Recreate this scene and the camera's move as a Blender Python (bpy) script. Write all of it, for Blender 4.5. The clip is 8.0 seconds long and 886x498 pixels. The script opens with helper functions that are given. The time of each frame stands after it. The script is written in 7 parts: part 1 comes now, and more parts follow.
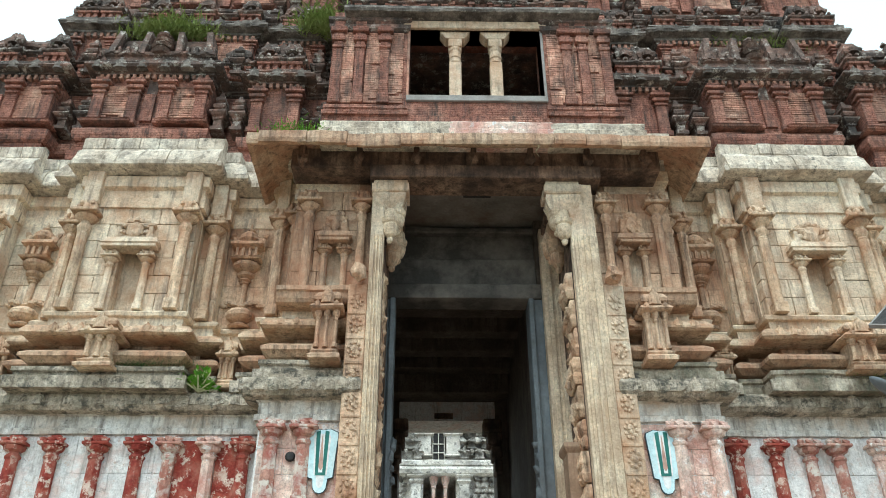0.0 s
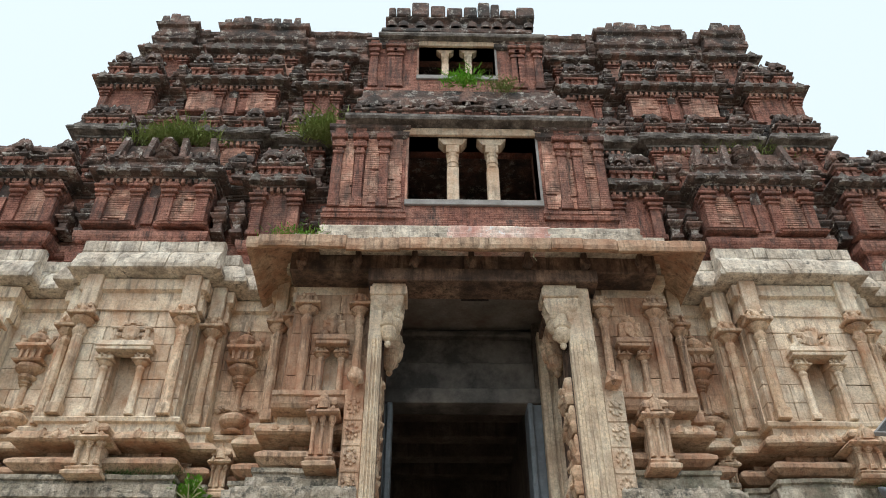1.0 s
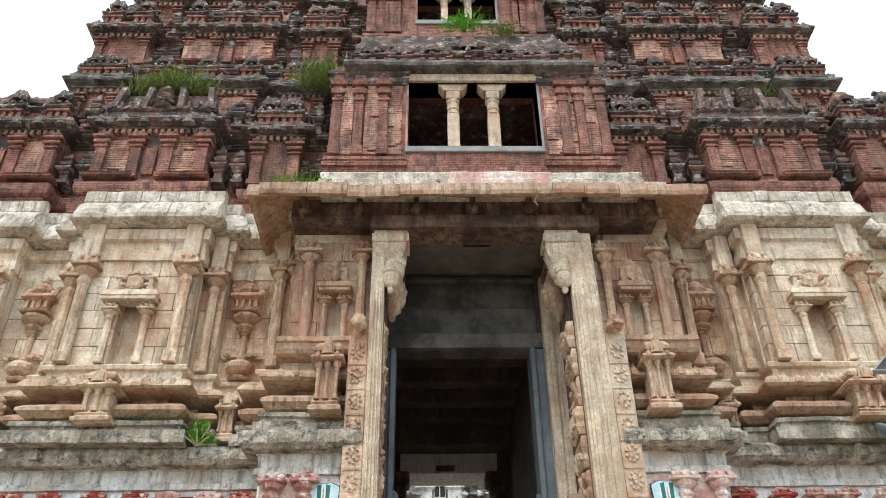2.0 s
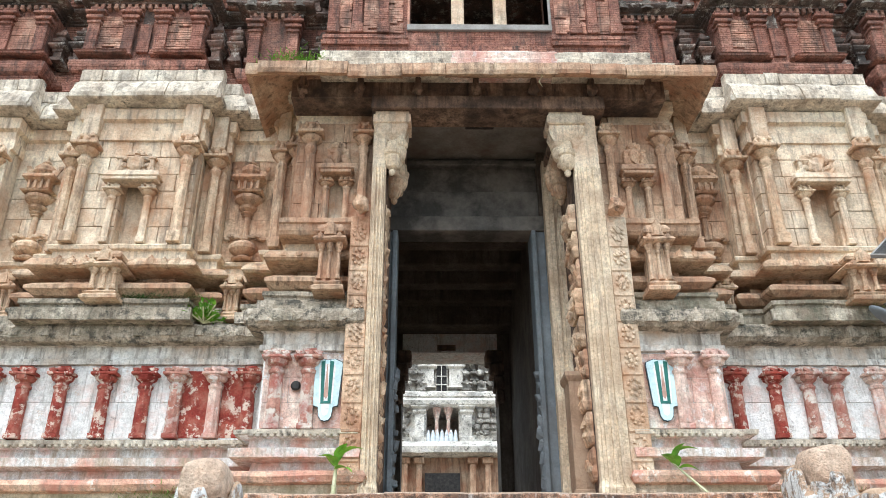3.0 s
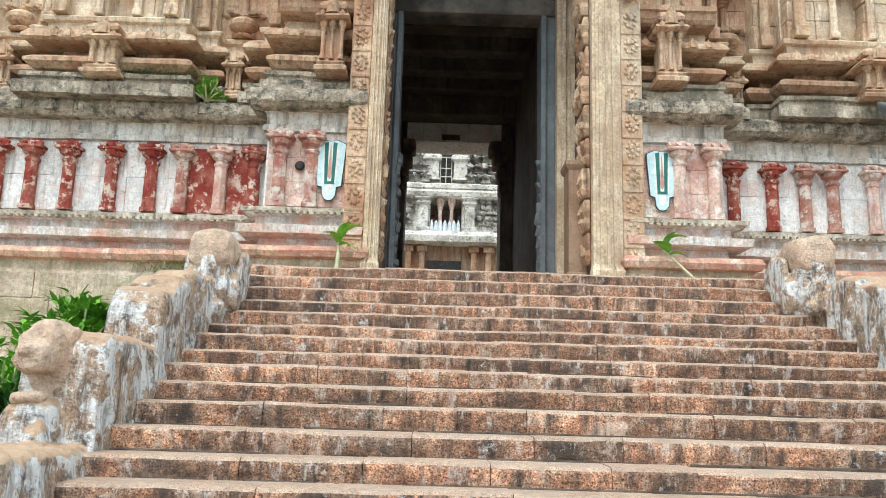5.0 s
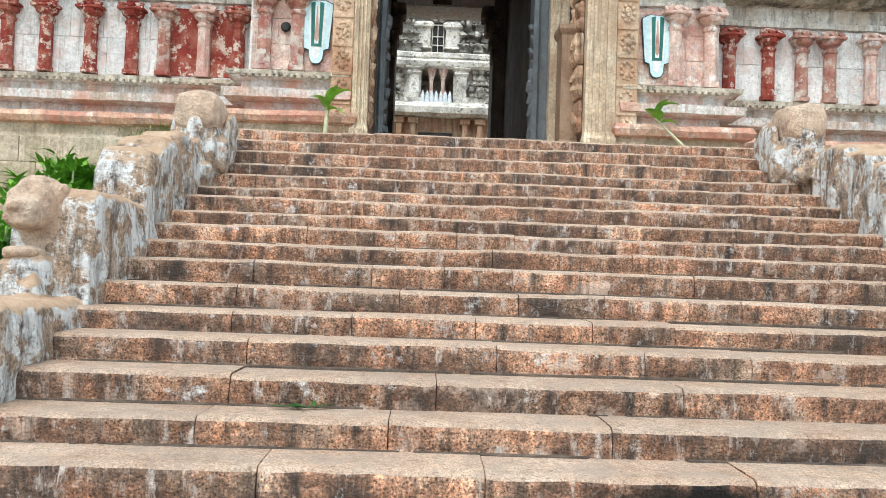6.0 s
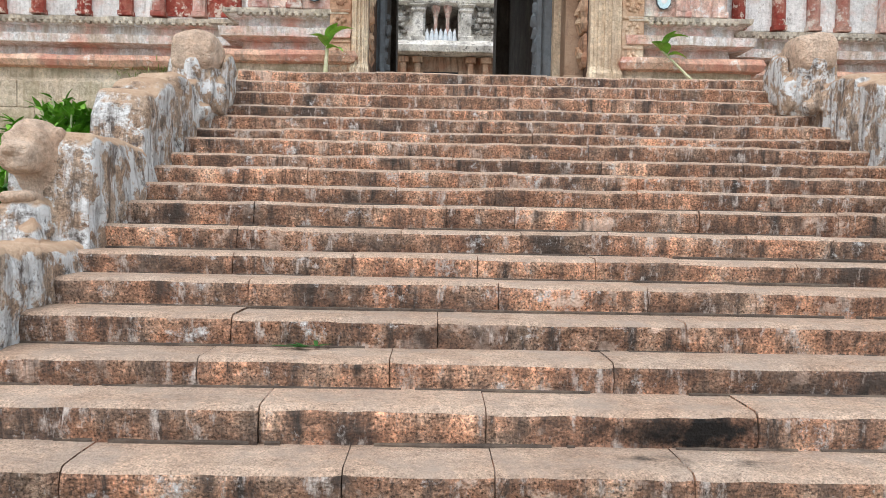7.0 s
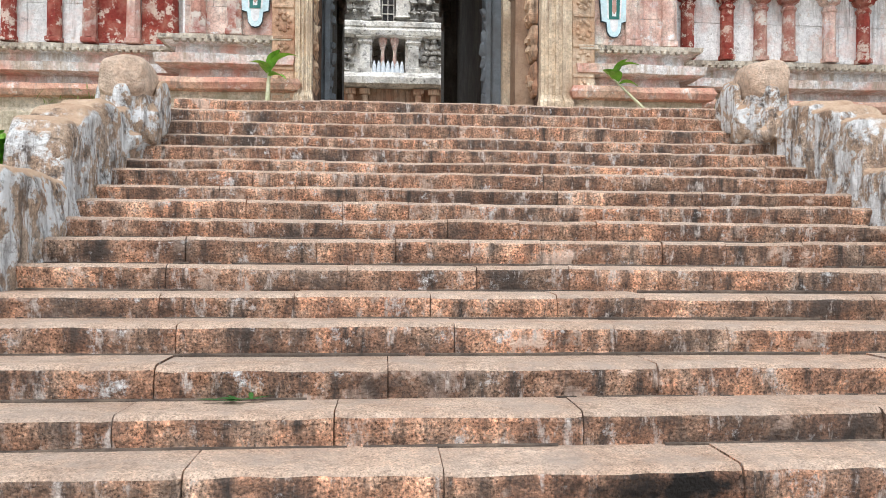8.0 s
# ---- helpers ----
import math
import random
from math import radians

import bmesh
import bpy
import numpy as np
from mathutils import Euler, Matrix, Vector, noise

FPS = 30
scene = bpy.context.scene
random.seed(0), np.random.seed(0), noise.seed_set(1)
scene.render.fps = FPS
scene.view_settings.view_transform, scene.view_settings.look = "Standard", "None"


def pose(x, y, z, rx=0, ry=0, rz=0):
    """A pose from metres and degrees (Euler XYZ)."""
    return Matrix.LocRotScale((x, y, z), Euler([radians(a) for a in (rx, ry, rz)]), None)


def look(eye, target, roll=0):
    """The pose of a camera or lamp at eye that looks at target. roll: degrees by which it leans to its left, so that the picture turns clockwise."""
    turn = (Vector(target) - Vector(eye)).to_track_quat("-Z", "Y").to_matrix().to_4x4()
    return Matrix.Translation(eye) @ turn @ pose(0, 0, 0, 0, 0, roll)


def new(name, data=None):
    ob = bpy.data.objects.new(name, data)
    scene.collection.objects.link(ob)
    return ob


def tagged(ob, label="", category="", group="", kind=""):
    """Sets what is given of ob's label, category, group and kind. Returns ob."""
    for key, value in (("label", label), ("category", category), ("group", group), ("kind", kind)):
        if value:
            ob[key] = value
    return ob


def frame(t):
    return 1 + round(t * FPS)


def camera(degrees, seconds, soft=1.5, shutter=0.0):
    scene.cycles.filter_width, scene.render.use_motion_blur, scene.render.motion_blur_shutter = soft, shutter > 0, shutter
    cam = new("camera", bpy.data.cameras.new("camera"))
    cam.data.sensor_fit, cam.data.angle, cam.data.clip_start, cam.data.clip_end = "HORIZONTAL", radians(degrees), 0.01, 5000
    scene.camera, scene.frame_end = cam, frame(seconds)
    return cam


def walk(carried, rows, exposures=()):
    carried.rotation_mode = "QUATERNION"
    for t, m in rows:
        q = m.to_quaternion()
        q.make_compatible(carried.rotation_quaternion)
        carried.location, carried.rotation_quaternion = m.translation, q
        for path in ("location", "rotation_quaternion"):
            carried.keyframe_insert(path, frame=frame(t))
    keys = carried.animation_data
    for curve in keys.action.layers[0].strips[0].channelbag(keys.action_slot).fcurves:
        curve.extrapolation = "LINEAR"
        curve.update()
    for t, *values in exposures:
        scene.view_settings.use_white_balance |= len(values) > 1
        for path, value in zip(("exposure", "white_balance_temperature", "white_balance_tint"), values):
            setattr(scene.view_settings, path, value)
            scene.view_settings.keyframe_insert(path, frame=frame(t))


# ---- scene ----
cam = camera(58.4, 8.0, soft=0.9)
PATH = [
    (0, (0.016, 0.11, 1.706), (0.046, 1.833, 2.721), -0.1),
    (0.5, (0.004, 0.087, 1.747), (0.034, 1.735, 2.88), -0.1),
    (1, (-0.021, 0.055, 1.77), (0.017, 1.639, 2.991), -0.2),
    (1.2, (0.004, 0.066, 1.763), (0.042, 1.632, 3.007), -0.3),
    (2.3, (-0.013, 0.125, 1.678), (0.019, 1.829, 2.724), -0.8),
    (2.5, (-0.008, 0.143, 1.673), (0.024, 1.875, 2.672), -0.7),
    (3, (0.014, 0.146, 1.653), (0.039, 1.946, 2.526), -0.2),
    (3.5, (0.035, 0.141, 1.62), (0.051, 2.002, 2.353), -0.2),
    (4, (0.036, 0.143, 1.589), (0.052, 2.044, 2.21), -0.5),
    (4.5, (0.045, 0.149, 1.536), (0.053, 2.085, 2.036), 0.7),
    (4.7, (0.057, 0.138, 1.512), (0.058, 2.084, 1.971), 1.4),
    (5.8, (0.106, 0.12, 1.396), (0.159, 2.114, 1.537), 1.9),
    (6, (0.105, 0.118, 1.367), (0.155, 2.116, 1.442), 2.0),
    (6.5, (0.139, 0.128, 1.335), (0.189, 2.126, 1.279), 1.6),
    (7, (0.163, 0.174, 1.343), (0.195, 2.173, 1.271), 1.1),
    (7.5, (0.151, 0.391, 1.351), (0.246, 2.389, 1.32), 1.2),
    (8, (0.169, 0.621, 1.362), (0.327, 2.615, 1.372), 0.4),
]
walk(cam, [(t, look(eye, target, roll)) for t, eye, target, roll in PATH],
     [(0, 0.48, 6200, 2), (0.5, 0.32, 6400, 7), (1, 0.12, 6550, 11), (1.2, 0.12, 6550, 11), (2.3, 0.7, 6250, 10), (3, 0.77, 6300, 11), (3.5, 0.53, 6500, 12), (4, 0.53, 6500, 10), (4.5, 0.63, 6500, 8), (6, 0.6, 6500, 9), (6.5, 0.36, 6600, 16), (7, 0.35, 6600, 15), (7.5, 0.47, 6500, 15), (8, 0.51, 6550, 15)])

# ---- world, sun, exposure ----
world = bpy.data.worlds.new("overcast_sky")
scene.world = world
world.use_nodes = True
wn, wl = world.node_tree.nodes, world.node_tree.links
sky = wn.new("ShaderNodeTexSky")
sky.sky_type = "NISHITA"
sky.sun_disc = False
sky.sun_elevation, sky.sun_rotation = radians(58), radians(200)
sky.air_density, sky.dust_density, sky.ozone_density = 1.0, 3.0, 1.0
skymix = wn.new("ShaderNodeMix")
skymix.data_type = "RGBA"
skymix.inputs["Factor"].default_value = 0.72
wl.new(sky.outputs[0], skymix.inputs["A"])
skymix.inputs["B"].default_value = (7.7, 8.95, 9.4, 1)
wl.new(skymix.outputs["Result"], wn["Background"].inputs["Color"])
wn["Background"].inputs["Strength"].default_value = 0.132

sun_data = bpy.data.lights.new("sun", "SUN")
sun_data.energy, sun_data.angle, sun_data.color = 1.35, radians(30), (1.0, 0.96, 0.9)
sun = new("sun", sun_data)
sun.matrix_world = look((-6, -14, 26), (0, 0, 0))

# ---- materials ----
MATS = {}


def mat(name, colours, scale=2.0, rough=0.85, bump=0.5, grain=40.0, stain=None, stain_amount=0.4, stain_scale=1.2,
        streak=None, streak_amount=0.3, flake=None, flake_amount=0.5, flake_scale=6.0, brick=None, vary=0.0, metal=0.0,
        squash=(1, 1, 1), lichen=None, lichen_amount=0.5, contrast=0.6, speckle=0.0, speckle_scale=95.0, bare=None, fade=0.16, lift=1.0, drip=None, drip_amount=0.3, spots=(), spot_colour=(0.02, 0.018, 0.017)):
    """A weathered surface: patches of the colours, fine grain, blotchy stains, downward streaks, flaking paint."""
    def pale(c):
        g = 0.3 * c[0] + 0.55 * c[1] + 0.15 * c[2]
        return tuple(min(0.85, (v + (g - v) * fade) * lift) for v in c)

    colours = [pale(c) for c in colours]
    stain, streak, flake, lichen = (pale(c) if c else None for c in (stain, streak, flake, lichen))
    m = bpy.data.materials.new(name)
    m.use_nodes = True
    n, l = m.node_tree.nodes, m.node_tree.links
    bsdf = n["Principled BSDF"]
    bsdf.inputs["Roughness"].default_value = rough
    bsdf.inputs["Metallic"].default_value = metal
    bsdf.inputs["Specular IOR Level"].default_value = 0.25
    geo = n.new("ShaderNodeNewGeometry")

    def tex(s, detail=6.0, sq=(1, 1, 1), roughness=0.6, offset=0.0):
        mp = n.new("ShaderNodeMapping")
        mp.inputs["Scale"].default_value = sq
        mp.inputs["Location"].default_value = (offset, offset * 0.7, offset * 1.3)
        l.new(geo.outputs["Position"], mp.inputs["Vector"])
        t = n.new("ShaderNodeTexNoise")
        t.inputs["Scale"].default_value, t.inputs["Detail"].default_value = s, detail
        t.inputs["Roughness"].default_value = roughness
        l.new(mp.outputs[0], t.inputs["Vector"])
        return t.outputs["Fac"]

    def ramp(fac, stops):
        r = n.new("ShaderNodeValToRGB")
        e = r.color_ramp.elements
        while len(e) < len(stops):
            e.new(0.5)
        for el, (p, c) in zip(e, stops):
            el.position, el.color = p, (*c, 1)
        l.new(fac, r.inputs["Fac"])
        return r.outputs["Color"]

    def mix(fac, a, b, mode="MIX"):
        x = n.new("ShaderNodeMix")
        x.data_type, x.blend_type = "RGBA", mode
        if isinstance(fac, float):
            x.inputs["Factor"].default_value = fac
        else:
            l.new(fac, x.inputs["Factor"])
        for key, v in (("A", a), ("B", b)):
            if isinstance(v, tuple):
                x.inputs[key].default_value = (*v, 1)
            else:
                l.new(v, x.inputs[key])
        return x.outputs["Result"]

    def mask(fac, amount, soft=0.08):
        c = 0.72 - 0.44 * amount
        return ramp(fac, [(max(0, c - soft), (0, 0, 0)), (min(1, c + soft), (1, 1, 1))])

    k = len(colours)
    col = ramp(tex(scale, 8, squash), [(0.3 + 0.4 * i / max(1, k - 1), c) for i, c in enumerate(colours)])
    if vary:
        info = n.new("ShaderNodeObjectInfo")
        hsv = n.new("ShaderNodeHueSaturation")
        mr = n.new("ShaderNodeMapRange")
        mr.inputs["To Min"].default_value, mr.inputs["To Max"].default_value = 1 - vary, 1 + vary
        l.new(info.outputs["Random"], mr.inputs["Value"])
        l.new(mr.outputs[0], hsv.inputs["Value"])
        l.new(col, hsv.inputs["Color"])
        col = hsv.outputs["Color"]
    height = tex(grain, 4, offset=3.1)
    if brick:
        # courses of thin bricks: upright coordinates from x + y and z
        sep = n.new("ShaderNodeSeparateXYZ")
        l.new(geo.outputs["Position"], sep.inputs[0])
        add = n.new("ShaderNodeMath")
        l.new(sep.outputs["X"], add.inputs[0])
        l.new(sep.outputs["Y"], add.inputs[1])
        com = n.new("ShaderNodeCombineXYZ")
        l.new(add.outputs[0], com.inputs["X"])
        l.new(sep.outputs["Z"], com.inputs["Y"])
        bt = n.new("ShaderNodeTexBrick")
        bt.inputs["Scale"].default_value = 1.0
        bt.inputs["Brick Width"].default_value, bt.inputs["Row Height"].default_value = 0.21, 0.058
        bt.inputs["Mortar Size"].default_value = 0.007
        bt.inputs["Mortar Smooth"].default_value = 0.4
        bt.inputs["Color1"].default_value, bt.inputs["Color2"].default_value = (1, 1, 1, 1), (0.66, 0.66, 0.66, 1)
        bt.inputs["Mortar"].default_value = (*brick, 1)
        l.new(com.outputs[0], bt.inputs["Vector"])
        worn = mask(tex(1.7, 5, offset=9), 0.62, 0.15)
        col = mix(worn, col, mix(1.0, col, bt.outputs["Color"], "MULTIPLY"))
    col = mix(contrast, col, ramp(tex(grain * 0.5, 8, offset=5.5, roughness=0.8), [(0.34, (0.22, 0.2, 0.19)), (0.5, (0.95, 0.95, 0.95)), (0.66, (1.35, 1.33, 1.3))]), "MULTIPLY")
    col = mix(contrast * 0.8, col, ramp(tex(grain * 0.13, 8, offset=2.5, roughness=0.75), [(0.34, (0.36, 0.34, 0.32)), (0.5, (1.0, 1.0, 1.0)), (0.68, (1.3, 1.28, 1.25))]), "MULTIPLY")
    if speckle:
        sp = tex(speckle_scale, 3, offset=13.0, roughness=0.55)
        col = mix(speckle, col, ramp(sp, [(0.36, (0.12, 0.1, 0.09)), (0.45, (0.9, 0.9, 0.9)), (0.56, (1.05, 1.05, 1.05)), (0.66, (1.7, 1.65, 1.6))]), "MULTIPLY")
    if flake:
        fm = mask(tex(flake_scale, 9, offset=17.3, roughness=0.7), flake_amount, 0.025)
        col = mix(fm, col, flake)
    if stain:
        col = mix(mask(tex(stain_scale, 9, offset=31.7, roughness=0.68), stain_amount, 0.12), col, stain)
    if streak:
        col = mix(mask(tex(3.2, 8, (2.6, 2.6, 0.32), 0.7, 47.0), streak_amount, 0.1), col, streak)
    if lichen:
        col = mix(mask(tex(4.5, 10, offset=71.0, roughness=0.78), lichen_amount, 0.05), col, lichen)
    if drip:
        # runs of lime, narrow and upright
        col = mix(mask(tex(5.0, 8, (2.2, 2.2, 0.7), 0.72, 90.0), drip_amount, 0.06), col, drip)
    if bare:
        # paint weathered off the upward faces, with a ragged edge
        nz = n.new("ShaderNodeSeparateXYZ")
        l.new(geo.outputs["Normal"], nz.inputs[0])
        rag = n.new("ShaderNodeMath")
        rag.operation = "MULTIPLY_ADD"
        l.new(tex(7.0, 9, offset=23.0, roughness=0.7), rag.inputs[0])
        rag.inputs[1].default_value = 0.6
        l.new(nz.outputs["Z"], rag.inputs[2])
        col = mix(ramp(rag.outputs[0], [(0.68, (0, 0, 0)), (0.86, (1, 1, 1))]), col, ramp(tex(6.0, 8, offset=3.0), [(0.3, bare[0]), (0.7, bare[1])]))
    for x, y, z, r in spots:
        # a soot patch of its own uneven shape
        dist = n.new("ShaderNodeVectorMath")
        dist.operation = "DISTANCE"
        sq = n.new("ShaderNodeVectorMath")
        sq.operation = "MULTIPLY"
        sq.inputs[1].default_value = (0.45, 0.8, 1.2)
        l.new(geo.outputs["Position"], sq.inputs[0])
        l.new(sq.outputs[0], dist.inputs[0])
        dist.inputs[1].default_value = (x * 0.45, y * 0.8, z * 1.2)
        ad = n.new("ShaderNodeMath")
        ad.operation = "MULTIPLY_ADD"
        l.new(tex(9.0, 8, offset=x), ad.inputs[0])
        ad.inputs[1].default_value = 0.35
        l.new(dist.outputs["Value"], ad.inputs[2])
        col = mix(ramp(ad.outputs[0], [(min(0.9, r + 0.1), (1, 1, 1)), (min(1.0, r + 0.24), (0, 0, 0))]), col, spot_colour)
    l.new(col, bsdf.inputs["Base Color"])
    b2 = tex(grain * 0.2, 6, offset=8.8)
    hs = n.new("ShaderNodeMath")
    hs.operation = "MULTIPLY_ADD"
    l.new(b2, hs.inputs[0])
    hs.inputs[1].default_value = 2.2
    l.new(height, hs.inputs[2])
    bp = n.new("ShaderNodeBump")
    bp.inputs["Strength"].default_value, bp.inputs["Distance"].default_value = min(1.0, bump * 1.3), 0.03
    l.new(hs.outputs[0], bp.inputs["Height"])
    if brick:
        bp2 = n.new("ShaderNodeBump")
        bp2.inputs["Strength"].default_value, bp2.inputs["Distance"].default_value = 0.8, 0.012
        l.new(bt.outputs["Fac"], bp2.inputs["Height"])
        bp2.invert = True
        l.new(bp2.outputs[0], bp.inputs["Normal"])
    l.new(bp.outputs[0], bsdf.inputs["Normal"])
    MATS[name] = m
    return m


STONE = mat("pale_stone", [(0.44, 0.325, 0.22), (0.60, 0.495, 0.37), (0.69, 0.595, 0.465)], 1.1, stain=(0.40, 0.22, 0.12), stain_amount=0.33,
            streak=(0.22, 0.17, 0.13), streak_amount=0.26, lichen=(0.2, 0.17, 0.14), lichen_amount=0.06, vary=0.15, lift=1.3, fade=0.1, contrast=0.45, bump=0.5)
RUST = mat("rust_stained_stone", [(0.36, 0.2, 0.12), (0.50, 0.34, 0.225), (0.58, 0.45, 0.32)], 1.3, stain=(0.36, 0.16, 0.085), stain_amount=0.34,
           streak=(0.13, 0.085, 0.06), streak_amount=0.3, lichen=(0.14, 0.1, 0.08), lichen_amount=0.08, vary=0.16, lift=1.24, fade=0.1, contrast=0.5)
TAN = mat("tan_carved_stone", [(0.38, 0.235, 0.14), (0.54, 0.395, 0.265), (0.64, 0.52, 0.38)], 1.6, stain=(0.36, 0.165, 0.085), stain_amount=0.3, stain_scale=1.8,
          streak=(0.14, 0.095, 0.065), streak_amount=0.27, lichen=(0.16, 0.12, 0.09), lichen_amount=0.1, vary=0.16, lift=1.3, fade=0.1, contrast=0.5, bump=0.5)
GREY = mat("weathered_stone", [(0.38, 0.31, 0.24), (0.58, 0.505, 0.41), (0.70, 0.64, 0.545)], 2.0, stain=(0.2, 0.175, 0.15), stain_amount=0.27, stain_scale=2.6,
           lichen=(0.12, 0.11, 0.095), lichen_amount=0.27, streak=(0.16, 0.13, 0.10), streak_amount=0.29, lift=1.25, fade=0.08, contrast=0.5)
MOSSY = mat("mossy_stone", [(0.28, 0.22, 0.16), (0.42, 0.36, 0.27), (0.55, 0.50, 0.40)], 2.0, stain=(0.10, 0.105, 0.07), stain_amount=0.42, stain_scale=2.0,
            lichen=(0.075, 0.07, 0.06), lichen_amount=0.33, streak=(0.14, 0.10, 0.07), streak_amount=0.3, lift=1.15)
LEDGE = mat("lichened_ledge_stone", [(0.36, 0.3, 0.23), (0.54, 0.47, 0.38), (0.68, 0.61, 0.51)], 2.4, stain=(0.2, 0.18, 0.13), stain_amount=0.38, stain_scale=2.2, lichen=(0.10, 0.095, 0.08), lichen_amount=0.4,
            streak=(0.16, 0.13, 0.10), streak_amount=0.3, lift=1.15, fade=0.06, contrast=0.6, bump=0.8)
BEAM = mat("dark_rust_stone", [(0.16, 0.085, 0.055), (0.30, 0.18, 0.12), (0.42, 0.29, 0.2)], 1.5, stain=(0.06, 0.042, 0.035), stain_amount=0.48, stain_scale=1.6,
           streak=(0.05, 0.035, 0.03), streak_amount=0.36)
YELLOW = mat("ochre_fluted_stone", [(0.50, 0.36, 0.215), (0.63, 0.49, 0.32), (0.72, 0.61, 0.43)], 1.6, stain=(0.40, 0.27, 0.16), stain_amount=0.3,
             streak=(0.30, 0.21, 0.14), streak_amount=0.27, lift=1.25, fade=0.26)
BRICK = mat("red_brick", [(0.22, 0.068, 0.042), (0.36, 0.125, 0.075), (0.46, 0.20, 0.125)], 1.5, brick=(0.36, 0.24, 0.18), stain=(0.07, 0.042, 0.034), stain_amount=0.28,
            stain_scale=0.9, streak=(0.055, 0.04, 0.035), streak_amount=0.3, vary=0.1, grain=44, bump=0.8, contrast=0.75, lift=1.5, fade=0.3)
BRICKPIECE = mat("loose_red_brick", [(0.29, 0.115, 0.072), (0.43, 0.2, 0.13), (0.54, 0.33, 0.23)], 3.0, stain=(0.09, 0.05, 0.04), stain_amount=0.3,
                 streak=(0.08, 0.055, 0.045), streak_amount=0.3, vary=0.25, grain=50, lift=1.4, fade=0.2)
# blackened brick; also the painted shade of window rooms and niche slots
SOOT_AND_SHADE = mat("blackened_brick", [(0.045, 0.034, 0.03), (0.10, 0.066, 0.054), (0.22, 0.115, 0.085)], 2.2, stain=(0.03, 0.028, 0.027), stain_amount=0.42,
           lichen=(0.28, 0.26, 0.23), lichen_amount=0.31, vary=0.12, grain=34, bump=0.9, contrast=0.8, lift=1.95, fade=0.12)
LICHEN = mat("lichen_grey_ledge", [(0.10, 0.085, 0.075), (0.2, 0.175, 0.155), (0.33, 0.30, 0.26)], 3.0, stain=(0.05, 0.043, 0.038), stain_amount=0.42, stain_scale=2.5,
             lichen=(0.36, 0.34, 0.3), lichen_amount=0.2, bump=0.8, lift=1.3)
LIME = mat("flaking_whitewash", [(0.66, 0.67, 0.66), (0.77, 0.79, 0.80), (0.81, 0.83, 0.85)], 2.4, stain=(0.58, 0.38, 0.33), stain_amount=0.25, stain_scale=1.9,
           streak=(0.26, 0.23, 0.21), streak_amount=0.25, lichen=(0.2, 0.17, 0.155), lichen_amount=0.18, flake=(0.5, 0.42, 0.36), flake_amount=0.24, vary=0.08, contrast=0.4, lift=1.32)
WORNWASH = mat("worn_whitewashed_stone", [(0.50, 0.45, 0.39), (0.66, 0.63, 0.58), (0.76, 0.75, 0.72)], 2.0, stain=(0.5, 0.34, 0.22), stain_amount=0.28, stain_scale=1.7,
               streak=(0.2, 0.17, 0.14), streak_amount=0.32, lichen=(0.14, 0.125, 0.11), lichen_amount=0.24, lift=1.15, contrast=0.42)
PINK = mat("pink_washed_stone", [(0.52, 0.33, 0.27), (0.62, 0.47, 0.40), (0.70, 0.61, 0.54)], 2.2, stain=(0.42, 0.17, 0.13), stain_amount=0.34, stain_scale=2.2,
           flake=(0.70, 0.68, 0.64), flake_amount=0.3, streak=(0.27, 0.20, 0.17), streak_amount=0.26, vary=0.08, lift=1.4)
REDPAINT = mat("flaking_red_paint", [(0.23, 0.032, 0.026), (0.31, 0.055, 0.04), (0.38, 0.10, 0.07)], 3.0, flake=(0.7, 0.58, 0.5), flake_amount=0.37, flake_scale=7.0, contrast=0.45,
               stain=(0.45, 0.19, 0.14), stain_amount=0.3, stain_scale=4.0, fade=0.0)
FADED = mat("faded_red_paint", [(0.46, 0.17, 0.12), (0.55, 0.28, 0.21), (0.62, 0.42, 0.34)], 3.0, flake=(0.68, 0.60, 0.53), flake_amount=0.46, flake_scale=5.0,
            stain=(0.36, 0.07, 0.05), stain_amount=0.36, stain_scale=3.0)
STRIPE = mat("striped_plinth_stone", [(0.44, 0.30, 0.22), (0.64, 0.57, 0.50), (0.74, 0.72, 0.69)], 1.7, stain=(0.47, 0.2, 0.14), stain_amount=0.3, stain_scale=1.9,
             streak=(0.28, 0.21, 0.15), streak_amount=0.34, lichen=(0.2, 0.17, 0.14), lichen_amount=0.12, lift=1.75, fade=0.14)
ORANGE = mat("ochre_red_washed_stone", [(0.48, 0.215, 0.12), (0.57, 0.31, 0.18), (0.62, 0.42, 0.28)], 2.0, stain=(0.44, 0.13, 0.075), stain_amount=0.42, flake=(0.62, 0.56, 0.5),
             flake_amount=0.26, streak=(0.22, 0.15, 0.11), streak_amount=0.26, lift=1.45, fade=0.32)
BASEWALL = mat("mossy_base_stone", [(0.34, 0.27, 0.20), (0.45, 0.375, 0.285), (0.53, 0.465, 0.37)], 1.4, stain=(0.2, 0.19, 0.11), stain_amount=0.38, streak=(0.24, 0.19, 0.12), streak_amount=0.27, vary=0.12, lift=1.36, fade=0.05)
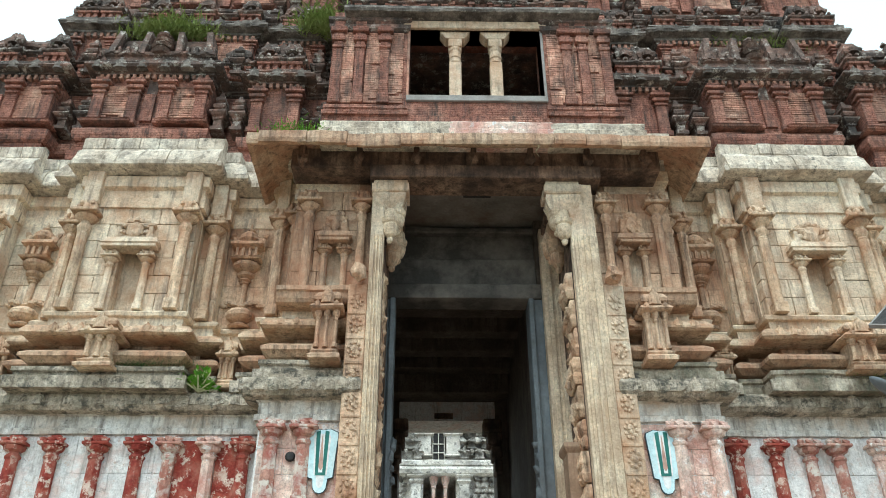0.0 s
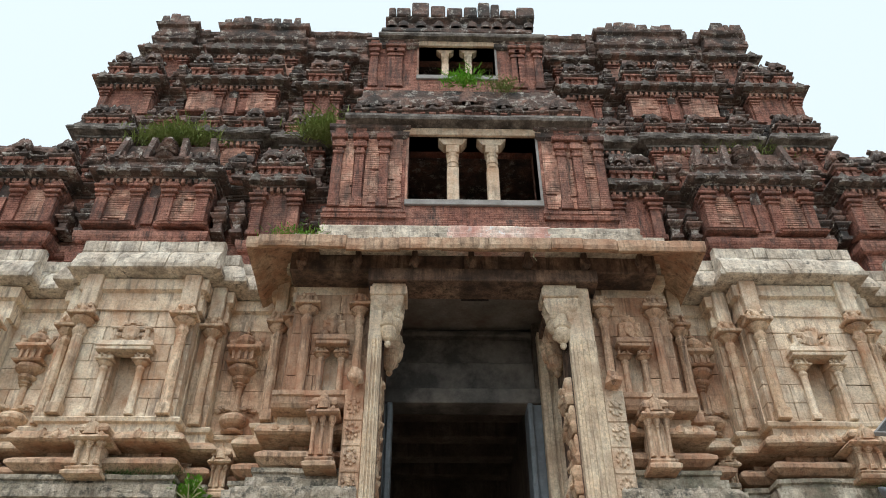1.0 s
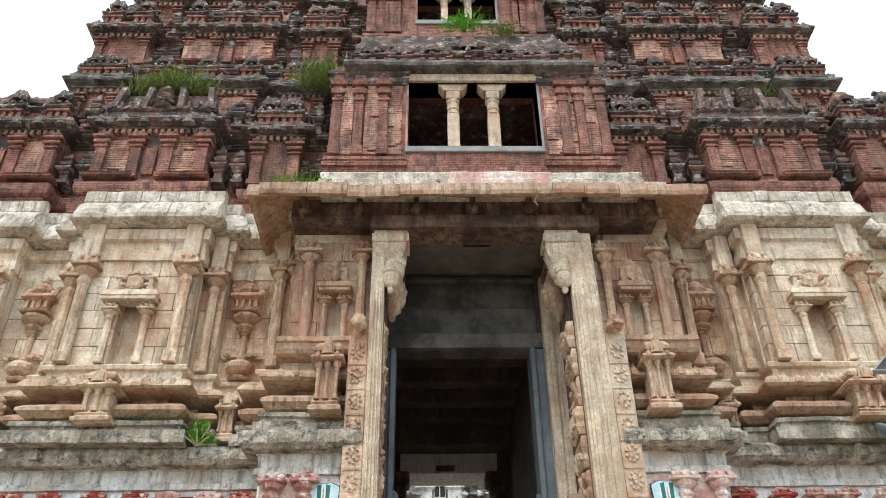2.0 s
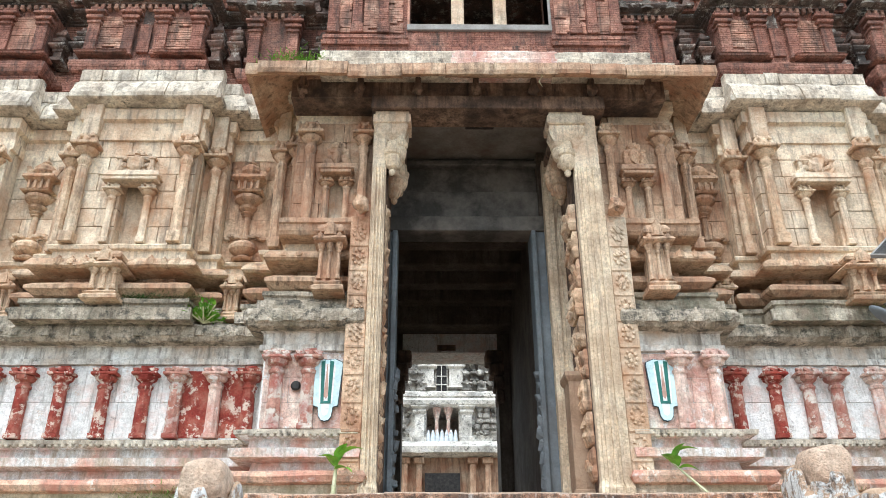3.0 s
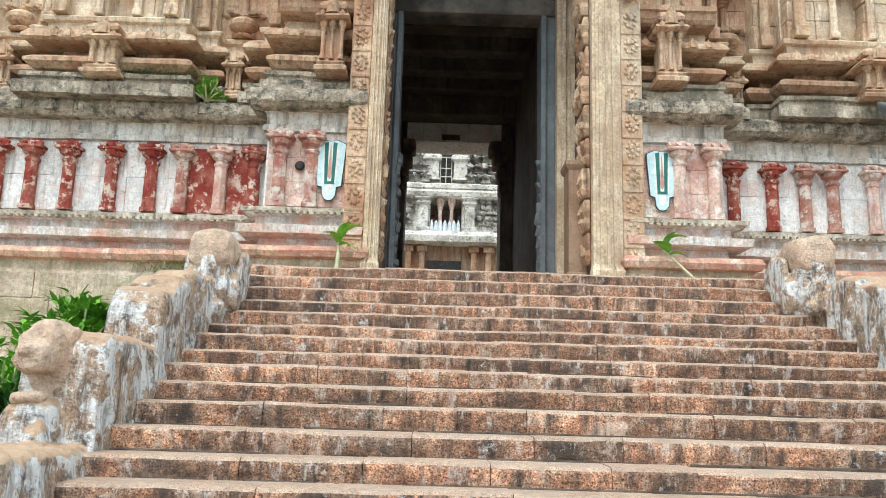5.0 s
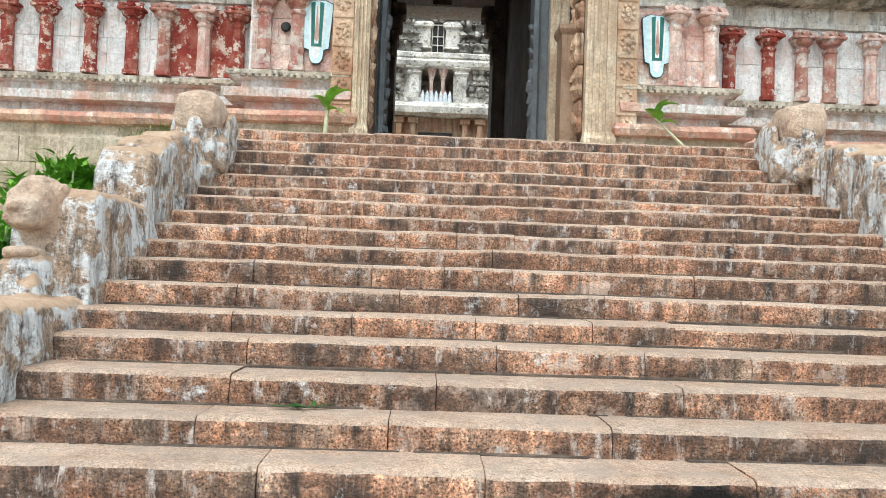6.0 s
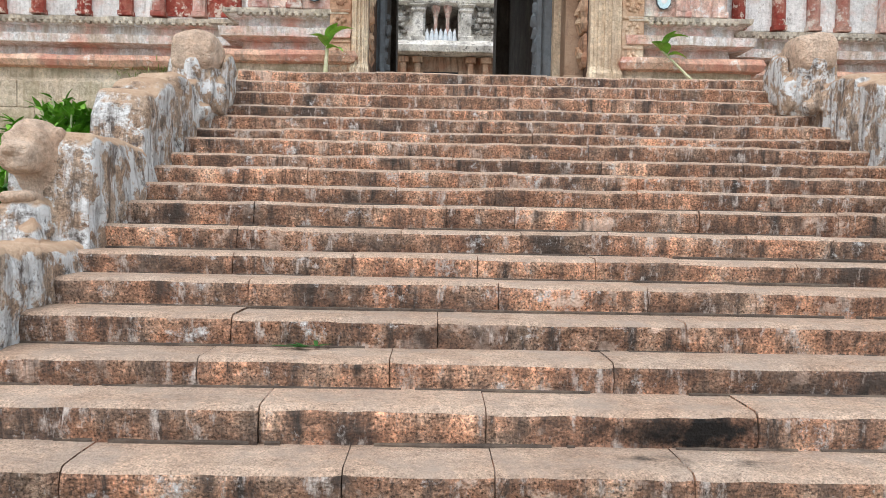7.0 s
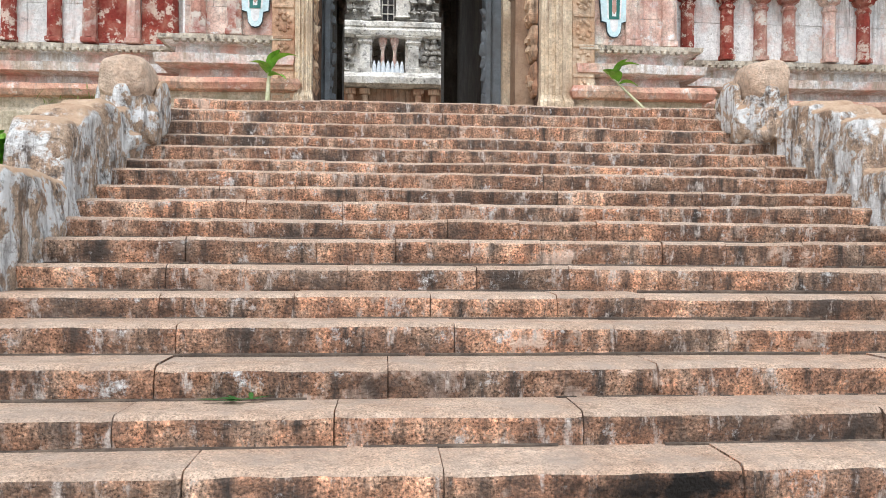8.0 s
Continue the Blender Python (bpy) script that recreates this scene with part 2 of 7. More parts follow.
STEP = mat("red_granite_step", [(0.35, 0.16, 0.092), (0.50, 0.265, 0.16), (0.58, 0.395, 0.285)], 3.4, stain=(0.07, 0.052, 0.043), stain_amount=0.42, stain_scale=1.7,
           streak=(0.05, 0.04, 0.035), streak_amount=0.35, drip=(0.70, 0.62, 0.57), drip_amount=0.23, lichen=(0.7, 0.64, 0.58), lichen_amount=0.21, flake=(0.60, 0.40, 0.31), flake_amount=0.27, flake_scale=3.0, speckle=0.85, speckle_scale=70, vary=0.34, grain=60, bump=0.9, contrast=0.9,
           spots=((1.6, 4.22, 0.27, 0.13), (1.3, 4.22, 0.27, 0.07)), lift=1.54, fade=0.1)
TREAD = mat("worn_tread_stone", [(0.52, 0.36, 0.265), (0.61, 0.45, 0.345), (0.66, 0.52, 0.42)], 2.0, stain=(0.45, 0.36, 0.30), stain_amount=0.3, stain_scale=3, vary=0.08, grain=60, bump=0.6, contrast=0.5,
            spots=((1.3, 4.05, 0.18, 0.02), (1.75, 4.0, 0.18, 0.0)), lift=0.97, fade=0.0, speckle=0.45)
CARVED = mat("limewashed_balustrade", [(0.44, 0.27, 0.17), (0.55, 0.39, 0.27), (0.62, 0.48, 0.37)], 3.0, streak=(0.12, 0.095, 0.08), streak_amount=0.33,
             flake=(0.78, 0.8, 0.81), flake_amount=0.5, flake_scale=4.2, lichen=(0.11, 0.09, 0.08), lichen_amount=0.31, drip=(0.80, 0.81, 0.82), drip_amount=0.27, bump=0.9, contrast=0.7, speckle=0.4, speckle_scale=70, bare=((0.46, 0.30, 0.2), (0.64, 0.48, 0.35)))
SANDY = mat("bare_balustrade_top", [(0.46, 0.31, 0.22), (0.56, 0.42, 0.32), (0.63, 0.5, 0.4)], 3.4, lichen=(0.36, 0.27, 0.2), lichen_amount=0.16, streak=(0.4, 0.3, 0.23), streak_amount=0.26, bump=0.8, contrast=0.5, lift=1.22, fade=0.05)
# stone of the passage, its colour lowered to hold the interior shade
SHADE_STONE = mat("passage_stone", [(0.15, 0.11, 0.085), (0.23, 0.18, 0.14), (0.30, 0.24, 0.19)], 1.2, stain=(0.10, 0.075, 0.06), stain_amount=0.35, streak=(0.10, 0.075, 0.06), streak_amount=0.3, lift=0.62)
# grey plaster with the deep porch shade painted in; PLASTER is the lit tone
SHADE_PLASTER = mat("grey_plaster", [(0.045, 0.043, 0.04), (0.065, 0.062, 0.058), (0.09, 0.086, 0.08)], 1.5, stain=(0.2, 0.18, 0.16), stain_amount=0.35, bump=0.2, contrast=0.25)
CEILSTONE = mat("grey_ceiling_slab", [(0.16, 0.15, 0.135), (0.22, 0.205, 0.185), (0.28, 0.26, 0.235)], 1.4, stain=(0.14, 0.1, 0.075), stain_amount=0.4, bump=0.25, contrast=0.3)
DIRT = mat("packed_dirt", [(0.07, 0.055, 0.045), (0.12, 0.09, 0.07), (0.2, 0.15, 0.11)], 4.0)
PLASTER = mat("pale_grey_plaster", [(0.27, 0.26, 0.25), (0.34, 0.33, 0.32), (0.4, 0.39, 0.38)], 1.5, stain=(0.2, 0.18, 0.16), stain_amount=0.35, bump=0.2, contrast=0.3)
BLUEGREY = mat("blue_grey_door_paint", [(0.13, 0.16, 0.185), (0.17, 0.205, 0.235), (0.22, 0.26, 0.29)], 3.0, rough=0.6, stain=(0.12, 0.13, 0.14), stain_amount=0.3, bump=0.3, contrast=0.25)
POST = mat("polished_brown_stone", [(0.26, 0.155, 0.09), (0.35, 0.22, 0.135), (0.42, 0.29, 0.19)], 2.0, rough=0.6, streak=(0.2, 0.11, 0.07), streak_amount=0.3, bump=0.3, contrast=0.25)
FARWHITE = mat("far_white_plaster", [(0.62, 0.58, 0.52), (0.76, 0.73, 0.67), (0.82, 0.80, 0.75)], 1.3, lift=1.15, stain=(0.2, 0.19, 0.17), stain_amount=0.27, stain_scale=1.0, lichen=(0.09, 0.09, 0.08), lichen_amount=0.3)
FARDARK = mat("far_mottled_stucco", [(0.14, 0.13, 0.115), (0.5, 0.48, 0.43), (0.8, 0.78, 0.72)], 3.0, stain=(0.06, 0.06, 0.055), stain_amount=0.4, stain_scale=2.0, bump=0.8)
GROUND = mat("dusty_ground", [(0.25, 0.18, 0.12), (0.34, 0.26, 0.18), (0.40, 0.32, 0.24)], 0.6, stain=(0.18, 0.15, 0.10), stain_amount=0.35)
LEAF = mat("fresh_green_leaf", [(0.08, 0.25, 0.025), (0.17, 0.42, 0.045), (0.3, 0.55, 0.08)], 6.0, rough=0.5, bump=0.1, vary=0.2, contrast=0.25, fade=0.0)
DARKLEAF = mat("dark_green_leaf", [(0.015, 0.06, 0.015), (0.035, 0.12, 0.025), (0.06, 0.17, 0.035)], 5.0, rough=0.5, bump=0.1, vary=0.2, contrast=0.25, fade=0.0)
WEED = mat("dry_green_weed", [(0.13, 0.19, 0.05), (0.23, 0.30, 0.09), (0.33, 0.37, 0.16)], 6.0, rough=0.7, bump=0.1, contrast=0.25, fade=0.0)
STALK = mat("pale_plant_stalk", [(0.42, 0.45, 0.22), (0.55, 0.56, 0.33), (0.62, 0.60, 0.42)], 8.0, rough=0.5, bump=0.1, contrast=0.25)
SKYBLUE = mat("pale_blue_paint", [(0.50, 0.72, 0.80), (0.58, 0.78, 0.84), (0.66, 0.81, 0.85)], 6.0, rough=0.6, bump=0.1, contrast=0.25, fade=0.0)
WHITEPAINT = mat("white_paint", [(0.70, 0.74, 0.76), (0.78, 0.80, 0.81), (0.82, 0.83, 0.83)], 6.0, rough=0.6, bump=0.1, contrast=0.25, fade=0.0)
TEAL = mat("dark_green_paint", [(0.02, 0.12, 0.11), (0.03, 0.17, 0.15), (0.05, 0.2, 0.18)], 6.0, rough=0.6, bump=0.1, contrast=0.25, fade=0.0)
SALMON = mat("salmon_paint", [(0.45, 0.24, 0.19), (0.55, 0.33, 0.26), (0.6, 0.4, 0.33)], 6.0, rough=0.6, bump=0.1, contrast=0.25)
INK = mat("dark_outline_paint", [(0.03, 0.06, 0.09), (0.04, 0.08, 0.11), (0.06, 0.10, 0.13)], 6.0, rough=0.6, bump=0.1, contrast=0.25)
IRON = mat("dark_iron", [(0.03, 0.03, 0.032), (0.05, 0.05, 0.05), (0.08, 0.075, 0.07)], 8.0, rough=0.5, metal=0.6, bump=0.2)
STATUE = mat("white_blue_statue_paint", [(0.55, 0.66, 0.75), (0.68, 0.76, 0.82), (0.78, 0.82, 0.85)], 5.0, rough=0.6, bump=0.1, contrast=0.25)

# ---- mesh helpers ----
RNG = random.Random(7)


def finish(name, bm, material, parent=None, label="", smooth=False):
    me = bpy.data.meshes.new(name)
    bmesh.ops.recalc_face_normals(bm, faces=bm.faces)
    if smooth:
        for f in bm.faces:
            f.smooth = True
    bm.to_mesh(me)
    bm.free()
    for m in material if isinstance(material, (list, tuple)) else [material]:
        me.materials.append(m)
    ob = new(name, me)
    if parent:
        ob.parent = parent
    if label:
        ob["label"] = label
    return ob


KIDS = {}


def part(name, bm, material, parent, label="", smooth=False):
    ob = finish(name, bm, material, parent, label, smooth)
    KIDS.setdefault(parent.name, []).append(ob)
    return ob


def again(ob, x=0.0, y=0.0, z=0.0, s=(1, 1, 1), rz=0.0, parent=None):
    """A further piece on the same mesh."""
    o = new(ob.name.split(".")[0], ob.data)
    o.parent = parent or ob.parent
    if "label" in ob:
        o["label"] = ob["label"]
    o.location, o.scale, o.rotation_euler = (x, y, z), s, (0, 0, rz)
    KIDS.setdefault(o.parent.name, []).append(o)
    for kid in KIDS.get(ob.name, ()):
        again(kid, *kid.location, kid.scale, kid.rotation_euler.z, o)
    return o


def thing(name, label, category, kind="", group="", at=(0, 0, 0)):
    e = new(name)
    e.location = at
    return tagged(e, label, category, group, kind)


def box(bm, x0, x1, y0, y1, z0, z1, bev=0.0, mi=0, taper=0.0):
    vs = []
    for z, k in ((z0, 0.0), (z1, taper)):
        for x, y in ((x0 + k, y0 + k), (x1 - k, y0 + k), (x1 - k, y1 - k), (x0 + k, y1 - k)):
            vs.append(bm.verts.new((x, y, z)))
    fs = [bm.faces.new([vs[i] for i in q]) for q in ((3, 2, 1, 0), (4, 5, 6, 7), (0, 1, 5, 4), (1, 2, 6, 5), (2, 3, 7, 6), (3, 0, 4, 7))]
    for f in fs:
        f.material_index = mi
    if bev:
        bmesh.ops.bevel(bm, geom=list({e for f in fs for e in f.edges}), offset=bev, segments=1, affect="EDGES")
    return vs


def resample(plan, step):
    out = [plan[0]]
    for a, b in zip(plan, plan[1:]):
        d = math.dist(a, b)
        k = max(1, int(d / step))
        out += [(a[0] + (b[0] - a[0]) * i / k, a[1] + (b[1] - a[1]) * i / k) for i in range(1, k + 1)]
    return out


def sweep(bm, plan, profile, step=0.0, rough=0.0, closed=False, mi=0, cap=True, inner=0.5):
    """A moulding: the profile (out, z), from the bottom up, along a plan whose outer side lies to the right of its direction."""
    if closed:
        pts = resample(plan + [plan[0]], step)[:-1] if step else plan
    else:
        pts = resample(plan, step) if step else plan
    n = len(pts)
    offs = []
    for i, p in enumerate(pts):
        a = pts[i - 1] if (closed or i) else None
        b = pts[(i + 1) % n] if (closed or i < n - 1) else None
        ns = []
        for u, v in ((a, p), (p, b)):
            if u and v:
                dx, dy = v[0] - u[0], v[1] - u[1]
                k = math.hypot(dx, dy) or 1
                ns.append((dy / k, -dx / k))
        if len(ns) == 1:
            offs.append(ns[0])
        else:
            c = 1 + ns[0][0] * ns[1][0] + ns[0][1] * ns[1][1]
            c = max(c, 0.3)
            offs.append(((ns[0][0] + ns[1][0]) / c, (ns[0][1] + ns[1][1]) / c))
    prof = list(profile)
    if inner and not closed:
        prof = [(-inner, prof[0][1])] + prof + [(-inner, prof[-1][1])]
    rows = []
    for (x, y), (ox, oy) in zip(pts, offs):
        row = []
        for o, z in prof:
            v = Vector((x + ox * o, y + oy * o, z))
            if rough:
                w = noise.noise_vector(v * 2.3) * rough + noise.noise_vector(v * 7.0) * rough * 0.5
                v += w
            row.append(bm.verts.new(v))
        rows.append(row)
    for i in range(n if closed else n - 1):
        a, b = rows[i], rows[(i + 1) % n]
        for j in range(len(prof) - 1):
            f = bm.faces.new((a[j], b[j], b[j + 1], a[j + 1]))
            f.material_index = mi
    if cap:
        if closed:
            bm.faces.new([r[-1] for r in rows]).material_index = mi
            bm.faces.new([r[0] for r in reversed(rows)]).material_index = mi
        else:
            bm.faces.new(rows[0]).material_index = mi
            bm.faces.new(list(reversed(rows[-1]))).material_index = mi


def rect(x0, x1, y0, y1):
    """A closed plan, its outer side on the right hand."""
    return [(x0, y0), (x1, y0), (x1, y1), (x0, y1)]


def lathe(bm, cx, cy, profile, seg=12, turn=0.0, sx=1.0, sy=1.0, mi=0, rough=0.0):
    rings = []
    for r, z in profile:
        ring = []
        for i in range(seg):
            a = turn + 2 * math.pi * i / seg
            v = Vector((cx + sx * r * math.cos(a), cy + sy * r * math.sin(a), z))
            if rough:
                v += noise.noise_vector(v * 6.0) * rough
            ring.append(bm.verts.new(v))
        rings.append(ring)
    for a, b in zip(rings, rings[1:]):
        for i in range(seg):
            bm.faces.new((a[i], a[(i + 1) % seg], b[(i + 1) % seg], b[i])).material_index = mi
    bm.faces.new(list(reversed(rings[0]))).material_index = mi
    bm.faces.new(rings[-1]).material_index = mi


def blob(bm, c, r, sub=2, rough=0.1, freq=3.0, mi=0):
    """A worn rounded lump with three radii."""
    made = bmesh.ops.create_icosphere(bm, subdivisions=sub, radius=1.0)["verts"]
    for v in made:
        d = 1 + noise.noise(v.co * freq + Vector(c)) * rough * 2
        v.co = Vector((c[0] + v.co.x * r[0] * d, c[1] + v.co.y * r[1] * d, c[2] + v.co.z * r[2] * d))
    for f in {f for v in made for f in v.link_faces}:
        f.material_index = mi


def arch_plate(bm, x, y, z, r, depth, mi=0):
    """A horseshoe-arch plate with a smaller proud plate in its middle and a knob on top."""
    for k, (q, d0, d1) in enumerate(((1.0, 0.0, depth), (0.62, -0.025, depth))):
        pts = [(r * q * 1.05, -r * 0.75), (r * q * 0.9, -r * 0.35)]
        pts += [(r * q * math.cos(math.radians(a)), r * q * math.sin(math.radians(a))) for a in range(-10, 191, 25)]
        pts += [(-r * q * 0.9, -r * 0.35), (-r * q * 1.05, -r * 0.75)]
        a = [bm.verts.new((x + u, y + d0, z + v)) for u, v in pts]
        b = [bm.verts.new((x + u, y + d1, z + v)) for u, v in pts]
        fs = [bm.faces.new(a), bm.faces.new(list(reversed(b)))]
        fs += [bm.faces.new((a[i], b[i], b[(i + 1) % len(a)], a[(i + 1) % len(a)])) for i in range(len(a))]
        for f in fs:
            f.material_index = mi
    box(bm, x - r * 0.16, x + r * 0.16, y, y + depth, z + r * 0.9, z + r * 1.4, mi=mi, taper=r * 0.05)


AXIS, WING_AXIS = 0.8, 0.93


def ax(dx, s):
    return (WING_AXIS if dx < 4 else AXIS) + s * dx


def side(half, s):
    """The plan of one half of the front, from (distance off the axis, y)."""
    pts = [(ax(d, s), y) for d, y in half]
    return pts if s > 0 else pts[::-1]


BLOCK_MESH = {}


def block_wall(x0, x1, y, depth, z0, z1, course, length, material, parent, name="stone_block", holes=(), seed=1, face=0.012):
    """Courses of single stones with open joints; each stone is an object on one shared, bevelled mesh."""
    rng = random.Random(seed)
    rows = max(1, round((z1 - z0) / course))
    ch = (z1 - z0) / rows
    if not BLOCK_MESH:
        bm = bmesh.new()
        box(bm, 0, 1, 0, 1, 0, 1)
        bmesh.ops.bevel(bm, geom=bm.edges[:], offset=0.025, segments=1, affect="EDGES")
        me = bpy.data.meshes.new("stone_block")
        bmesh.ops.recalc_face_normals(bm, faces=bm.faces)
        bm.to_mesh(me)
        bm.free()
        BLOCK_MESH["base"] = me
    key = material.name
    if key not in BLOCK_MESH:
        me = BLOCK_MESH["base"].copy()
        me.materials.clear()
        me.materials.append(material)
        BLOCK_MESH[key] = me
    me = BLOCK_MESH[key]
    made = []
    for r in range(rows):
        za, zb = z0 + r * ch, z0 + (r + 1) * ch
        x = x0
        first = True
        while x < x1 - 1e-4:
            w = length * rng.uniform(0.7, 1.35)
            if first and r % 2:
                w *= 0.6
            first = False
            e = x + w
            if x1 - e < length * 0.4:
                e = x1
            spans = [(x, e)]
            for hx0, hx1, hz0, hz1 in holes:
                if za < hz1 - 0.01 and zb > hz0 + 0.01:
                    nxt = []
                    for a, b in spans:
                        if a < hx0:
                            nxt.append((a, min(b, hx0)))
                        if b > hx1:
                            nxt.append((max(a, hx1), b))
                    spans = nxt
            for a, b in spans:
                if b - a < 0.03:
                    continue
                o = new(name, me)
                o.parent = parent
                out = rng.uniform(0, face)
                o.location = (a + 0.005, y - out, za + 0.005)
                o.scale = (b - a - 0.01, depth + out, zb - za - 0.01)
                made.append(o)
            x = e
    return made


# ---- ground ----
bm = bmesh.new()
box(bm, -400, 400, -200, 600, -0.3, 0.0)
tagged(finish("ground", bm, GROUND), "dusty reddish-brown earth in front of the steps", "ground", kind="structure")

# ---- staircase ----
RISE, RUN, STEP_Y = 0.18, 0.42, 3.8
ST_X0 = -2.47


def stair_end(i):
    """The flight widens to the right as it comes down."""
    return 5.0 if i > 9 else 5.4


# worn, uneven rises: each nosing settled a little above or below the even line
SETTLE = (0.0, 0.014, 0.003, 0.016, 0.02, 0.004, 0.006, 0.026, 0.016, 0.008, -0.014, 0.0, -0.03, -0.016, -0.02, 0.02, 0.05, 0.095)
HEIGHTS = [RISE * (i + 1) + SETTLE[i] for i in range(15)] + [2.90, 3.13, 3.333]
stairs = thing("stone_staircase", "broad flight of worn red granite steps leading to the gateway", "staircase", kind="structure")
bm = bmesh.new()
for i, h in enumerate(HEIGHTS):
    y0 = STEP_Y + RUN * i
    box(bm, ST_X0, stair_end(i), y0 + 0.1, 13.3, (HEIGHTS[i - 1] if i else 0) - 0.1 - (0.1 if i == 0 else 0), h - 0.02)
part("core", bm, STEP, stairs)
rng = random.Random(3)
for i, h in enumerate(HEIGHTS):
    y0 = STEP_Y + RUN * i
    low = HEIGHTS[i - 1] if i else 0.0
    deep = RUN + 0.08 if i < 17 else 2.3
    x, ST_X1 = ST_X0, stair_end(i)
    while x < ST_X1 - 0.01:
        e = x + (rng.uniform(0.7, 1.7) if i < 5 else rng.uniform(0.4, 1.3))
        if ST_X1 - e < 0.4:
            e = ST_X1
        bm = bmesh.new()
        n = max(6, int((e - x) / 0.05))
        rows = []
        dy, dz = rng.uniform(-0.012, 0.012), rng.uniform(-0.008, 0.006)
        # nose profile: riser bottom, riser top, worn nosing, tread back
        prof = [(0.015, low - 0.03), (0.012, low + 0.02), (0.0, low + 0.07), (-0.006, h - 0.045), (0.0, h - 0.026), (0.016, h - 0.008), (0.055, h), (deep * 0.5, h), (deep, h), (deep, low - 0.03)]
        for k in range(n + 1):
            px = x + 0.003 + (e - x - 0.006) * k / n
            end = 0.02 if k in (0, n) else 0.0
            row = []
            for j, (o, z) in enumerate(prof):
                v = Vector((px, y0 + dy + o, z))
                if 1 <= j <= 6:
                    q = noise.noise(Vector((px * 1.1, i * 3.7, 0.3))) * 0.02 + noise.noise(Vector((px * 6, i * 5.1, z * 6))) * 0.012 + noise.noise(Vector((px * 17, i * 5.1, z * 9))) * 0.006
                    v.y += q + (end if j in (3, 4, 5) else 0)
                    if j >= 3:
                        v.z += noise.noise(Vector((px * 0.9, i * 2.3, 7.7))) * 0.014 + noise.noise(Vector((px * 5, i * 4.4, 2.2))) * 0.008 + dz
                elif j in (7, 8):
                    v.z += dz
                row.append(bm.verts.new(v))
            rows.append(row)
        for a, b in zip(rows, rows[1:]):
            for j in range(len(prof)):
                f = bm.faces.new((a[j], b[j], b[(j + 1) % len(prof)], a[(j + 1) % len(prof)]))
                f.material_index = 1 if 4 <= j <= 7 else 0
        bm.faces.new(rows[0])
        bm.faces.new(list(reversed(rows[-1])))
        part("step_stone", bm, [STEP, TREAD], stairs)
        x = e

# dirt packed into the inner corners of the steps, in broken stretches
for i, h in enumerate(HEIGHTS[:-1]):
    bm = bmesh.new()
    y1 = STEP_Y + RUN * (i + 1)
    prev = None
    x = ST_X0
    while x < stair_end(i + 1):
        k = 0.5 + noise.noise(Vector((x * 1.3, i * 3.3, 0.0))) + 0.5 * noise.noise(Vector((x * 9, i * 2.1, 4.0)))
        if k > 0.25:
            a, b = 0.006 * k, 0.014 * k
            wob = noise.noise(Vector((x * 1.1, (i + 1) * 3.7, 0.3))) * 0.02
            row = [bm.verts.new((x, y1 + wob - b, h + 0.006)), bm.verts.new((x, y1 + wob + 0.004, h + 0.01 + a)), bm.verts.new((x, y1 + 0.06, h - 0.01)), bm.verts.new((x, y1 + wob - b, h - 0.02))]
            if prev:
                for q in range(4):
                    bm.faces.new((prev[q], row[q], row[(q + 1) % 4], prev[(q + 1) % 4]))
            prev = row
        else:
            prev = None
        x += 0.04
    part("dirt_seam", bm, DIRT, stairs, "dark dirt in the step corner")
# ---- gateway tower: lower stone storeys ----
gate = thing("gateway_tower", "weathered temple gateway tower with stone base and ruined brick tiers", "gateway tower")

PLINTH = [(2.25, 13.2), (2.25, 11.7), (3.47, 11.7), (3.47, 12.4), (11.8, 12.4), (11.8, 21.0)]
BASE_PROFILE = [(0.30, -0.1), (0.30, 3.30), (0.26, 3.36), (0.26, 3.50)]
MOULD_PROFILE = [(0.26, 3.50), (0.38, 3.52), (0.42, 3.60), (0.38, 3.68), (0.22, 3.70)]
BAND_PROFILE = [(0.05, 3.70), (0.02, 3.85), (0.30, 3.88), (0.32, 4.00), (0.08, 4.03), (0.07, 4.16), (0.22, 4.20)]
DRIP_PROFILE = [(0.2, 4.20), (0.27, 4.21), (0.28, 4.27), (0.1, 4.31), (0.0, 4.33)]
WASH_PROFILE = [(0.0, 4.33), (0.0, 5.50)]
FRIEZE_PROFILE = [(0.0, 5.50), (0.07, 5.51), (0.07, 5.60), (0.03, 5.62), (0.03, 5.80), (0.08, 5.82)]
LEDGE_PROFILE = [(0.1, 5.82), (0.24, 5.84), (0.30, 5.90), (0.30, 6.05), (0.26, 6.12), (0.05, 6.14)]


def swept(name, plan, profile, material, label="", step=0.25, rough=0.012, parent=gate):
    bm = bmesh.new()
    sweep(bm, plan, profile, step, rough)
    return part(name, bm, material, parent, label)


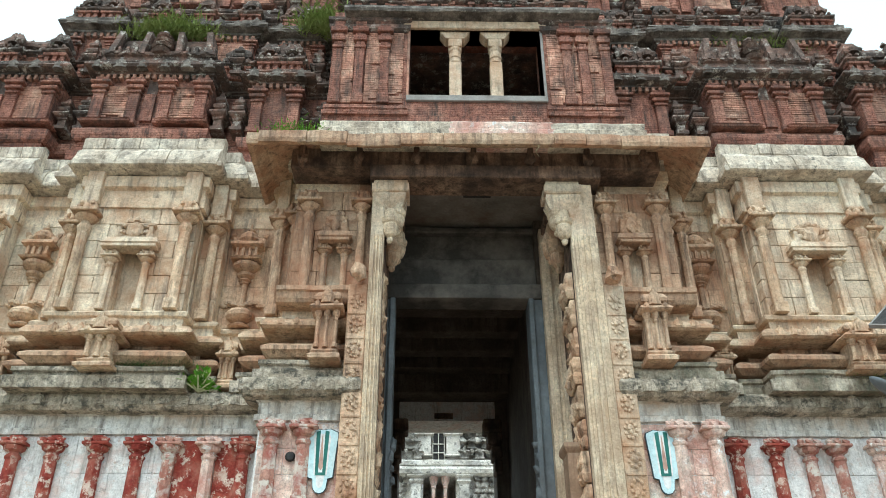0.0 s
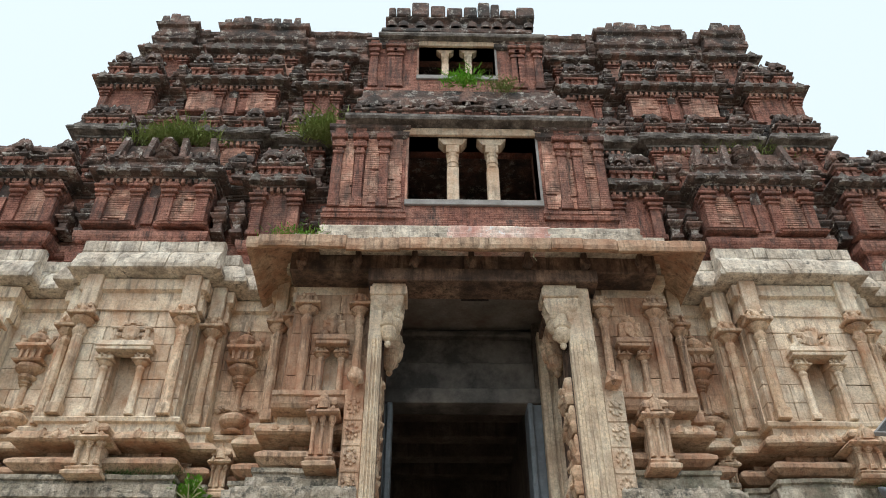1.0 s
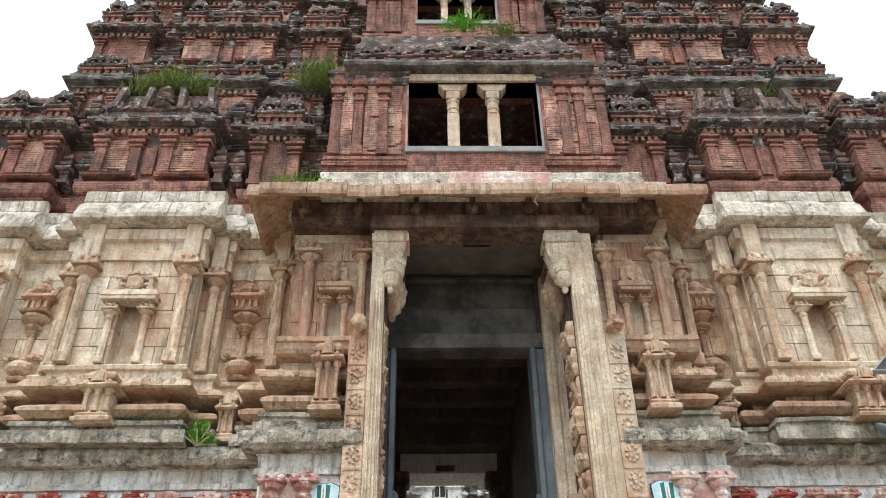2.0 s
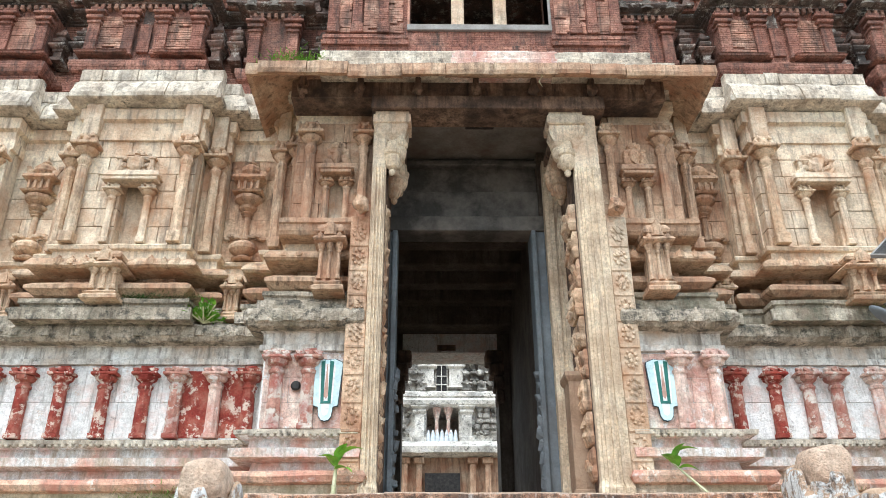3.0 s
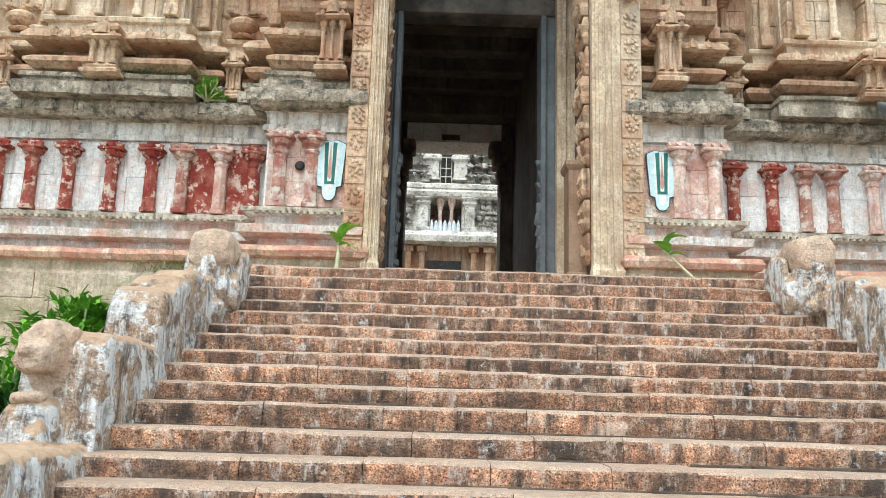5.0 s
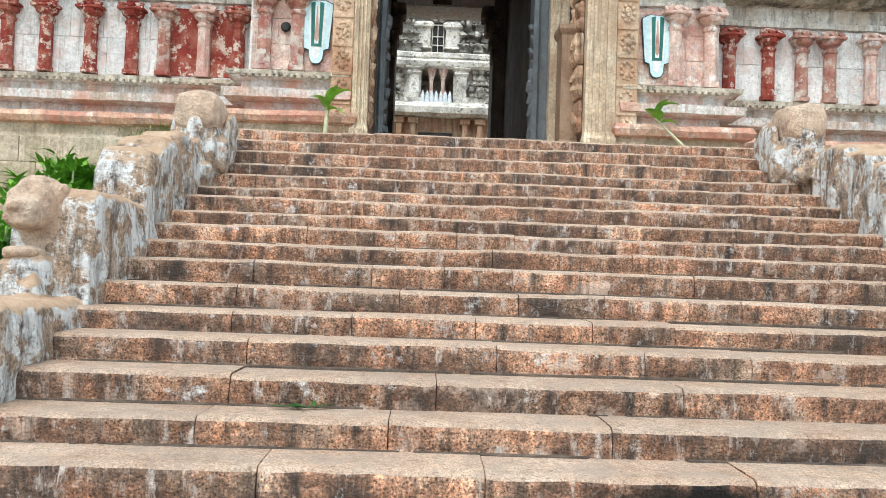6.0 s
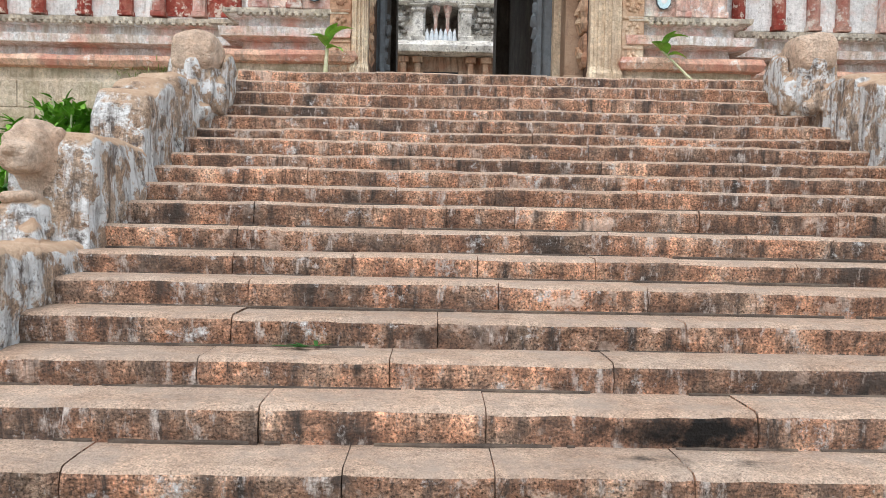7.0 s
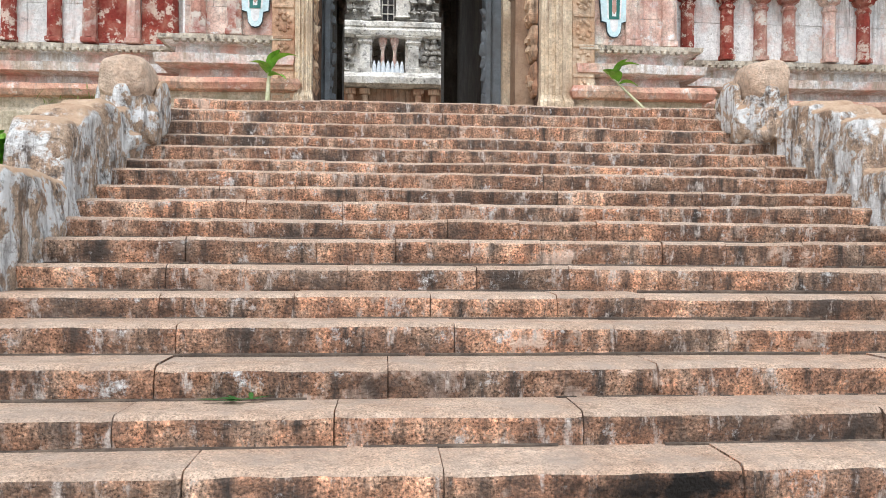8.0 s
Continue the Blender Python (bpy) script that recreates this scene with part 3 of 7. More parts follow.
for s in (-1, 1):
    pl = side(PLINTH, s)
    swept("foundation", pl, BASE_PROFILE, BASEWALL, "mossy plain stone foundation courses")
    swept("torus_moulding", pl, MOULD_PROFILE, ORANGE, "ochre washed rounded moulding", rough=0.02)
    swept("base_band", pl, BAND_PROFILE, STRIPE, "red and white striped base band")
    drip = swept("drip_ledge", pl, DRIP_PROFILE, GREY, "scalloped grey drip ledge")
    plinth_wall = swept("plinth_wall", pl, WASH_PROFILE, LIME, "flaking whitewashed plinth wall")
    swept("frieze", pl, FRIEZE_PROFILE, WORNWASH, "stained whitewashed stone frieze")
    swept("carved_ledge", pl, LEDGE_PROFILE, LEDGE, "weathered carved stone ledge", rough=0.03)
    # carved bosses along the ledges, scalloped lip under the drip ledge
    for name, zc, count, w, mm in (("carved_boss", 5.98, 15, 0.16, LEDGE), ("scallop", 4.2, 70, 0.045, GREY)):
        bm = bmesh.new()
        if name == "carved_boss":
            arch_plate(bm, 0, -0.035, 0.0, 0.1, 0.1)
            for q in (-1, 1):
                blob(bm, (q * 0.16, -0.01, -0.03), (0.08, 0.035, 0.05), 2, 0.4, 7)
                blob(bm, (q * 0.24, -0.01, 0.02), (0.05, 0.03, 0.045), 1, 0.4, 7)
        else:
            lathe(bm, 0, 0, [(0.02, -0.035), (0.045, -0.02), (0.045, 0.02), (0.03, 0.03)], 8)
        unit = None
        for k in range(count):
            d = 3.75 + (7.3 / count) * (k + 0.5)
            yy = 12.12 if name == "carved_boss" else 12.17
            if unit is None:
                unit = part(name, bm, mm, drip if name == "scallop" else gate)
                unit.location = (ax(d, s), yy, zc)
            else:
                again(unit, ax(d, s), yy, zc, (RNG.uniform(0.8, 1.2),) * 3 if name == "carved_boss" else (1, 1, 1))
        if name == "carved_boss":
            for d in (2.4, 2.75, 3.1, 3.45):
                again(unit, ax(d, s), 11.42, zc, (1.1, 1, 1.1))
        else:
            for k in range(13):
                again(unit, ax(2.3 + 0.1 * k, s), 11.47, zc)
    # foundation blocks in front of the earth
    block_wall(ax(3.5, s) if s > 0 else ax(9.5, s), ax(9.5, s) if s > 0 else ax(3.5, s), 12.085, 0.1, 2.1, 3.3, 0.4, 1.3, BASEWALL, gate, seed=5 + s)

def pilaster_mesh(name, h, w, material, parent, label="", lower=0.0, bracket=True):
    """A half-engaged temple pilaster: foot, shaft, ringed pot capital, abacus and bracket."""
    bm = bmesh.new()
    r = w / 2
    box(bm, -r * 1.15, r * 1.15, -r * 1.15, r * 1.3, 0, 0.09 * h, 0.01)
    lathe(bm, 0, 0, [(r * 1.02, 0.09 * h), (r * 0.98, 0.12 * h), (r * 0.92, 0.68 * h), (r * 1.0, 0.69 * h), (r * 0.85, 0.705 * h), (r * 1.0, 0.72 * h), (r * 1.22, 0.745 * h),
                     (r * 1.25, 0.765 * h), (r * 0.95, 0.785 * h), (r * 0.9, 0.80 * h), (r * 1.7, 0.83 * h), (r * 2.1, 0.85 * h), (r * 1.6, 0.868 * h), (r * 1.7, 0.872 * h)], 8, math.pi / 8, rough=0.004)
    box(bm, -r * 2.4, r * 2.4, -r * 2.2, r * 1.4, 0.872 * h, 0.90 * h, 0.012)
    if bracket:
        box(bm, -r * 0.95, r * 0.95, -r * 0.95, r * 1.4, 0.905 * h, 1.0 * h, 0.01)
        for q in (-1, 1):
            blob(bm, (q * r * 1.35, -r * 0.8, 0.94 * h), (r * 0.7, r * 0.8, 0.045 * h), 1, 0.35)
            blob(bm, (q * r * 1.0, -r * 1.1, 0.975 * h), (r * 0.5, r * 0.6, 0.03 * h), 1, 0.35)
        blob(bm, (0, -r * 1.2, 0.94 * h), (r * 0.7, r * 0.5, 0.04 * h), 1, 0.25)
    return part(name, bm, material, parent, label)


def red_pilaster(name, h, w, material, parent, label=""):
    bm = bmesh.new()
    r = w / 2
    box(bm, -r * 1.08, r * 1.08, -r * 0.9, r * 1.2, 0, 0.07 * h, 0.01)
    lathe(bm, 0, 0, [(r, 0.07 * h), (r * 0.96, 0.68 * h), (r * 1.15, 0.70 * h), (r * 1.2, 0.73 * h), (r * 0.95, 0.75 * h), (r * 0.9, 0.78 * h), (r * 1.5, 0.81 * h), (r * 1.75, 0.86 * h),
                     (r * 1.6, 0.875 * h)], 8, math.pi / 8, rough=0.006)
    box(bm, -r * 2.0, r * 2.0, -r * 1.7, r * 1.2, 0.872 * h, 0.915 * h, 0.012)
    for q in (-1.3, 0, 1.3):
        blob(bm, (q * r, -r * 0.9, 0.945 * h), (r * 0.75, r * 0.6, 0.045 * h), 1, 0.25)
    box(bm, -r * 1.0, r * 1.0, -r * 0.6, r * 1.2, 0.91 * h, 1.02 * h, 0.01)
    return part(name, bm, material, parent, label)


left_red = [(-7.55, 0), (-6.92, 0), (-6.39, 0), (-5.80, 0), (-5.12, 0), (-4.49, 0), (-4.0, 1), (-3.39, 2), (-2.86, 0)]
right_red = [(4.80, 0), (5.42, 0), (5.95, 1), (6.40, 1), (7.05, 2), (7.6, 0), (8.2, 0)]
units = {}
for xs in (left_red, right_red):
    for x, m in xs:
        key = ("painted_pilaster", m)
        mm = (REDPAINT, FADED, PINK)[m]
        if key not in units:
            units[key] = red_pilaster("painted_pilaster", 1.12, 0.2, mm, gate, ("flaking dark red pilaster", "pilaster with half-lost red paint", "bare pinkish pilaster")[m])
            units[key].location = (x, 12.33, 4.33)
        else:
            again(units[key], x, 12.33, 4.33)
# wing pilasters stand out of the wing fronts
wing_p = None
for x, m in ((-2.32, 1), (-1.84, 1), (3.72, 2), (4.25, 2)):
    if wing_p is None:
        wing_p = red_pilaster("wing_pilaster", 1.2, 0.21, FADED, gate, "faded red wing pilaster")
        wing_p.location = (x, 11.64, 4.31)
        wing_q = red_pilaster("wing_pilaster", 1.2, 0.21, PINK, gate, "pinkish wing pilaster")
        wing_q.location = (3.72, 11.64, 4.31)
    elif m == 1:
        again(wing_p, x, 11.64, 4.31)
    elif x > 4:
        again(wing_q, x, 11.64, 4.31)
# red-painted panels and wash blocks of the plinth wall
for x0, x1, mm, nm in ((-3.92, -3.48, REDPAINT, "dark red panel"), (-3.30, -2.95, REDPAINT, "dark red panel")):
    bm = bmesh.new()
    box(bm, x0, x1, 12.385, 12.42, 4.36, 5.42, 0.006)
    part("painted_panel", bm, mm, gate, nm)
block_wall(-8.4, -3.95, 12.385, 0.05, 4.34, 5.48, 0.5, 0.7, LIME, plinth_wall, "wash_block", seed=21, face=0.006)
block_wall(4.45, 9.0, 12.385, 0.05, 4.34, 5.48, 0.5, 0.7, LIME, plinth_wall, "wash_block", seed=22, face=0.006)
block_wall(-2.52, -1.28, 11.685, 0.05, 4.34, 5.48, 0.36, 0.6, PINK, plinth_wall, "wash_block", seed=23, face=0.006)
block_wall(3.14, 4.39, 11.685, 0.05, 4.34, 5.48, 0.36, 0.6, PINK, plinth_wall, "wash_block", seed=24, face=0.006)

# --- main storey: base mouldings, walls, entablature ---
MAIN = [(2.22, 13.2), (2.22, 11.9), (3.3, 11.9), (3.3, 12.4), (3.75, 12.4), (3.75, 12.9), (4.55, 12.9), (4.55, 12.6), (4.95, 12.6), (4.95, 12.2), (7.1, 12.2), (7.1, 12.6), (7.5, 12.6), (7.5, 12.9),
        (8.5, 12.9), (8.5, 12.5), (10.4, 12.5), (10.4, 12.9), (11.0, 12.9), (11.0, 12.6), (11.7, 12.6), (11.7, 21.0)]
WALL = [(d, 12.45 if (y == 12.2 and 4.9 < d < 7.2) else y) for d, y in MAIN]
LOW_PROFILE = [(0.34, 6.10), (0.34, 6.30), (0.24, 6.33), (0.24, 6.38), (0.28, 6.40), (0.28, 6.47), (0.06, 6.49), (0.04, 6.57)]
KUMUDA = [(0.0, 6.57), (0.14, 6.58), (0.27, 6.66), (0.27, 6.72), (0.16, 6.80), (0.0, 6.81)]
NECK = [(-0.1, 6.79), (-0.16, 6.81), (-0.16, 7.0), (-0.08, 7.03)]
KAPOTA = [(-0.1, 7.01), (0.27, 7.02), (0.32, 7.05), (0.31, 7.1), (0.24, 7.19), (0.10, 7.26), (0.04, 7.28)]
SOCLE = [(0.04, 7.28), (0.04, 7.42), (0.11, 7.44), (0.13, 7.50), (0.08, 7.54), (0.0, 7.56)]
ENTAB = [(0.0, 9.62), (0.05, 9.63), (0.05, 9.84), (0.01, 9.86), (0.01, 10.02), (0.09, 10.06), (0.09, 10.28), (0.05, 10.32)]
CORNICE = [(0.05, 10.33), (0.28, 10.37), (0.32, 10.39), (0.33, 10.47), (0.29, 10.50), (0.26, 10.62), (0.20, 10.76), (0.12, 10.84), (0.08, 10.90)]
COPING = [(0.05, 10.90), (0.07, 10.93), (0.07, 11.16), (0.02, 11.2)]
for s in (-1, 1):
    mp = side(MAIN, s)
    swept("base_course", mp, LOW_PROFILE, LEDGE if s < 0 else MOSSY, "grey weathered base course" if s < 0 else "dark mossy weathered base course", rough=0.025)
    swept("roll_moulding", mp, KUMUDA, RUST, "rounded stained roll moulding")
    swept("shadow_neck", mp, NECK, RUST, "recessed reddish neck")
    swept("eave_moulding", mp, KAPOTA, TAN, "curved eave-like base moulding", rough=0.02)
    swept("wall_socle", mp, SOCLE, STONE)
    wall = swept("storey_wall", side(WALL, s), [(0.0, 7.5), (0.0, 9.64)], STONE, "jointed pale stone storey wall")
    swept("entablature", mp, ENTAB, STONE, "plain stone entablature")
    swept("cornice", mp, CORNICE, GREY, "heavy lichen-grey stone cornice", rough=0.012)
    # single cornice and coping stones, a hair proud of the core
    for (xa, ya), (xb, yb) in zip(mp, mp[1:]):
        if ya != yb or xb - xa < 0.7:
            continue
        rng = random.Random(int(xa * 100))
        for prof, grow, nm, mean in ((CORNICE, 0.012, "cornice_stone", 0.6), (COPING, 0.012, "coping_stone", 0.34)):
            x = xa - 0.25
            while x < xb + 0.2:
                e = min(x + mean * rng.uniform(0.7, 1.3), xb + 0.25)
                if xb + 0.25 - e < 0.2:
                    e = xb + 0.25
                g = grow + rng.uniform(0, 0.025)
                bm = bmesh.new()
                lowered = rng.uniform(-0.012, 0.012)
                sweep(bm, [(x + 0.006, ya), (e - 0.006, ya)], [(o + g, z + lowered) for o, z in prof], 0.14, 0.012, inner=0.12)
                part(nm, bm, GREY, gate)
                x = e
    bm = bmesh.new()
    arch_plate(bm, 0, -0.02, 0.0, 0.075, 0.1)
    fringe = None
    for d0, d1, yy in ((2.3, 3.3, 11.9), (4.95, 7.1, 12.2), (8.5, 10.4, 12.5)):
        n = int((d1 - d0) / 0.21)
        for k in range(n + 1):
            x, size = ax(d0 + (d1 - d0) * k / n, s), RNG.uniform(0.7, 1.15)
            if RNG.random() < 0.2:
                continue
            if fringe is None:
                fringe = part("eave_arch", bm, TAN, gate, "small worn arch on the base eave")
                fringe.location = (x, yy - 0.29, 7.12)
            else:
                again(fringe, x, yy - 0.29 + RNG.uniform(-0.01, 0.02), 7.12, (size, 1, size))
    swept("coping", mp, COPING, GREY, "row of pale carved coping stones", rough=0.012)
    # jointed blocks: bay with its niche, recesses, wing
    xa, xb = sorted((ax(4.97, s), ax(7.08, s)))
    xc = ax(6.02, s)
    block_wall(xa, xb, 12.2, 0.26, 7.56, 9.64, 0.36, 0.62, STONE, wall, holes=[(xc - 0.2, xc + 0.2, 7.56, 8.72)], seed=31 + s)
    for d0, d1, yy, mm in ((3.3, 3.75, 12.4, RUST), (3.75, 4.55, 12.9, RUST), (4.55, 4.95, 12.6, TAN), (7.1, 7.5, 12.6, TAN), (7.5, 8.5, 12.9, STONE), (8.5, 10.4, 12.5, STONE)):
        xa, xb = sorted((ax(d0, s), ax(d1, s)))
        block_wall(xa, xb, yy - 0.03, 0.05, 7.56, 9.64, 0.38, 0.55, mm, wall, seed=int(d0 * 10) + s)
    xa, xb = sorted((ax(1.92, s), ax(3.28, s)))
    xw = ax(2.55, s)
    block_wall(xa, xb, 11.78, 0.14, 7.72, 9.75, 0.42, 0.5, RUST, wall, holes=[(xw - 0.12, xw + 0.12, 7.72, 8.6)], seed=61 + s)
    # pilasters
    for d, yy, w, mm in ((5.13, 12.1, 0.2, TAN), (6.92, 12.1, 0.2, TAN), (4.72, 12.5, 0.18, TAN), (7.32, 12.5, 0.18, TAN), (3.62, 12.3, 0.17, RUST), (3.32, 12.12, 0.17, RUST),
                         (8.7, 12.42, 0.2, TAN), (10.2, 12.42, 0.2, TAN), (3.02, 11.7, 0.18, RUST), (2.12, 11.7, 0.16, RUST)):
        key = ("wall_pilaster", w, mm.name)
        if key not in units:
            units[key] = pilaster_mesh("wall_pilaster", 2.14, w, mm, wall, "octagonal stone pilaster with ringed capital")
            units[key].location = (ax(d, s), yy, 7.54)
        else:
            again(units[key], ax(d, s), yy, 7.54, parent=wall)
    # entablature blocks over the pilasters
    for d, yy, w in ((5.13, 12.02, 0.3), (6.92, 12.02, 0.3), (4.72, 12.42, 0.26), (7.32, 12.42, 0.26), (3.62, 12.22, 0.22)):
        bm = bmesh.new()
        box(bm, ax(d, s) - w / 2, ax(d, s) + w / 2, yy, yy + 0.3, 9.66, 10.34, 0.015)
        part("entablature_block", bm, STONE, wall)


def niche(parent, x, y, z0, w, h, material, label):
    """A blind niche: two small pillars, a slab and a carved pediment."""
    bm = bmesh.new()
    box(bm, x - w * 0.95, x + w * 0.95, y - 0.26, y + 0.05, z0 + h, z0 + h + 0.06, 0.01)
    sweep(bm, rect(x - w * 0.88, x + w * 0.88, y - 0.20, y + 0.05), [(0.02, z0 + h + 0.06), (0.06, z0 + h + 0.09), (0.02, z0 + h + 0.2), (-0.03, z0 + h + 0.22)], 0.12, 0.008, closed=True)
    slab = part("niche_slab", bm, material, parent, label)
    for q in (-1, 1):
        p = pilaster_mesh("niche_pillar", h, 0.13 if w > 0.4 else 0.11, material, parent)
        p.location = (x + q * w * 0.62, y - 0.06, z0)
    bm = bmesh.new()
    zt = z0 + h + 0.22
    box(bm, x - w * 0.72, x + w * 0.72, y - 0.08, y + 0.05, zt, zt + 0.12, 0.02)
    for q in (-0.55, -0.2, 0.2, 0.55):
        box(bm, x + q * w - 0.04, x + q * w + 0.04, y - 0.11, y + 0.05, zt + 0.1, zt + 0.3, 0.012)
    box(bm, x - w * 0.7, x + w * 0.7, y - 0.13, y + 0.05, zt + 0.28, zt + 0.33, 0.012)
    box(bm, x - w * 0.45, x + w * 0.45, y - 0.09, y + 0.05, zt + 0.33, zt + 0.44, 0.03)
    for i in range(7):
        a = math.pi * i / 6
        blob(bm, (x + math.cos(a) * w * 0.42, y - 0.08, zt + 0.16 + math.sin(a) * 0.26), (0.075, 0.06, 0.07), 1, 0.3)
    blob(bm, (x, y - 0.09, zt + 0.2), (w * 0.3, 0.07, 0.16), 2, 0.3, 5)
    for q in (-1, 1):
        blob(bm, (x + q * w * 0.55, y - 0.08, zt + 0.08), (0.08, 0.06, 0.09), 1, 0.35)
    part("niche_pediment", bm, material, parent, "worn carved pediment")


def pot_pilaster(name, material, parent):
    """A brimming pot, a thin fluted stem, a stack of flared rings and a small pavilion with a pointed top."""
    bm = bmesh.new()
    lathe(bm, 0, 0, [(0.17, 0.0), (0.2, 0.03), (0.13, 0.07), (0.09, 0.1), (0.18, 0.14), (0.25, 0.2), (0.26, 0.26), (0.2, 0.33), (0.1, 0.37), (0.13, 0.4), (0.08, 0.43)], 14, rough=0.012)
    pot = part(name, bm, material, parent, "carved pot pilaster with a small pavilion on top")
    bm = bmesh.new()
    for q in (-1, 1):
        for k in range(4):
            blob(bm, (q * (0.13 + 0.06 * k), -0.08 + 0.02 * k, 0.44 + 0.05 * k - 0.018 * k * k), (0.06, 0.06, 0.05), 1, 0.45, 6)
    tagged(part("leaf_scroll", bm, material, pot), kind="stuff")
    bm = bmesh.new()
    lathe(bm, 0, 0, [(0.06, 0.42), (0.055, 0.86), (0.09, 0.88), (0.07, 0.91), (0.12, 0.94), (0.08, 0.98), (0.15, 1.02), (0.17, 1.06), (0.1, 1.1), (0.19, 1.15), (0.25, 1.2), (0.26, 1.25), (0.14, 1.28), (0.14, 1.33)], 10, rough=0.008)
    part("stem", bm, material, pot)
    bm = bmesh.new()
    sweep(bm, rect(-0.2, 0.2, -0.18, 0.12), [(0.05, 1.3), (0.08, 1.33), (0.02, 1.37), (-0.03, 1.38), (-0.03, 1.54), (0.04, 1.57), (0.09, 1.59), (0.08, 1.64), (0.0, 1.7), (-0.05, 1.72)], 0.1, 0.01, closed=True)
    part("pavilion", bm, material, pot)
    for x in (-0.17, -0.06, 0.06, 0.17):
        bm = bmesh.new()
        box(bm, x - 0.025, x + 0.025, -0.2, -0.13, 1.38, 1.55, 0.006)
        part("colonnette", bm, material, pot)
    bm = bmesh.new()
    lathe(bm, 0, -0.04, [(0.15, 1.7), (0.2, 1.76), (0.19, 1.84), (0.13, 1.91), (0.06, 1.95), (0.08, 1.98), (0.03, 2.03), (0.015, 2.14)], 10, rough=0.015)
    part("dome", bm, material, pot)
    for q in (-1, 1):
        bm = bmesh.new()
        blob(bm, (q * 0.23, -0.1, 1.72), (0.07, 0.07, 0.12), 1, 0.4, 5)
        blob(bm, (q * 0.29, -0.08, 1.84), (0.045, 0.05, 0.07), 1, 0.4, 5)
        part("side_horn", bm, material, pot)
    return pot


def base_shrine(name, material, parent, tall=1.0):
    """A stubby pillared pavilion that breaks the base mouldings: flared foot, three pillars, eave and arched gable."""
    bm = bmesh.new()
    sweep(bm, rect(-0.2, 0.2, -0.13, 0.3), [(0.09, 0), (0.1, 0.05), (0.04, 0.09), (0.06, 0.12), (0.0, 0.16), (-0.03, 0.19), (-0.03, 0.53 * tall)], 0.2, 0.006, closed=True)
    base = part(name, bm, material, parent, "small carved pavilion of pale stone")
    for x in (-0.17, 0, 0.17):
        bm = bmesh.new()
        lathe(bm, x, -0.12, [(0.055, 0.18), (0.055, 0.23), (0.038, 0.25), (0.036, 0.42 * tall), (0.055, 0.44 * tall), (0.04, 0.46 * tall), (0.075, 0.5 * tall), (0.075, 0.54 * tall)], 8, math.pi / 8)
        part("pillar", bm, material, base)
    z = 0.53 * tall
    bm = bmesh.new()
    sweep(bm, rect(-0.2, 0.2, -0.15, 0.3), [(0.0, z), (0.09, z + 0.015), (0.12, z + 0.04), (0.08, z + 0.09), (0.0, z + 0.12), (0.0, z + 0.15), (0.05, z + 0.17), (0.06, z + 0.22), (0.0, z + 0.3), (-0.1, z + 0.34)], 0.08, 0.012, closed=True)
    part("eave", bm, material, base)
    bm = bmesh.new()
    arch_plate(bm, 0, -0.22, z + 0.2, 0.12, 0.2)
    part("gable", bm, material, base)
    for q in (-1, 1):
        bm = bmesh.new()
        arch_plate(bm, q * 0.18, -0.25, z + 0.08, 0.05, 0.12)
        part("eave_arch", bm, material, base)
    return base


for s in (-1, 1):
    niche(gate, ax(6.02, s), 12.2, 7.56, 0.5, 1.14, STONE, "flat niche slab")
    niche(gate, ax(2.55, s), 11.78, 7.74, 0.27, 0.86, RUST, "flat niche slab")
pot = pot_pilaster("pot_pilaster", RUST, gate)
pot.location = (ax(4.15, -1), 12.84, 7.55)
again(pot, ax(4.15, 1), 12.84, 7.55)
pot2 = pot_pilaster("pot_pilaster", TAN, gate)
pot2.location = (ax(7.95, -1), 12.84, 7.55)
again(pot2, ax(7.95, 1), 12.84, 7.55)
bs = base_shrine("base_pavilion", TAN, gate)
bs.location = (ax(6.02, -1), 11.86, 6.38)
again(bs, ax(6.15, 1), 11.86, 6.38)
again(bs, ax(4.15, -1), 12.55, 6.3, (0.6, 0.8, 1.0))
again(bs, ax(4.15, 1), 12.55, 6.3, (0.6, 0.8, 1.0))
again(bs, ax(7.95, -1), 12.55, 6.3, (0.7, 0.8, 1.0))
again(bs, ax(7.95, 1), 12.55, 6.3, (0.7, 0.8, 1.0))
wing_s = base_shrine("wing_pavilion", RUST, gate, 1.35)
wing_s.location, wing_s.scale = (-1.60, 11.46, 6.36), (0.82, 1, 1.12)
again(wing_s, 3.55, 11.46, 6.36, (0.82, 1, 1.12))
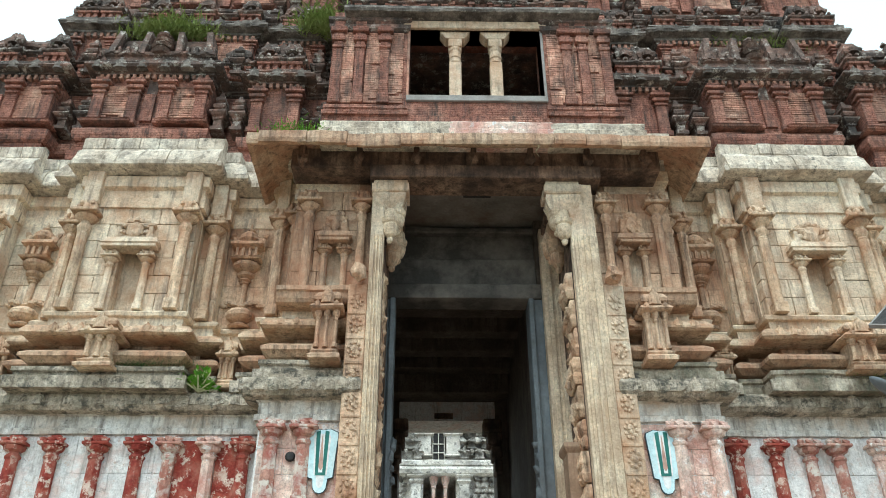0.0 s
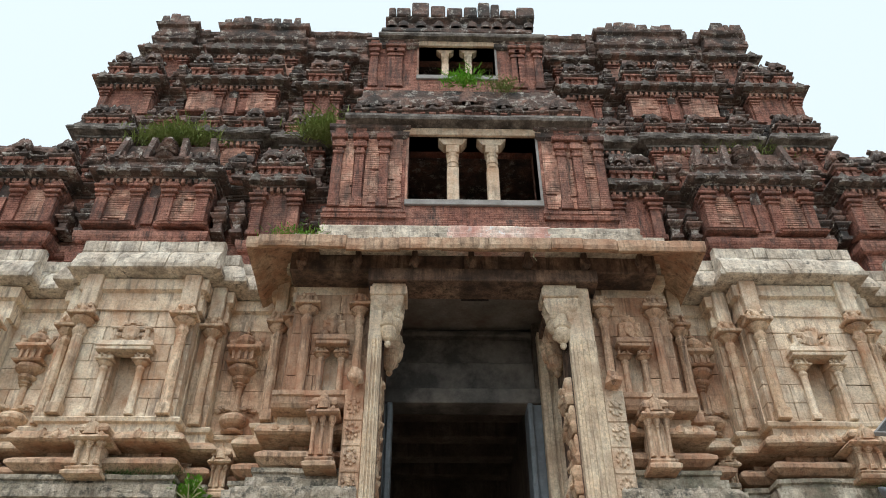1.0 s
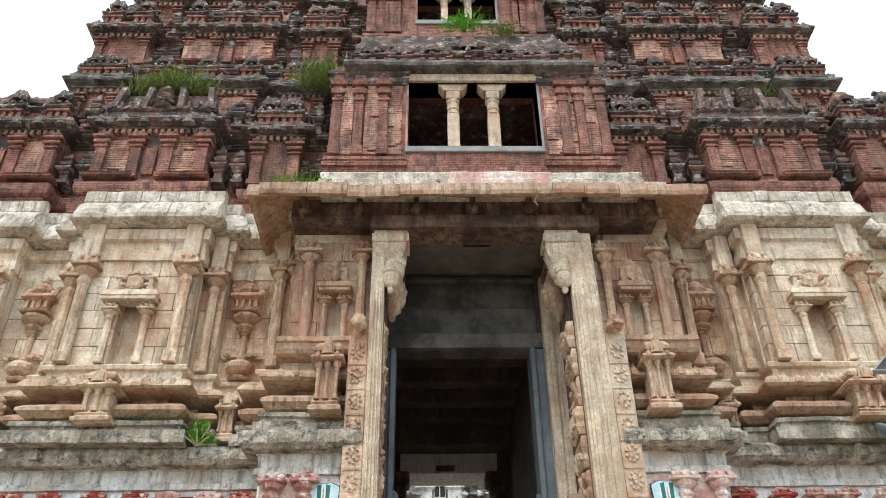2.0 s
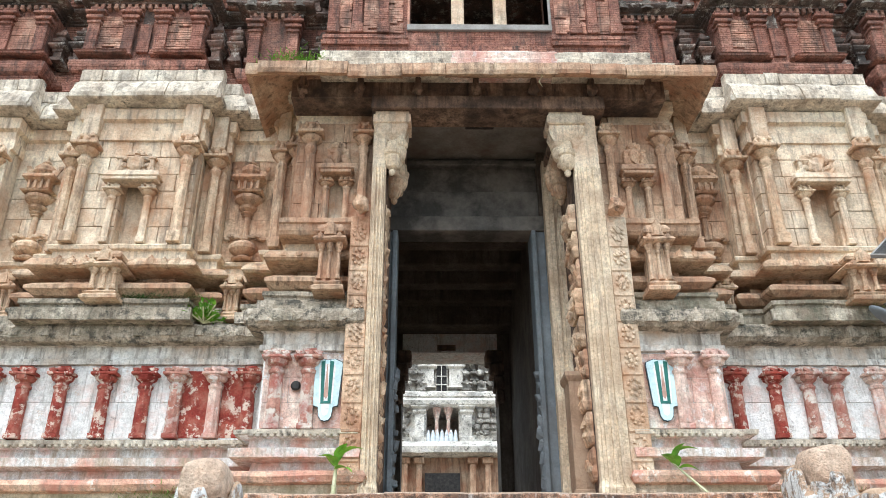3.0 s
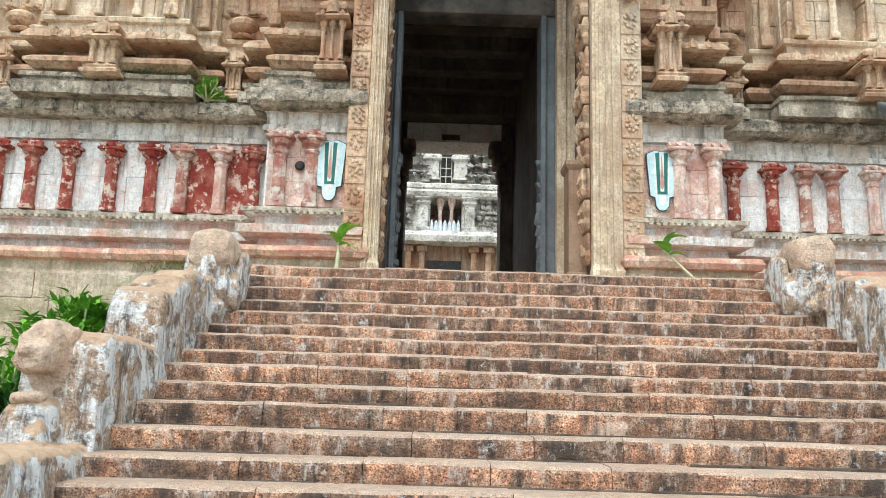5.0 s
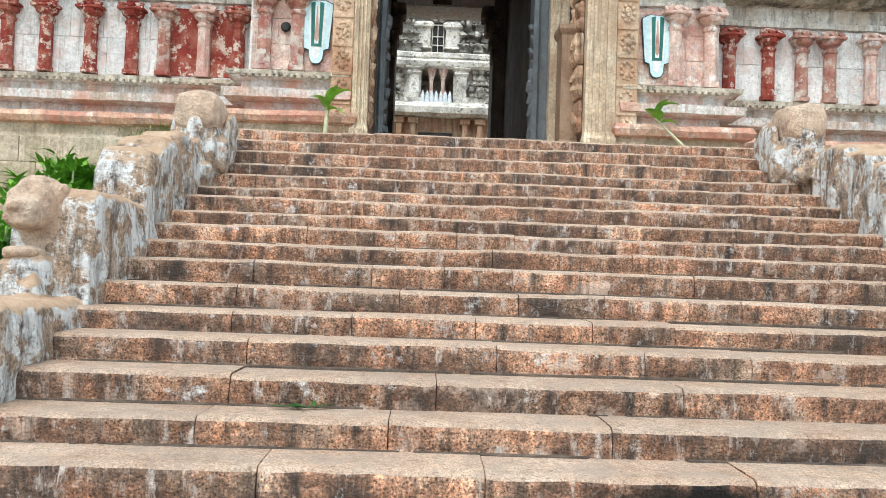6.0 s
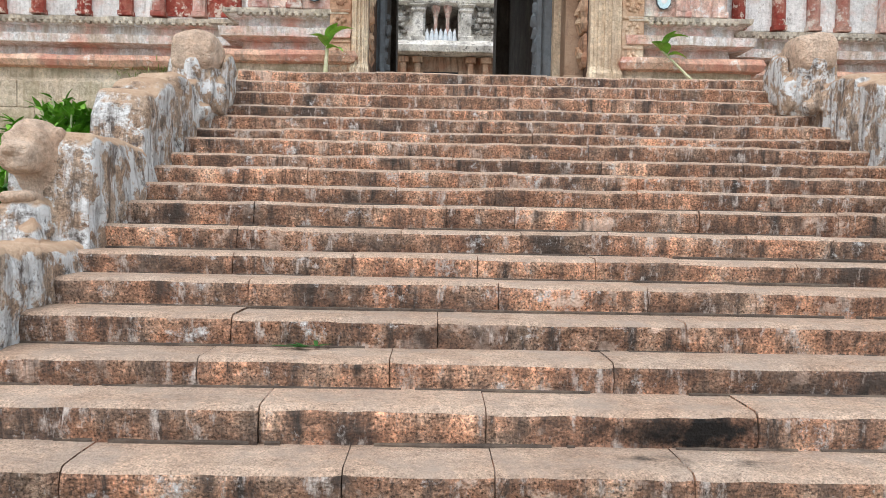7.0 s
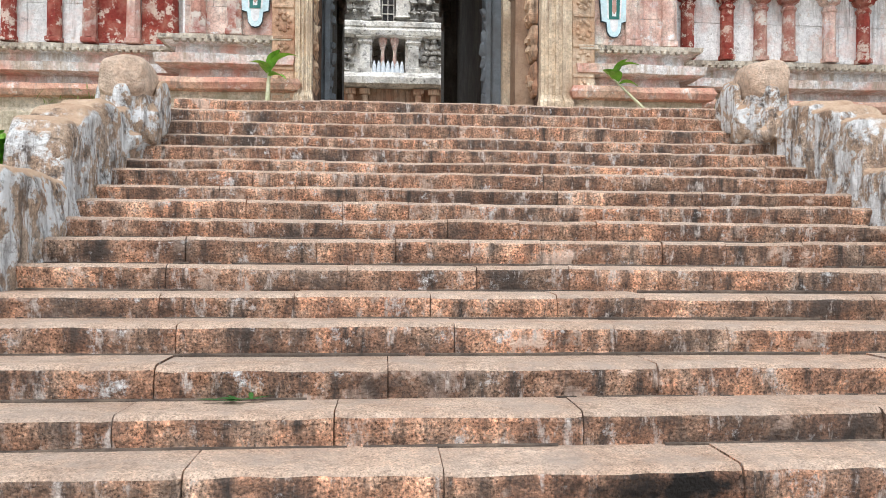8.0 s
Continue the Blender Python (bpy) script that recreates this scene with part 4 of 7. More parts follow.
# --- doorway: carved strips, fluted pillars, corbels, porch roof ---
for s, xs0, xs1, xp0, xp1 in ((-1, -1.31, -1.002, -1.0, -0.77), (1, 2.802, 3.13, 2.36, 2.80)):
    bm = bmesh.new()
    box(bm, xs0, xs1, 11.44, 11.95, 3.25, 7.72, 0.015)
    strip = part("carved_strip", bm, RUST if s < 0 else STONE, gate, "doorway strip carved with small figures")
    xm = (xs0 + xs1) / 2
    for k in range(10):
        z = 3.6 + k * 0.42
        bm = bmesh.new()
        sweep(bm, [(xs0 + 0.02, 11.445), (xs1 - 0.02, 11.445)], [(0.0, z - 0.22), (0.025, z - 0.2), (0.025, z - 0.17), (0, z - 0.16)], inner=0.02)
        # a knotted scroll: a ring of beads round a worn figure
        for j in range(9):
            a = 2 * math.pi * j / 9
            blob(bm, (xm + 0.085 * math.cos(a), 11.437, z + 0.03 + 0.12 * math.sin(a)), (0.032, 0.03, 0.035), 1, 0.3, 6)
        for j in range(3):
            blob(bm, (xm + RNG.uniform(-0.03, 0.03), 11.43, z + 0.03 + RNG.uniform(-0.07, 0.07)), (RNG.uniform(0.03, 0.05), 0.035, RNG.uniform(0.04, 0.06)), 1, 0.4, 6)
        tagged(part("strip_relief", bm, RUST if s < 0 else STONE, strip, "worn scroll and knot relief"), kind="stuff")
    bm = bmesh.new()
    blob(bm, (xm, 11.32, 7.86), (0.13, 0.17, 0.15), 2, 0.3, 5)
    blob(bm, (xm, 11.2, 7.80), (0.08, 0.08, 0.07), 1, 0.3, 5)
    part("lion_head_knob", bm, RUST, gate, "worn carved animal-head knob")
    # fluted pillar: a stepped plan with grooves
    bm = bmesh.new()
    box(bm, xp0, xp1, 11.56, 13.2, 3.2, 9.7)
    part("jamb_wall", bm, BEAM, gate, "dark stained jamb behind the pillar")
    bm = bmesh.new()
    # one shaft with a grooved plan and a splayed foot
    n = 9
    w = (xp1 - xp0) / n
    plan = [(xp0, 11.57)]
    for k in range(n):
        front = 11.36 + (0.028 if k % 2 else 0.0) + (0.05 if k in (0, n - 1) else 0)
        plan += [(xp0 + k * w + 0.004, front), (xp0 + (k + 1) * w - 0.004, front)]
    plan.append((xp1, 11.57))
    rows = []
    for z, grow in ((3.2, 0.05), (3.45, 0.05), (3.5, 0.02), (3.55, 0.0), (5.2, 0.0), (6.9, 0.0), (8.62, 0.0)):
        rows.append([bm.verts.new((x + (grow if x > (xp0 + xp1) / 2 else -grow) * 0.4, y - (grow if y < 11.5 else 0), z)) for x, y in plan])
    for lo, hi in zip(rows, rows[1:]):
        for k in range(len(plan)):
            j = (k + 1) % len(plan)
            bm.faces.new((lo[k], lo[j], hi[j], hi[k]))
    bm.faces.new(list(reversed(rows[0])))
    bm.faces.new(rows[-1])
    pillar = part("fluted_pillar", bm, YELLOW, gate, "tall fluted ochre door pillar")
    bm = bmesh.new()
    xi = xp1 if s < 0 else xp0
    q = 1 if s < 0 else -1
    blob(bm, (0, 0, 0), (0.013, 0.008, 0.03), 1, 0.2)
    bead = part("bead", bm, YELLOW, pillar)
    bead.location = ((xp0 + xp1) / 2, 11.36, 3.7)
    for k in range(1, 60):
        again(bead, (xp0 + xp1) / 2, 11.36, 3.7 + k * 0.08)
    # corbels: a hanging lotus bud under a scrolled bracket and an abacus, one before and one behind
    for nm, y, reach, low, mm, lab in (("corbel", 11.5, 0.36, 8.5, YELLOW, "ochre lotus-bud corbel under a scrolled bracket"), ("inner_corbel", 12.3, 0.26, 8.4, TAN, "inner lotus-bud corbel")):
        bm = bmesh.new()
        a, b = sorted((xi + q * (reach + 0.04), xi - q * 0.24))
        sweep(bm, rect(a, b, y - 0.16, y + 0.34), [(-0.02, low + 0.98), (0.0, low + 1.0), (0.0, low + 1.14), (-0.03, low + 1.16), (-0.03, low + 1.22)], 0.12, 0.008, closed=True)
        corbel = part(nm, bm, STONE if y < 12 else BEAM, gate, lab)
        bm = bmesh.new()
        a, b = sorted((xi + q * reach, xi - q * 0.22))
        sweep(bm, rect(a, b, y - 0.13, y + 0.3), [(-0.16, low + 0.62), (-0.08, low + 0.68), (-0.03, low + 0.78), (0.0, low + 0.9), (-0.02, low + 0.985)], 0.1, 0.03, closed=True)
        part("scroll_bracket", bm, STONE if y < 12 else TAN, corbel)
        for dx, dz in ((0.1, 0.0), (0.2, 0.2)):
            bm = bmesh.new()
            k = low + dz
            lathe(bm, xi + q * dx, y - 0.03 + dz * 0.4, [(0.02, k), (0.05, k + 0.03), (0.06, k + 0.07), (0.035, k + 0.1), (0.09, k + 0.14), (0.125, k + 0.22), (0.14, k + 0.32), (0.12, k + 0.36), (0.15, k + 0.39), (0.16, k + 0.46), (0.12, k + 0.5), (0.1, k + 0.64)], 12, rough=0.012)
            part("lotus_bud", bm, mm, corbel, "drooping carved lotus bud")
    bm = bmesh.new()
    box(bm, xp0, xp1, 11.44, 11.9, 8.6, 9.72, 0.02)
    part("pillar_head", bm, STONE, gate, "plain block over the door pillar")
    if s > 0:
        bm = bmesh.new()
        plan = [(xi, 13.1), (xi - 0.3, 13.1)]
        for k in range(4):
            front = 12.86 + 0.04 * ((k + 1) % 2)
            plan += [(xi - 0.3 + 0.075 * k, front), (xi - 0.3 + 0.075 * (k + 1), front)]
        rows = [[bm.verts.new((x, y, z)) for x, y in plan] for z in (3.3, 9.7)]
        for k in range(len(plan)):
            j = (k + 1) % len(plan)
            bm.faces.new((rows[0][k], rows[0][j], rows[1][j], rows[1][k]))
        bm.faces.new(list(reversed(rows[0])))
        bm.faces.new(rows[1])
        part("inner_pilaster", bm, YELLOW, gate, "ochre fluted pilaster before the painted jamb")
    # carved jamb inside the porch
    for k in range(9):
        z = 3.6 + k * 0.5
        deep = 0.02 if s < 0 else 0.06 + 0.03 * (k % 3)
        a, b = sorted((xi - q * 0.05, xi + q * deep))
        bm = bmesh.new()
        sweep(bm, rect(a, b, 11.65, 12.2), [(-0.02, z), (0.0, z + 0.04), (0.02, z + 0.12), (-0.01, z + 0.2), (0.015, z + 0.3), (0.0, z + 0.42), (-0.02, z + 0.47)], 0.12, 0.02, closed=True)
        block = part("jamb_block", bm, TAN if k % 3 else RUST, gate, "carved stone block on the inner jamb")
        bm = bmesh.new()
        for j in range(6 if s > 0 else 2):
            blob(bm, (xi + q * (deep + 0.01), 11.7 + 0.09 * j, z + RNG.uniform(0.08, 0.4)), (0.05, RNG.uniform(0.04, 0.08), RNG.uniform(0.05, 0.1)), 1, 0.5, 6)
        tagged(part("worn_relief", bm, TAN, block), kind="stuff")
    # wing wall behind the pillars up to the porch beam
    bm = bmesh.new()
    a, b = sorted((ax(1.75, s), ax(3.25, s)))
    box(bm, a, b, 11.92, 13.2, 7.4, 10.4)
    part("wing_core", bm, RUST, gate)
    bm = bmesh.new()
    a, b = sorted((ax(1.92, s), ax(3.4, s)))
    sweep(bm, [(a, 11.62), (b, 11.62)], [(0.0, 7.42), (0.06, 7.44), (0.10, 7.5), (0.12, 7.6), (0.16, 7.62), (0.16, 7.7), (0.02, 7.73)], 0.1, 0.008, inner=0.3)
    part("wing_shelf", bm, RUST, gate, "scalloped shelf under the wing niche")

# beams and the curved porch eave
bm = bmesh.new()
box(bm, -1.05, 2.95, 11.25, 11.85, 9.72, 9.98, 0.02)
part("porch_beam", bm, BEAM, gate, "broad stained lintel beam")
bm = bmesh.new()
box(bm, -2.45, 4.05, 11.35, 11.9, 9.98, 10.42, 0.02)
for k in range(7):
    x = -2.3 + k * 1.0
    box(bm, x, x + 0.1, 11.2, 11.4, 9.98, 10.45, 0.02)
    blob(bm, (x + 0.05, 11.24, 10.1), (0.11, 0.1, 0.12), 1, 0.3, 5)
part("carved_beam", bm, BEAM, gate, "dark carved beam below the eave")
eave_plan = [(-2.86, 12.6), (-2.86, 10.95), (4.5, 10.95), (4.5, 12.6)]
bm = bmesh.new()
sweep(bm, eave_plan, [(-0.6, 10.40), (-0.3, 10.36), (0.0, 10.22), (0.16, 10.02), (0.24, 9.99), (0.26, 10.06), (0.25, 10.20), (0.12, 10.27), (-0.1, 10.40), (-0.3, 10.47), (-0.6, 10.50)], 0.28, 0.022, inner=0.0)
part("porch_eave", bm, RUST, gate, "big curved stone eave, rust-stained below")
rng = random.Random(17)
x = -2.9
while x < 4.5:
    e = x + rng.uniform(0.5, 1.1)
    if 4.52 - e < 0.4:
        e = 4.52
    bm = bmesh.new()
    dz, go = rng.uniform(-0.025, 0.02), rng.uniform(0.0, 0.05)
    sweep(bm, [(x + 0.006, 10.95), (e - 0.006, 10.95)], [(-0.3, 10.345 + dz), (0.0, 10.205 + dz), (0.16 + go, 10.0 + dz), (0.25 + go, 9.975 + dz), (0.275 + go, 10.05 + dz), (0.265 + go, 10.2 + dz), (0.12, 10.29 + dz), (-0.1, 10.42 + dz)], 0.14, 0.016, inner=0.0)
    part("eave_slab", bm, RUST, gate, "rust-stained eave slab")
    x = e
for x0, x1, z0, z1, mm, lab in ((-1.9, 0.35, 10.42, 10.66, GREY, "pale weathered kerb stone"), (0.36, 2.1, 10.42, 10.67, PINK, "reddened kerb stone"), (2.11, 3.7, 10.41, 10.64, GREY, "pale weathered kerb stone")):
    bm = bmesh.new()
    sweep(bm, rect(x0, x1, 10.92, 11.5), [(0.04, z0 - 0.1), (0.05, z0 + 0.05), (0.02, z0 + 0.08), (0.03, z1 - 0.04), (0.0, z1)], 0.2, 0.015, closed=True)
    part("kerb_stone", bm, mm, gate, lab)
for k, x in enumerate((-0.9, -0.1, 0.75, 1.6, 2.5)):
    bm = bmesh.new()
    for i in range(9):
        a = math.pi * i / 8
        blob(bm, (x + 0.26 * math.cos(a), 10.72, 10.04 + 0.15 * math.sin(a)), (0.05, 0.05, 0.045), 1, 0.2)
    part("eave_arch", bm, RUST, gate)
bm = bmesh.new()
box(bm, -2.6, 4.2, 11.4, 13.3, 10.42, 10.6)
box(bm, -2.3, 4.0, 12.95, 13.6, 10.5, 12.5)
part("porch_roof", bm, BRICK, gate)

# --- passage through the tower ---
PX0, PX1 = -0.63, 1.81
passage = thing("gate_passage", "stone passage through the gateway, its shade put into the colour", "passage", kind="structure")
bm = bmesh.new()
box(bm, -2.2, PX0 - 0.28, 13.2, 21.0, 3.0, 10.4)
part("passage_wall", bm, SHADE_STONE, passage)
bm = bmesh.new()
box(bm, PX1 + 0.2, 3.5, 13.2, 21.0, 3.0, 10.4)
part("passage_wall", bm, SHADE_STONE, passage)
bm = bmesh.new()
box(bm, -1.2, 2.9, 11.86, 13.7, 10.08, 10.4)
part("porch_ceiling_slab", bm, CEILSTONE, passage, "grey stained ceiling slab")
# lintel panels coloured near black for the shade under the ceiling
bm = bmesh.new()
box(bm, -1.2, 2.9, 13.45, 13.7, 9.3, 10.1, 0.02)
part("passage_lintel", bm, SHADE_PLASTER, passage, "plain lintel panel over the door, porch shade in its colour")
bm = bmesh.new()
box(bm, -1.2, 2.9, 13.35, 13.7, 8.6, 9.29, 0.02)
part("passage_lintel", bm, SHADE_PLASTER, passage, "plain lintel panel over the door, porch shade in its colour")
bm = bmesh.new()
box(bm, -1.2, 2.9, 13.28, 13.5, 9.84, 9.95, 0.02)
part("lintel_fillet", bm, SHADE_PLASTER, passage)
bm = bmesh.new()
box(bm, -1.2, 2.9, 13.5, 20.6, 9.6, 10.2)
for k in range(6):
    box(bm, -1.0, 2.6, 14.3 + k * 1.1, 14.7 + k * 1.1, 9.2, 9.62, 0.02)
tagged(finish("passage_ceiling", bm, SHADE_STONE), "beamed stone ceiling over the passage, coloured dark for shade", "ceiling", kind="structure")
bm = bmesh.new()
box(bm, -1.2, 2.9, 12.9, 21.0, 3.1, 3.32)
part("passage_floor", bm, TREAD, passage)
# inner portal: painted frame with moulded jambs
for a, b in ((PX0 - 0.3, PX0), (PX1, PX1 + 0.3)):
    bm = bmesh.new()
    box(bm, a, b, 13.15, 13.6, 3.3, 8.32, 0.015)
    inner = b if a < 0 else a
    box(bm, *sorted((inner, inner + (-0.1 if a < 0 else 0.1))), 13.08, 13.2, 3.3, 8.32, 0.02)
    part("door_jamb", bm, BLUEGREY, passage, "blue-grey painted door jamb")
    bm = bmesh.new()
    for k in range(12):
        z = 3.4 + k * 0.2
        blob(bm, (inner + RNG.uniform(-0.04, 0.04), 13.15, z), (0.06, 0.08, RNG.uniform(0.08, 0.14)), 1, 0.5, 5)
    part("jamb_scroll", bm, BLUEGREY, passage, "worn scrollwork at the foot of the jamb")
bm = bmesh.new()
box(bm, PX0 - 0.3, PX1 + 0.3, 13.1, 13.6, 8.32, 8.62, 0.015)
part("door_head", bm, SHADE_PLASTER, passage)
# ceiling lamp box
lamp = thing("ceiling_lamp", "square dark recessed lamp under the porch ceiling", "lamp")
bm = bmesh.new()
sweep(bm, rect(0.62, 1.1, 11.9, 12.28), [(0, 9.98), (0.02, 10.0), (0.02, 10.08)], closed=True)
part("housing", bm, IRON, lamp)
bm = bmesh.new()
lathe(bm, 0.87, 12.08, [(0.02, 9.93), (0.09, 9.95), (0.1, 9.99)], 14)
part("lens", bm, BLUEGREY, lamp, "round grey lamp lens")
# stone post inside on the right
bm = bmesh.new()
sweep(bm, rect(2.09, 2.56, 11.92, 12.35), [(0.03, 3.3), (0.03, 3.5), (0, 3.52), (0, 5.12), (0.03, 5.16), (0.05, 5.2), (0.05, 5.26), (0.0, 5.28)], 0, 0, closed=True)
tagged(finish("stone_post", bm, POST), "smooth brown square stone post inside the doorway", "stone post")

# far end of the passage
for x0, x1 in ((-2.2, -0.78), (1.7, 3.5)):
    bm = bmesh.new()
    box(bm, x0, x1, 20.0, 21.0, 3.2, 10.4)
    part("rear_jamb", bm, SHADE_STONE, passage)
# whitewash colour here stands in for light bounced onto the lintel
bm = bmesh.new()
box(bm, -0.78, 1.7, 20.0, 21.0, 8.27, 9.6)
part("rear_lintel", bm, LIME, passage, "rear lintel, coloured pale for reflected light")
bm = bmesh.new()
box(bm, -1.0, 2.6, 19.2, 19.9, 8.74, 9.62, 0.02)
part("rear_beam", bm, SHADE_STONE, passage)
bm = bmesh.new()
box(bm, 0.13, 0.61, 19.95, 20.02, 8.32, 8.46)
part("lintel_plaque", bm, BEAM, passage, "small dark plaque on the lintel")
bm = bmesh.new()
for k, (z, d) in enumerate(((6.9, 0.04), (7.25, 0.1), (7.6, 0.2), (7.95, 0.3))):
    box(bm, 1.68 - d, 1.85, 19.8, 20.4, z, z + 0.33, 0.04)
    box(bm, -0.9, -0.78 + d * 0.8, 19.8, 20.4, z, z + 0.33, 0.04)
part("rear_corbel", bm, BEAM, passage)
# --- brick tiers ---
def brick_pilaster(name, h, w, material, parent):
    bm = bmesh.new()
    r = w / 2
    box(bm, -r * 1.3, r * 1.3, -r, r, 0, 0.1 * h, 0.008)
    box(bm, -r, r, -r * 0.7, r, 0.1 * h, 0.66 * h, 0.008)
    for k, (z0, z1, q) in enumerate(((0.66, 0.70, 1.25), (0.705, 0.745, 0.95), (0.75, 0.81, 1.5), (0.815, 0.85, 1.1), (0.855, 0.91, 1.8), (0.915, 1.0, 1.2))):
        box(bm, -r * q, r * q, -r * q * 0.8, r, z0 * h, z1 * h, 0.01)
    return part(name, bm, material, parent)


def shrine(name, w, d, h, parent, seed=0, broken=False):
    """A miniature roofed shrine: moulded body, little pilasters, barrel roof, front arch and finials."""
    bm = bmesh.new()
    hw = w / 2
    sweep(bm, rect(-hw, hw, 0, d), [(0.05, 0), (0.07, 0.06 * h), (0.0, 0.09 * h), (0.0, 0.34 * h)], 0.2, 0.02, closed=True)
    body = part(name, bm, BRICK, parent, "blackened miniature roofed shrine")
    bm = bmesh.new()
    sweep(bm, rect(-hw, hw, 0, d), [(0.0, 0.33 * h), (0.06, 0.34 * h), (0.12, 0.37 * h), (0.12, 0.42 * h), (0.03, 0.48 * h), (-0.06, 0.5 * h), (-0.06, 0.58 * h),
                                    (0.03, 0.61 * h), (0.05, 0.7 * h), (-0.02, 0.82 * h), (-0.14 * min(1, w), 0.92 * h), (-0.3 * min(w, d), 0.97 * h)], 0.14, 0.04, closed=True)
    part("roof", bm, SOOT_AND_SHADE, body)
    k = max(2, int(w / 0.4))
    post = arch = None
    for i in range(k + 1):
        x = -hw + w * i / k
        if post is None:
            bm = bmesh.new()
            sweep(bm, rect(-0.045, 0.045, -0.05, 0.1), [(0.02, 0.08 * h), (0.02, 0.12 * h), (0.0, 0.13 * h), (0.0, 0.26 * h), (0.035, 0.27 * h), (0.035, 0.33 * h)], closed=True)
            post = part("pilaster", bm, BRICK, body)
            post.location.x = x
            bm = bmesh.new()
            arch_plate(bm, 0, -0.12, 0.46 * h, min(0.08, w * 0.14), 0.1)
            arch = part("roof_arch", bm, SOOT_AND_SHADE, body)
            arch.location.x = x
        else:
            again(post, x)
            again(arch, x, 0, RNG.uniform(-0.03, 0.02), (RNG.uniform(0.8, 1.15), 1, 1))
    bm = bmesh.new()
    arch_plate(bm, 0, -0.09, 0.68 * h, min(0.22, w * 0.3), 0.25)
    part("front_arch", bm, SOOT_AND_SHADE, body)
    if not broken:
        for i in range(int(w / 0.35) + 1):
            bm = bmesh.new()
            lathe(bm, -hw * 0.8 + i * 0.35, d * 0.45, [(0.05, 0.94 * h), (0.08, 0.97 * h), (0.05, 1.01 * h), (0.02, 1.06 * h)], 7)
            part("finial", bm, SOOT_AND_SHADE, body)
    return body


def finned_shrine(name, w, d, h, parent):
    """A ruined miniature shrine: a stacked centre between leaning brick slabs."""
    bm = bmesh.new()
    hw = w / 2
    sweep(bm, rect(-hw, hw, 0, d), [(0.06, 0), (0.10, 0.05), (0.02, 0.1), (0.02, 0.25 * h), (0.08, 0.27 * h), (0.1, 0.34 * h), (0.0, 0.36 * h)], 0.2, 0.025, closed=True)
    box(bm, -hw * 0.95, hw * 0.95, 0.16, d, 0.3 * h, 0.92 * h, 0.03)
    for x0, lean in ((-hw, 0.10), (-hw * 0.42, 0.06), (hw * 0.3, -0.06), (hw - 0.12, -0.10)):
        vs = box(bm, x0, x0 + 0.13, -0.12, d, 0.32 * h, 1.0 * h)
        for v in vs[4:]:
            v.co.x += lean
            v.co.y += 0.1 if v.co.y < 0.1 else 0
    for z, q in ((0.36, 0.26), (0.46, 0.2), (0.54, 0.27), (0.62, 0.19), (0.70, 0.24), (0.78, 0.15), (0.86, 0.19), (0.95, 0.1)):
        lathe(bm, 0, 0.02, [(q * 0.8, z * h - 0.05 * h), (q, z * h), (q * 0.8, z * h + 0.04 * h)], 8, math.pi / 8, rough=0.02)
    k = int(w / 0.18)
    for i in range(k + 1):
        x = -hw + w * i / k
        if abs(x) > 0.25:
            box(bm, x - 0.035, x + 0.035, -0.04, 0.1, 0.33 * h, 0.55 * h, 0.006)
            box(bm, x - 0.05, x + 0.05, -0.12, 0.05, 0.28 * h, 0.35 * h)
    return part(name, bm, [SOOT_AND_SHADE], parent, "ruined dark miniature shrine with leaning slabs")


TIERS = [
    # base, wall foot, wall top, cornice top, plan
    dict(z=(11.15, 12.42, 13.72, 14.12), plan=[(2.95, 13.9), (3.5, 13.9), (3.5, 13.55), (4.55, 13.55), (4.55, 13.9), (5.45, 13.9), (5.45, 13.3), (7.88, 13.3), (7.88, 13.85), (8.75, 13.85), (8.75, 13.35), (11.3, 13.35), (11.3, 20.6)],
         bays=[(5.45, 7.88, 13.3), (3.5, 4.55, 13.55), (8.75, 11.2, 13.35)]),
    dict(z=(14.05, 14.5, 15.42, 15.92), plan=[(2.6, 14.2), (3.2, 14.2), (3.2, 13.95), (4.2, 13.95), (4.2, 14.2), (4.75, 14.2), (4.75, 13.8), (7.3, 13.8), (7.3, 14.2), (7.95, 14.2), (7.95, 13.75), (9.02, 13.75), (9.02, 20.2)],
         bays=[(4.75, 7.3, 13.8), (3.2, 4.2, 13.95), (7.95, 9.02, 13.75)]),
    dict(z=(15.9, 16.95, 18.0, 18.4), plan=[(2.3, 14.7), (3.0, 14.7), (3.0, 14.45), (3.95, 14.45), (3.95, 14.7), (4.65, 14.7), (4.65, 14.3), (7.0, 14.3), (7.0, 14.7), (7.9, 14.7), (7.9, 14.3), (9.28, 14.3), (9.28, 19.6)],
         bays=[(4.65, 7.0, 14.3), (3.0, 3.95, 14.45), (7.9, 9.28, 14.3)]),
    dict(z=(18.3, 19.2, 20.1, 20.55), plan=[(2.3, 15.4), (3.0, 15.4), (3.0, 15.2), (3.9, 15.2), (3.9, 15.4), (4.5, 15.4), (4.5, 15.0), (6.8, 15.0), (6.8, 15.4), (7.6, 15.4), (7.6, 15.0), (8.75, 15.0), (8.75, 19.0)],
         bays=[(4.5, 6.8, 15.0), (3.0, 3.9, 15.2), (7.6, 8.75, 15.0)]),
]
TAXIS = 0.62


def tx(d, s):
    return TAXIS + s * d


def tside(half, s):
    pts = [(tx(d, s), y) for d, y in half]
    return pts if s > 0 else pts[::-1]


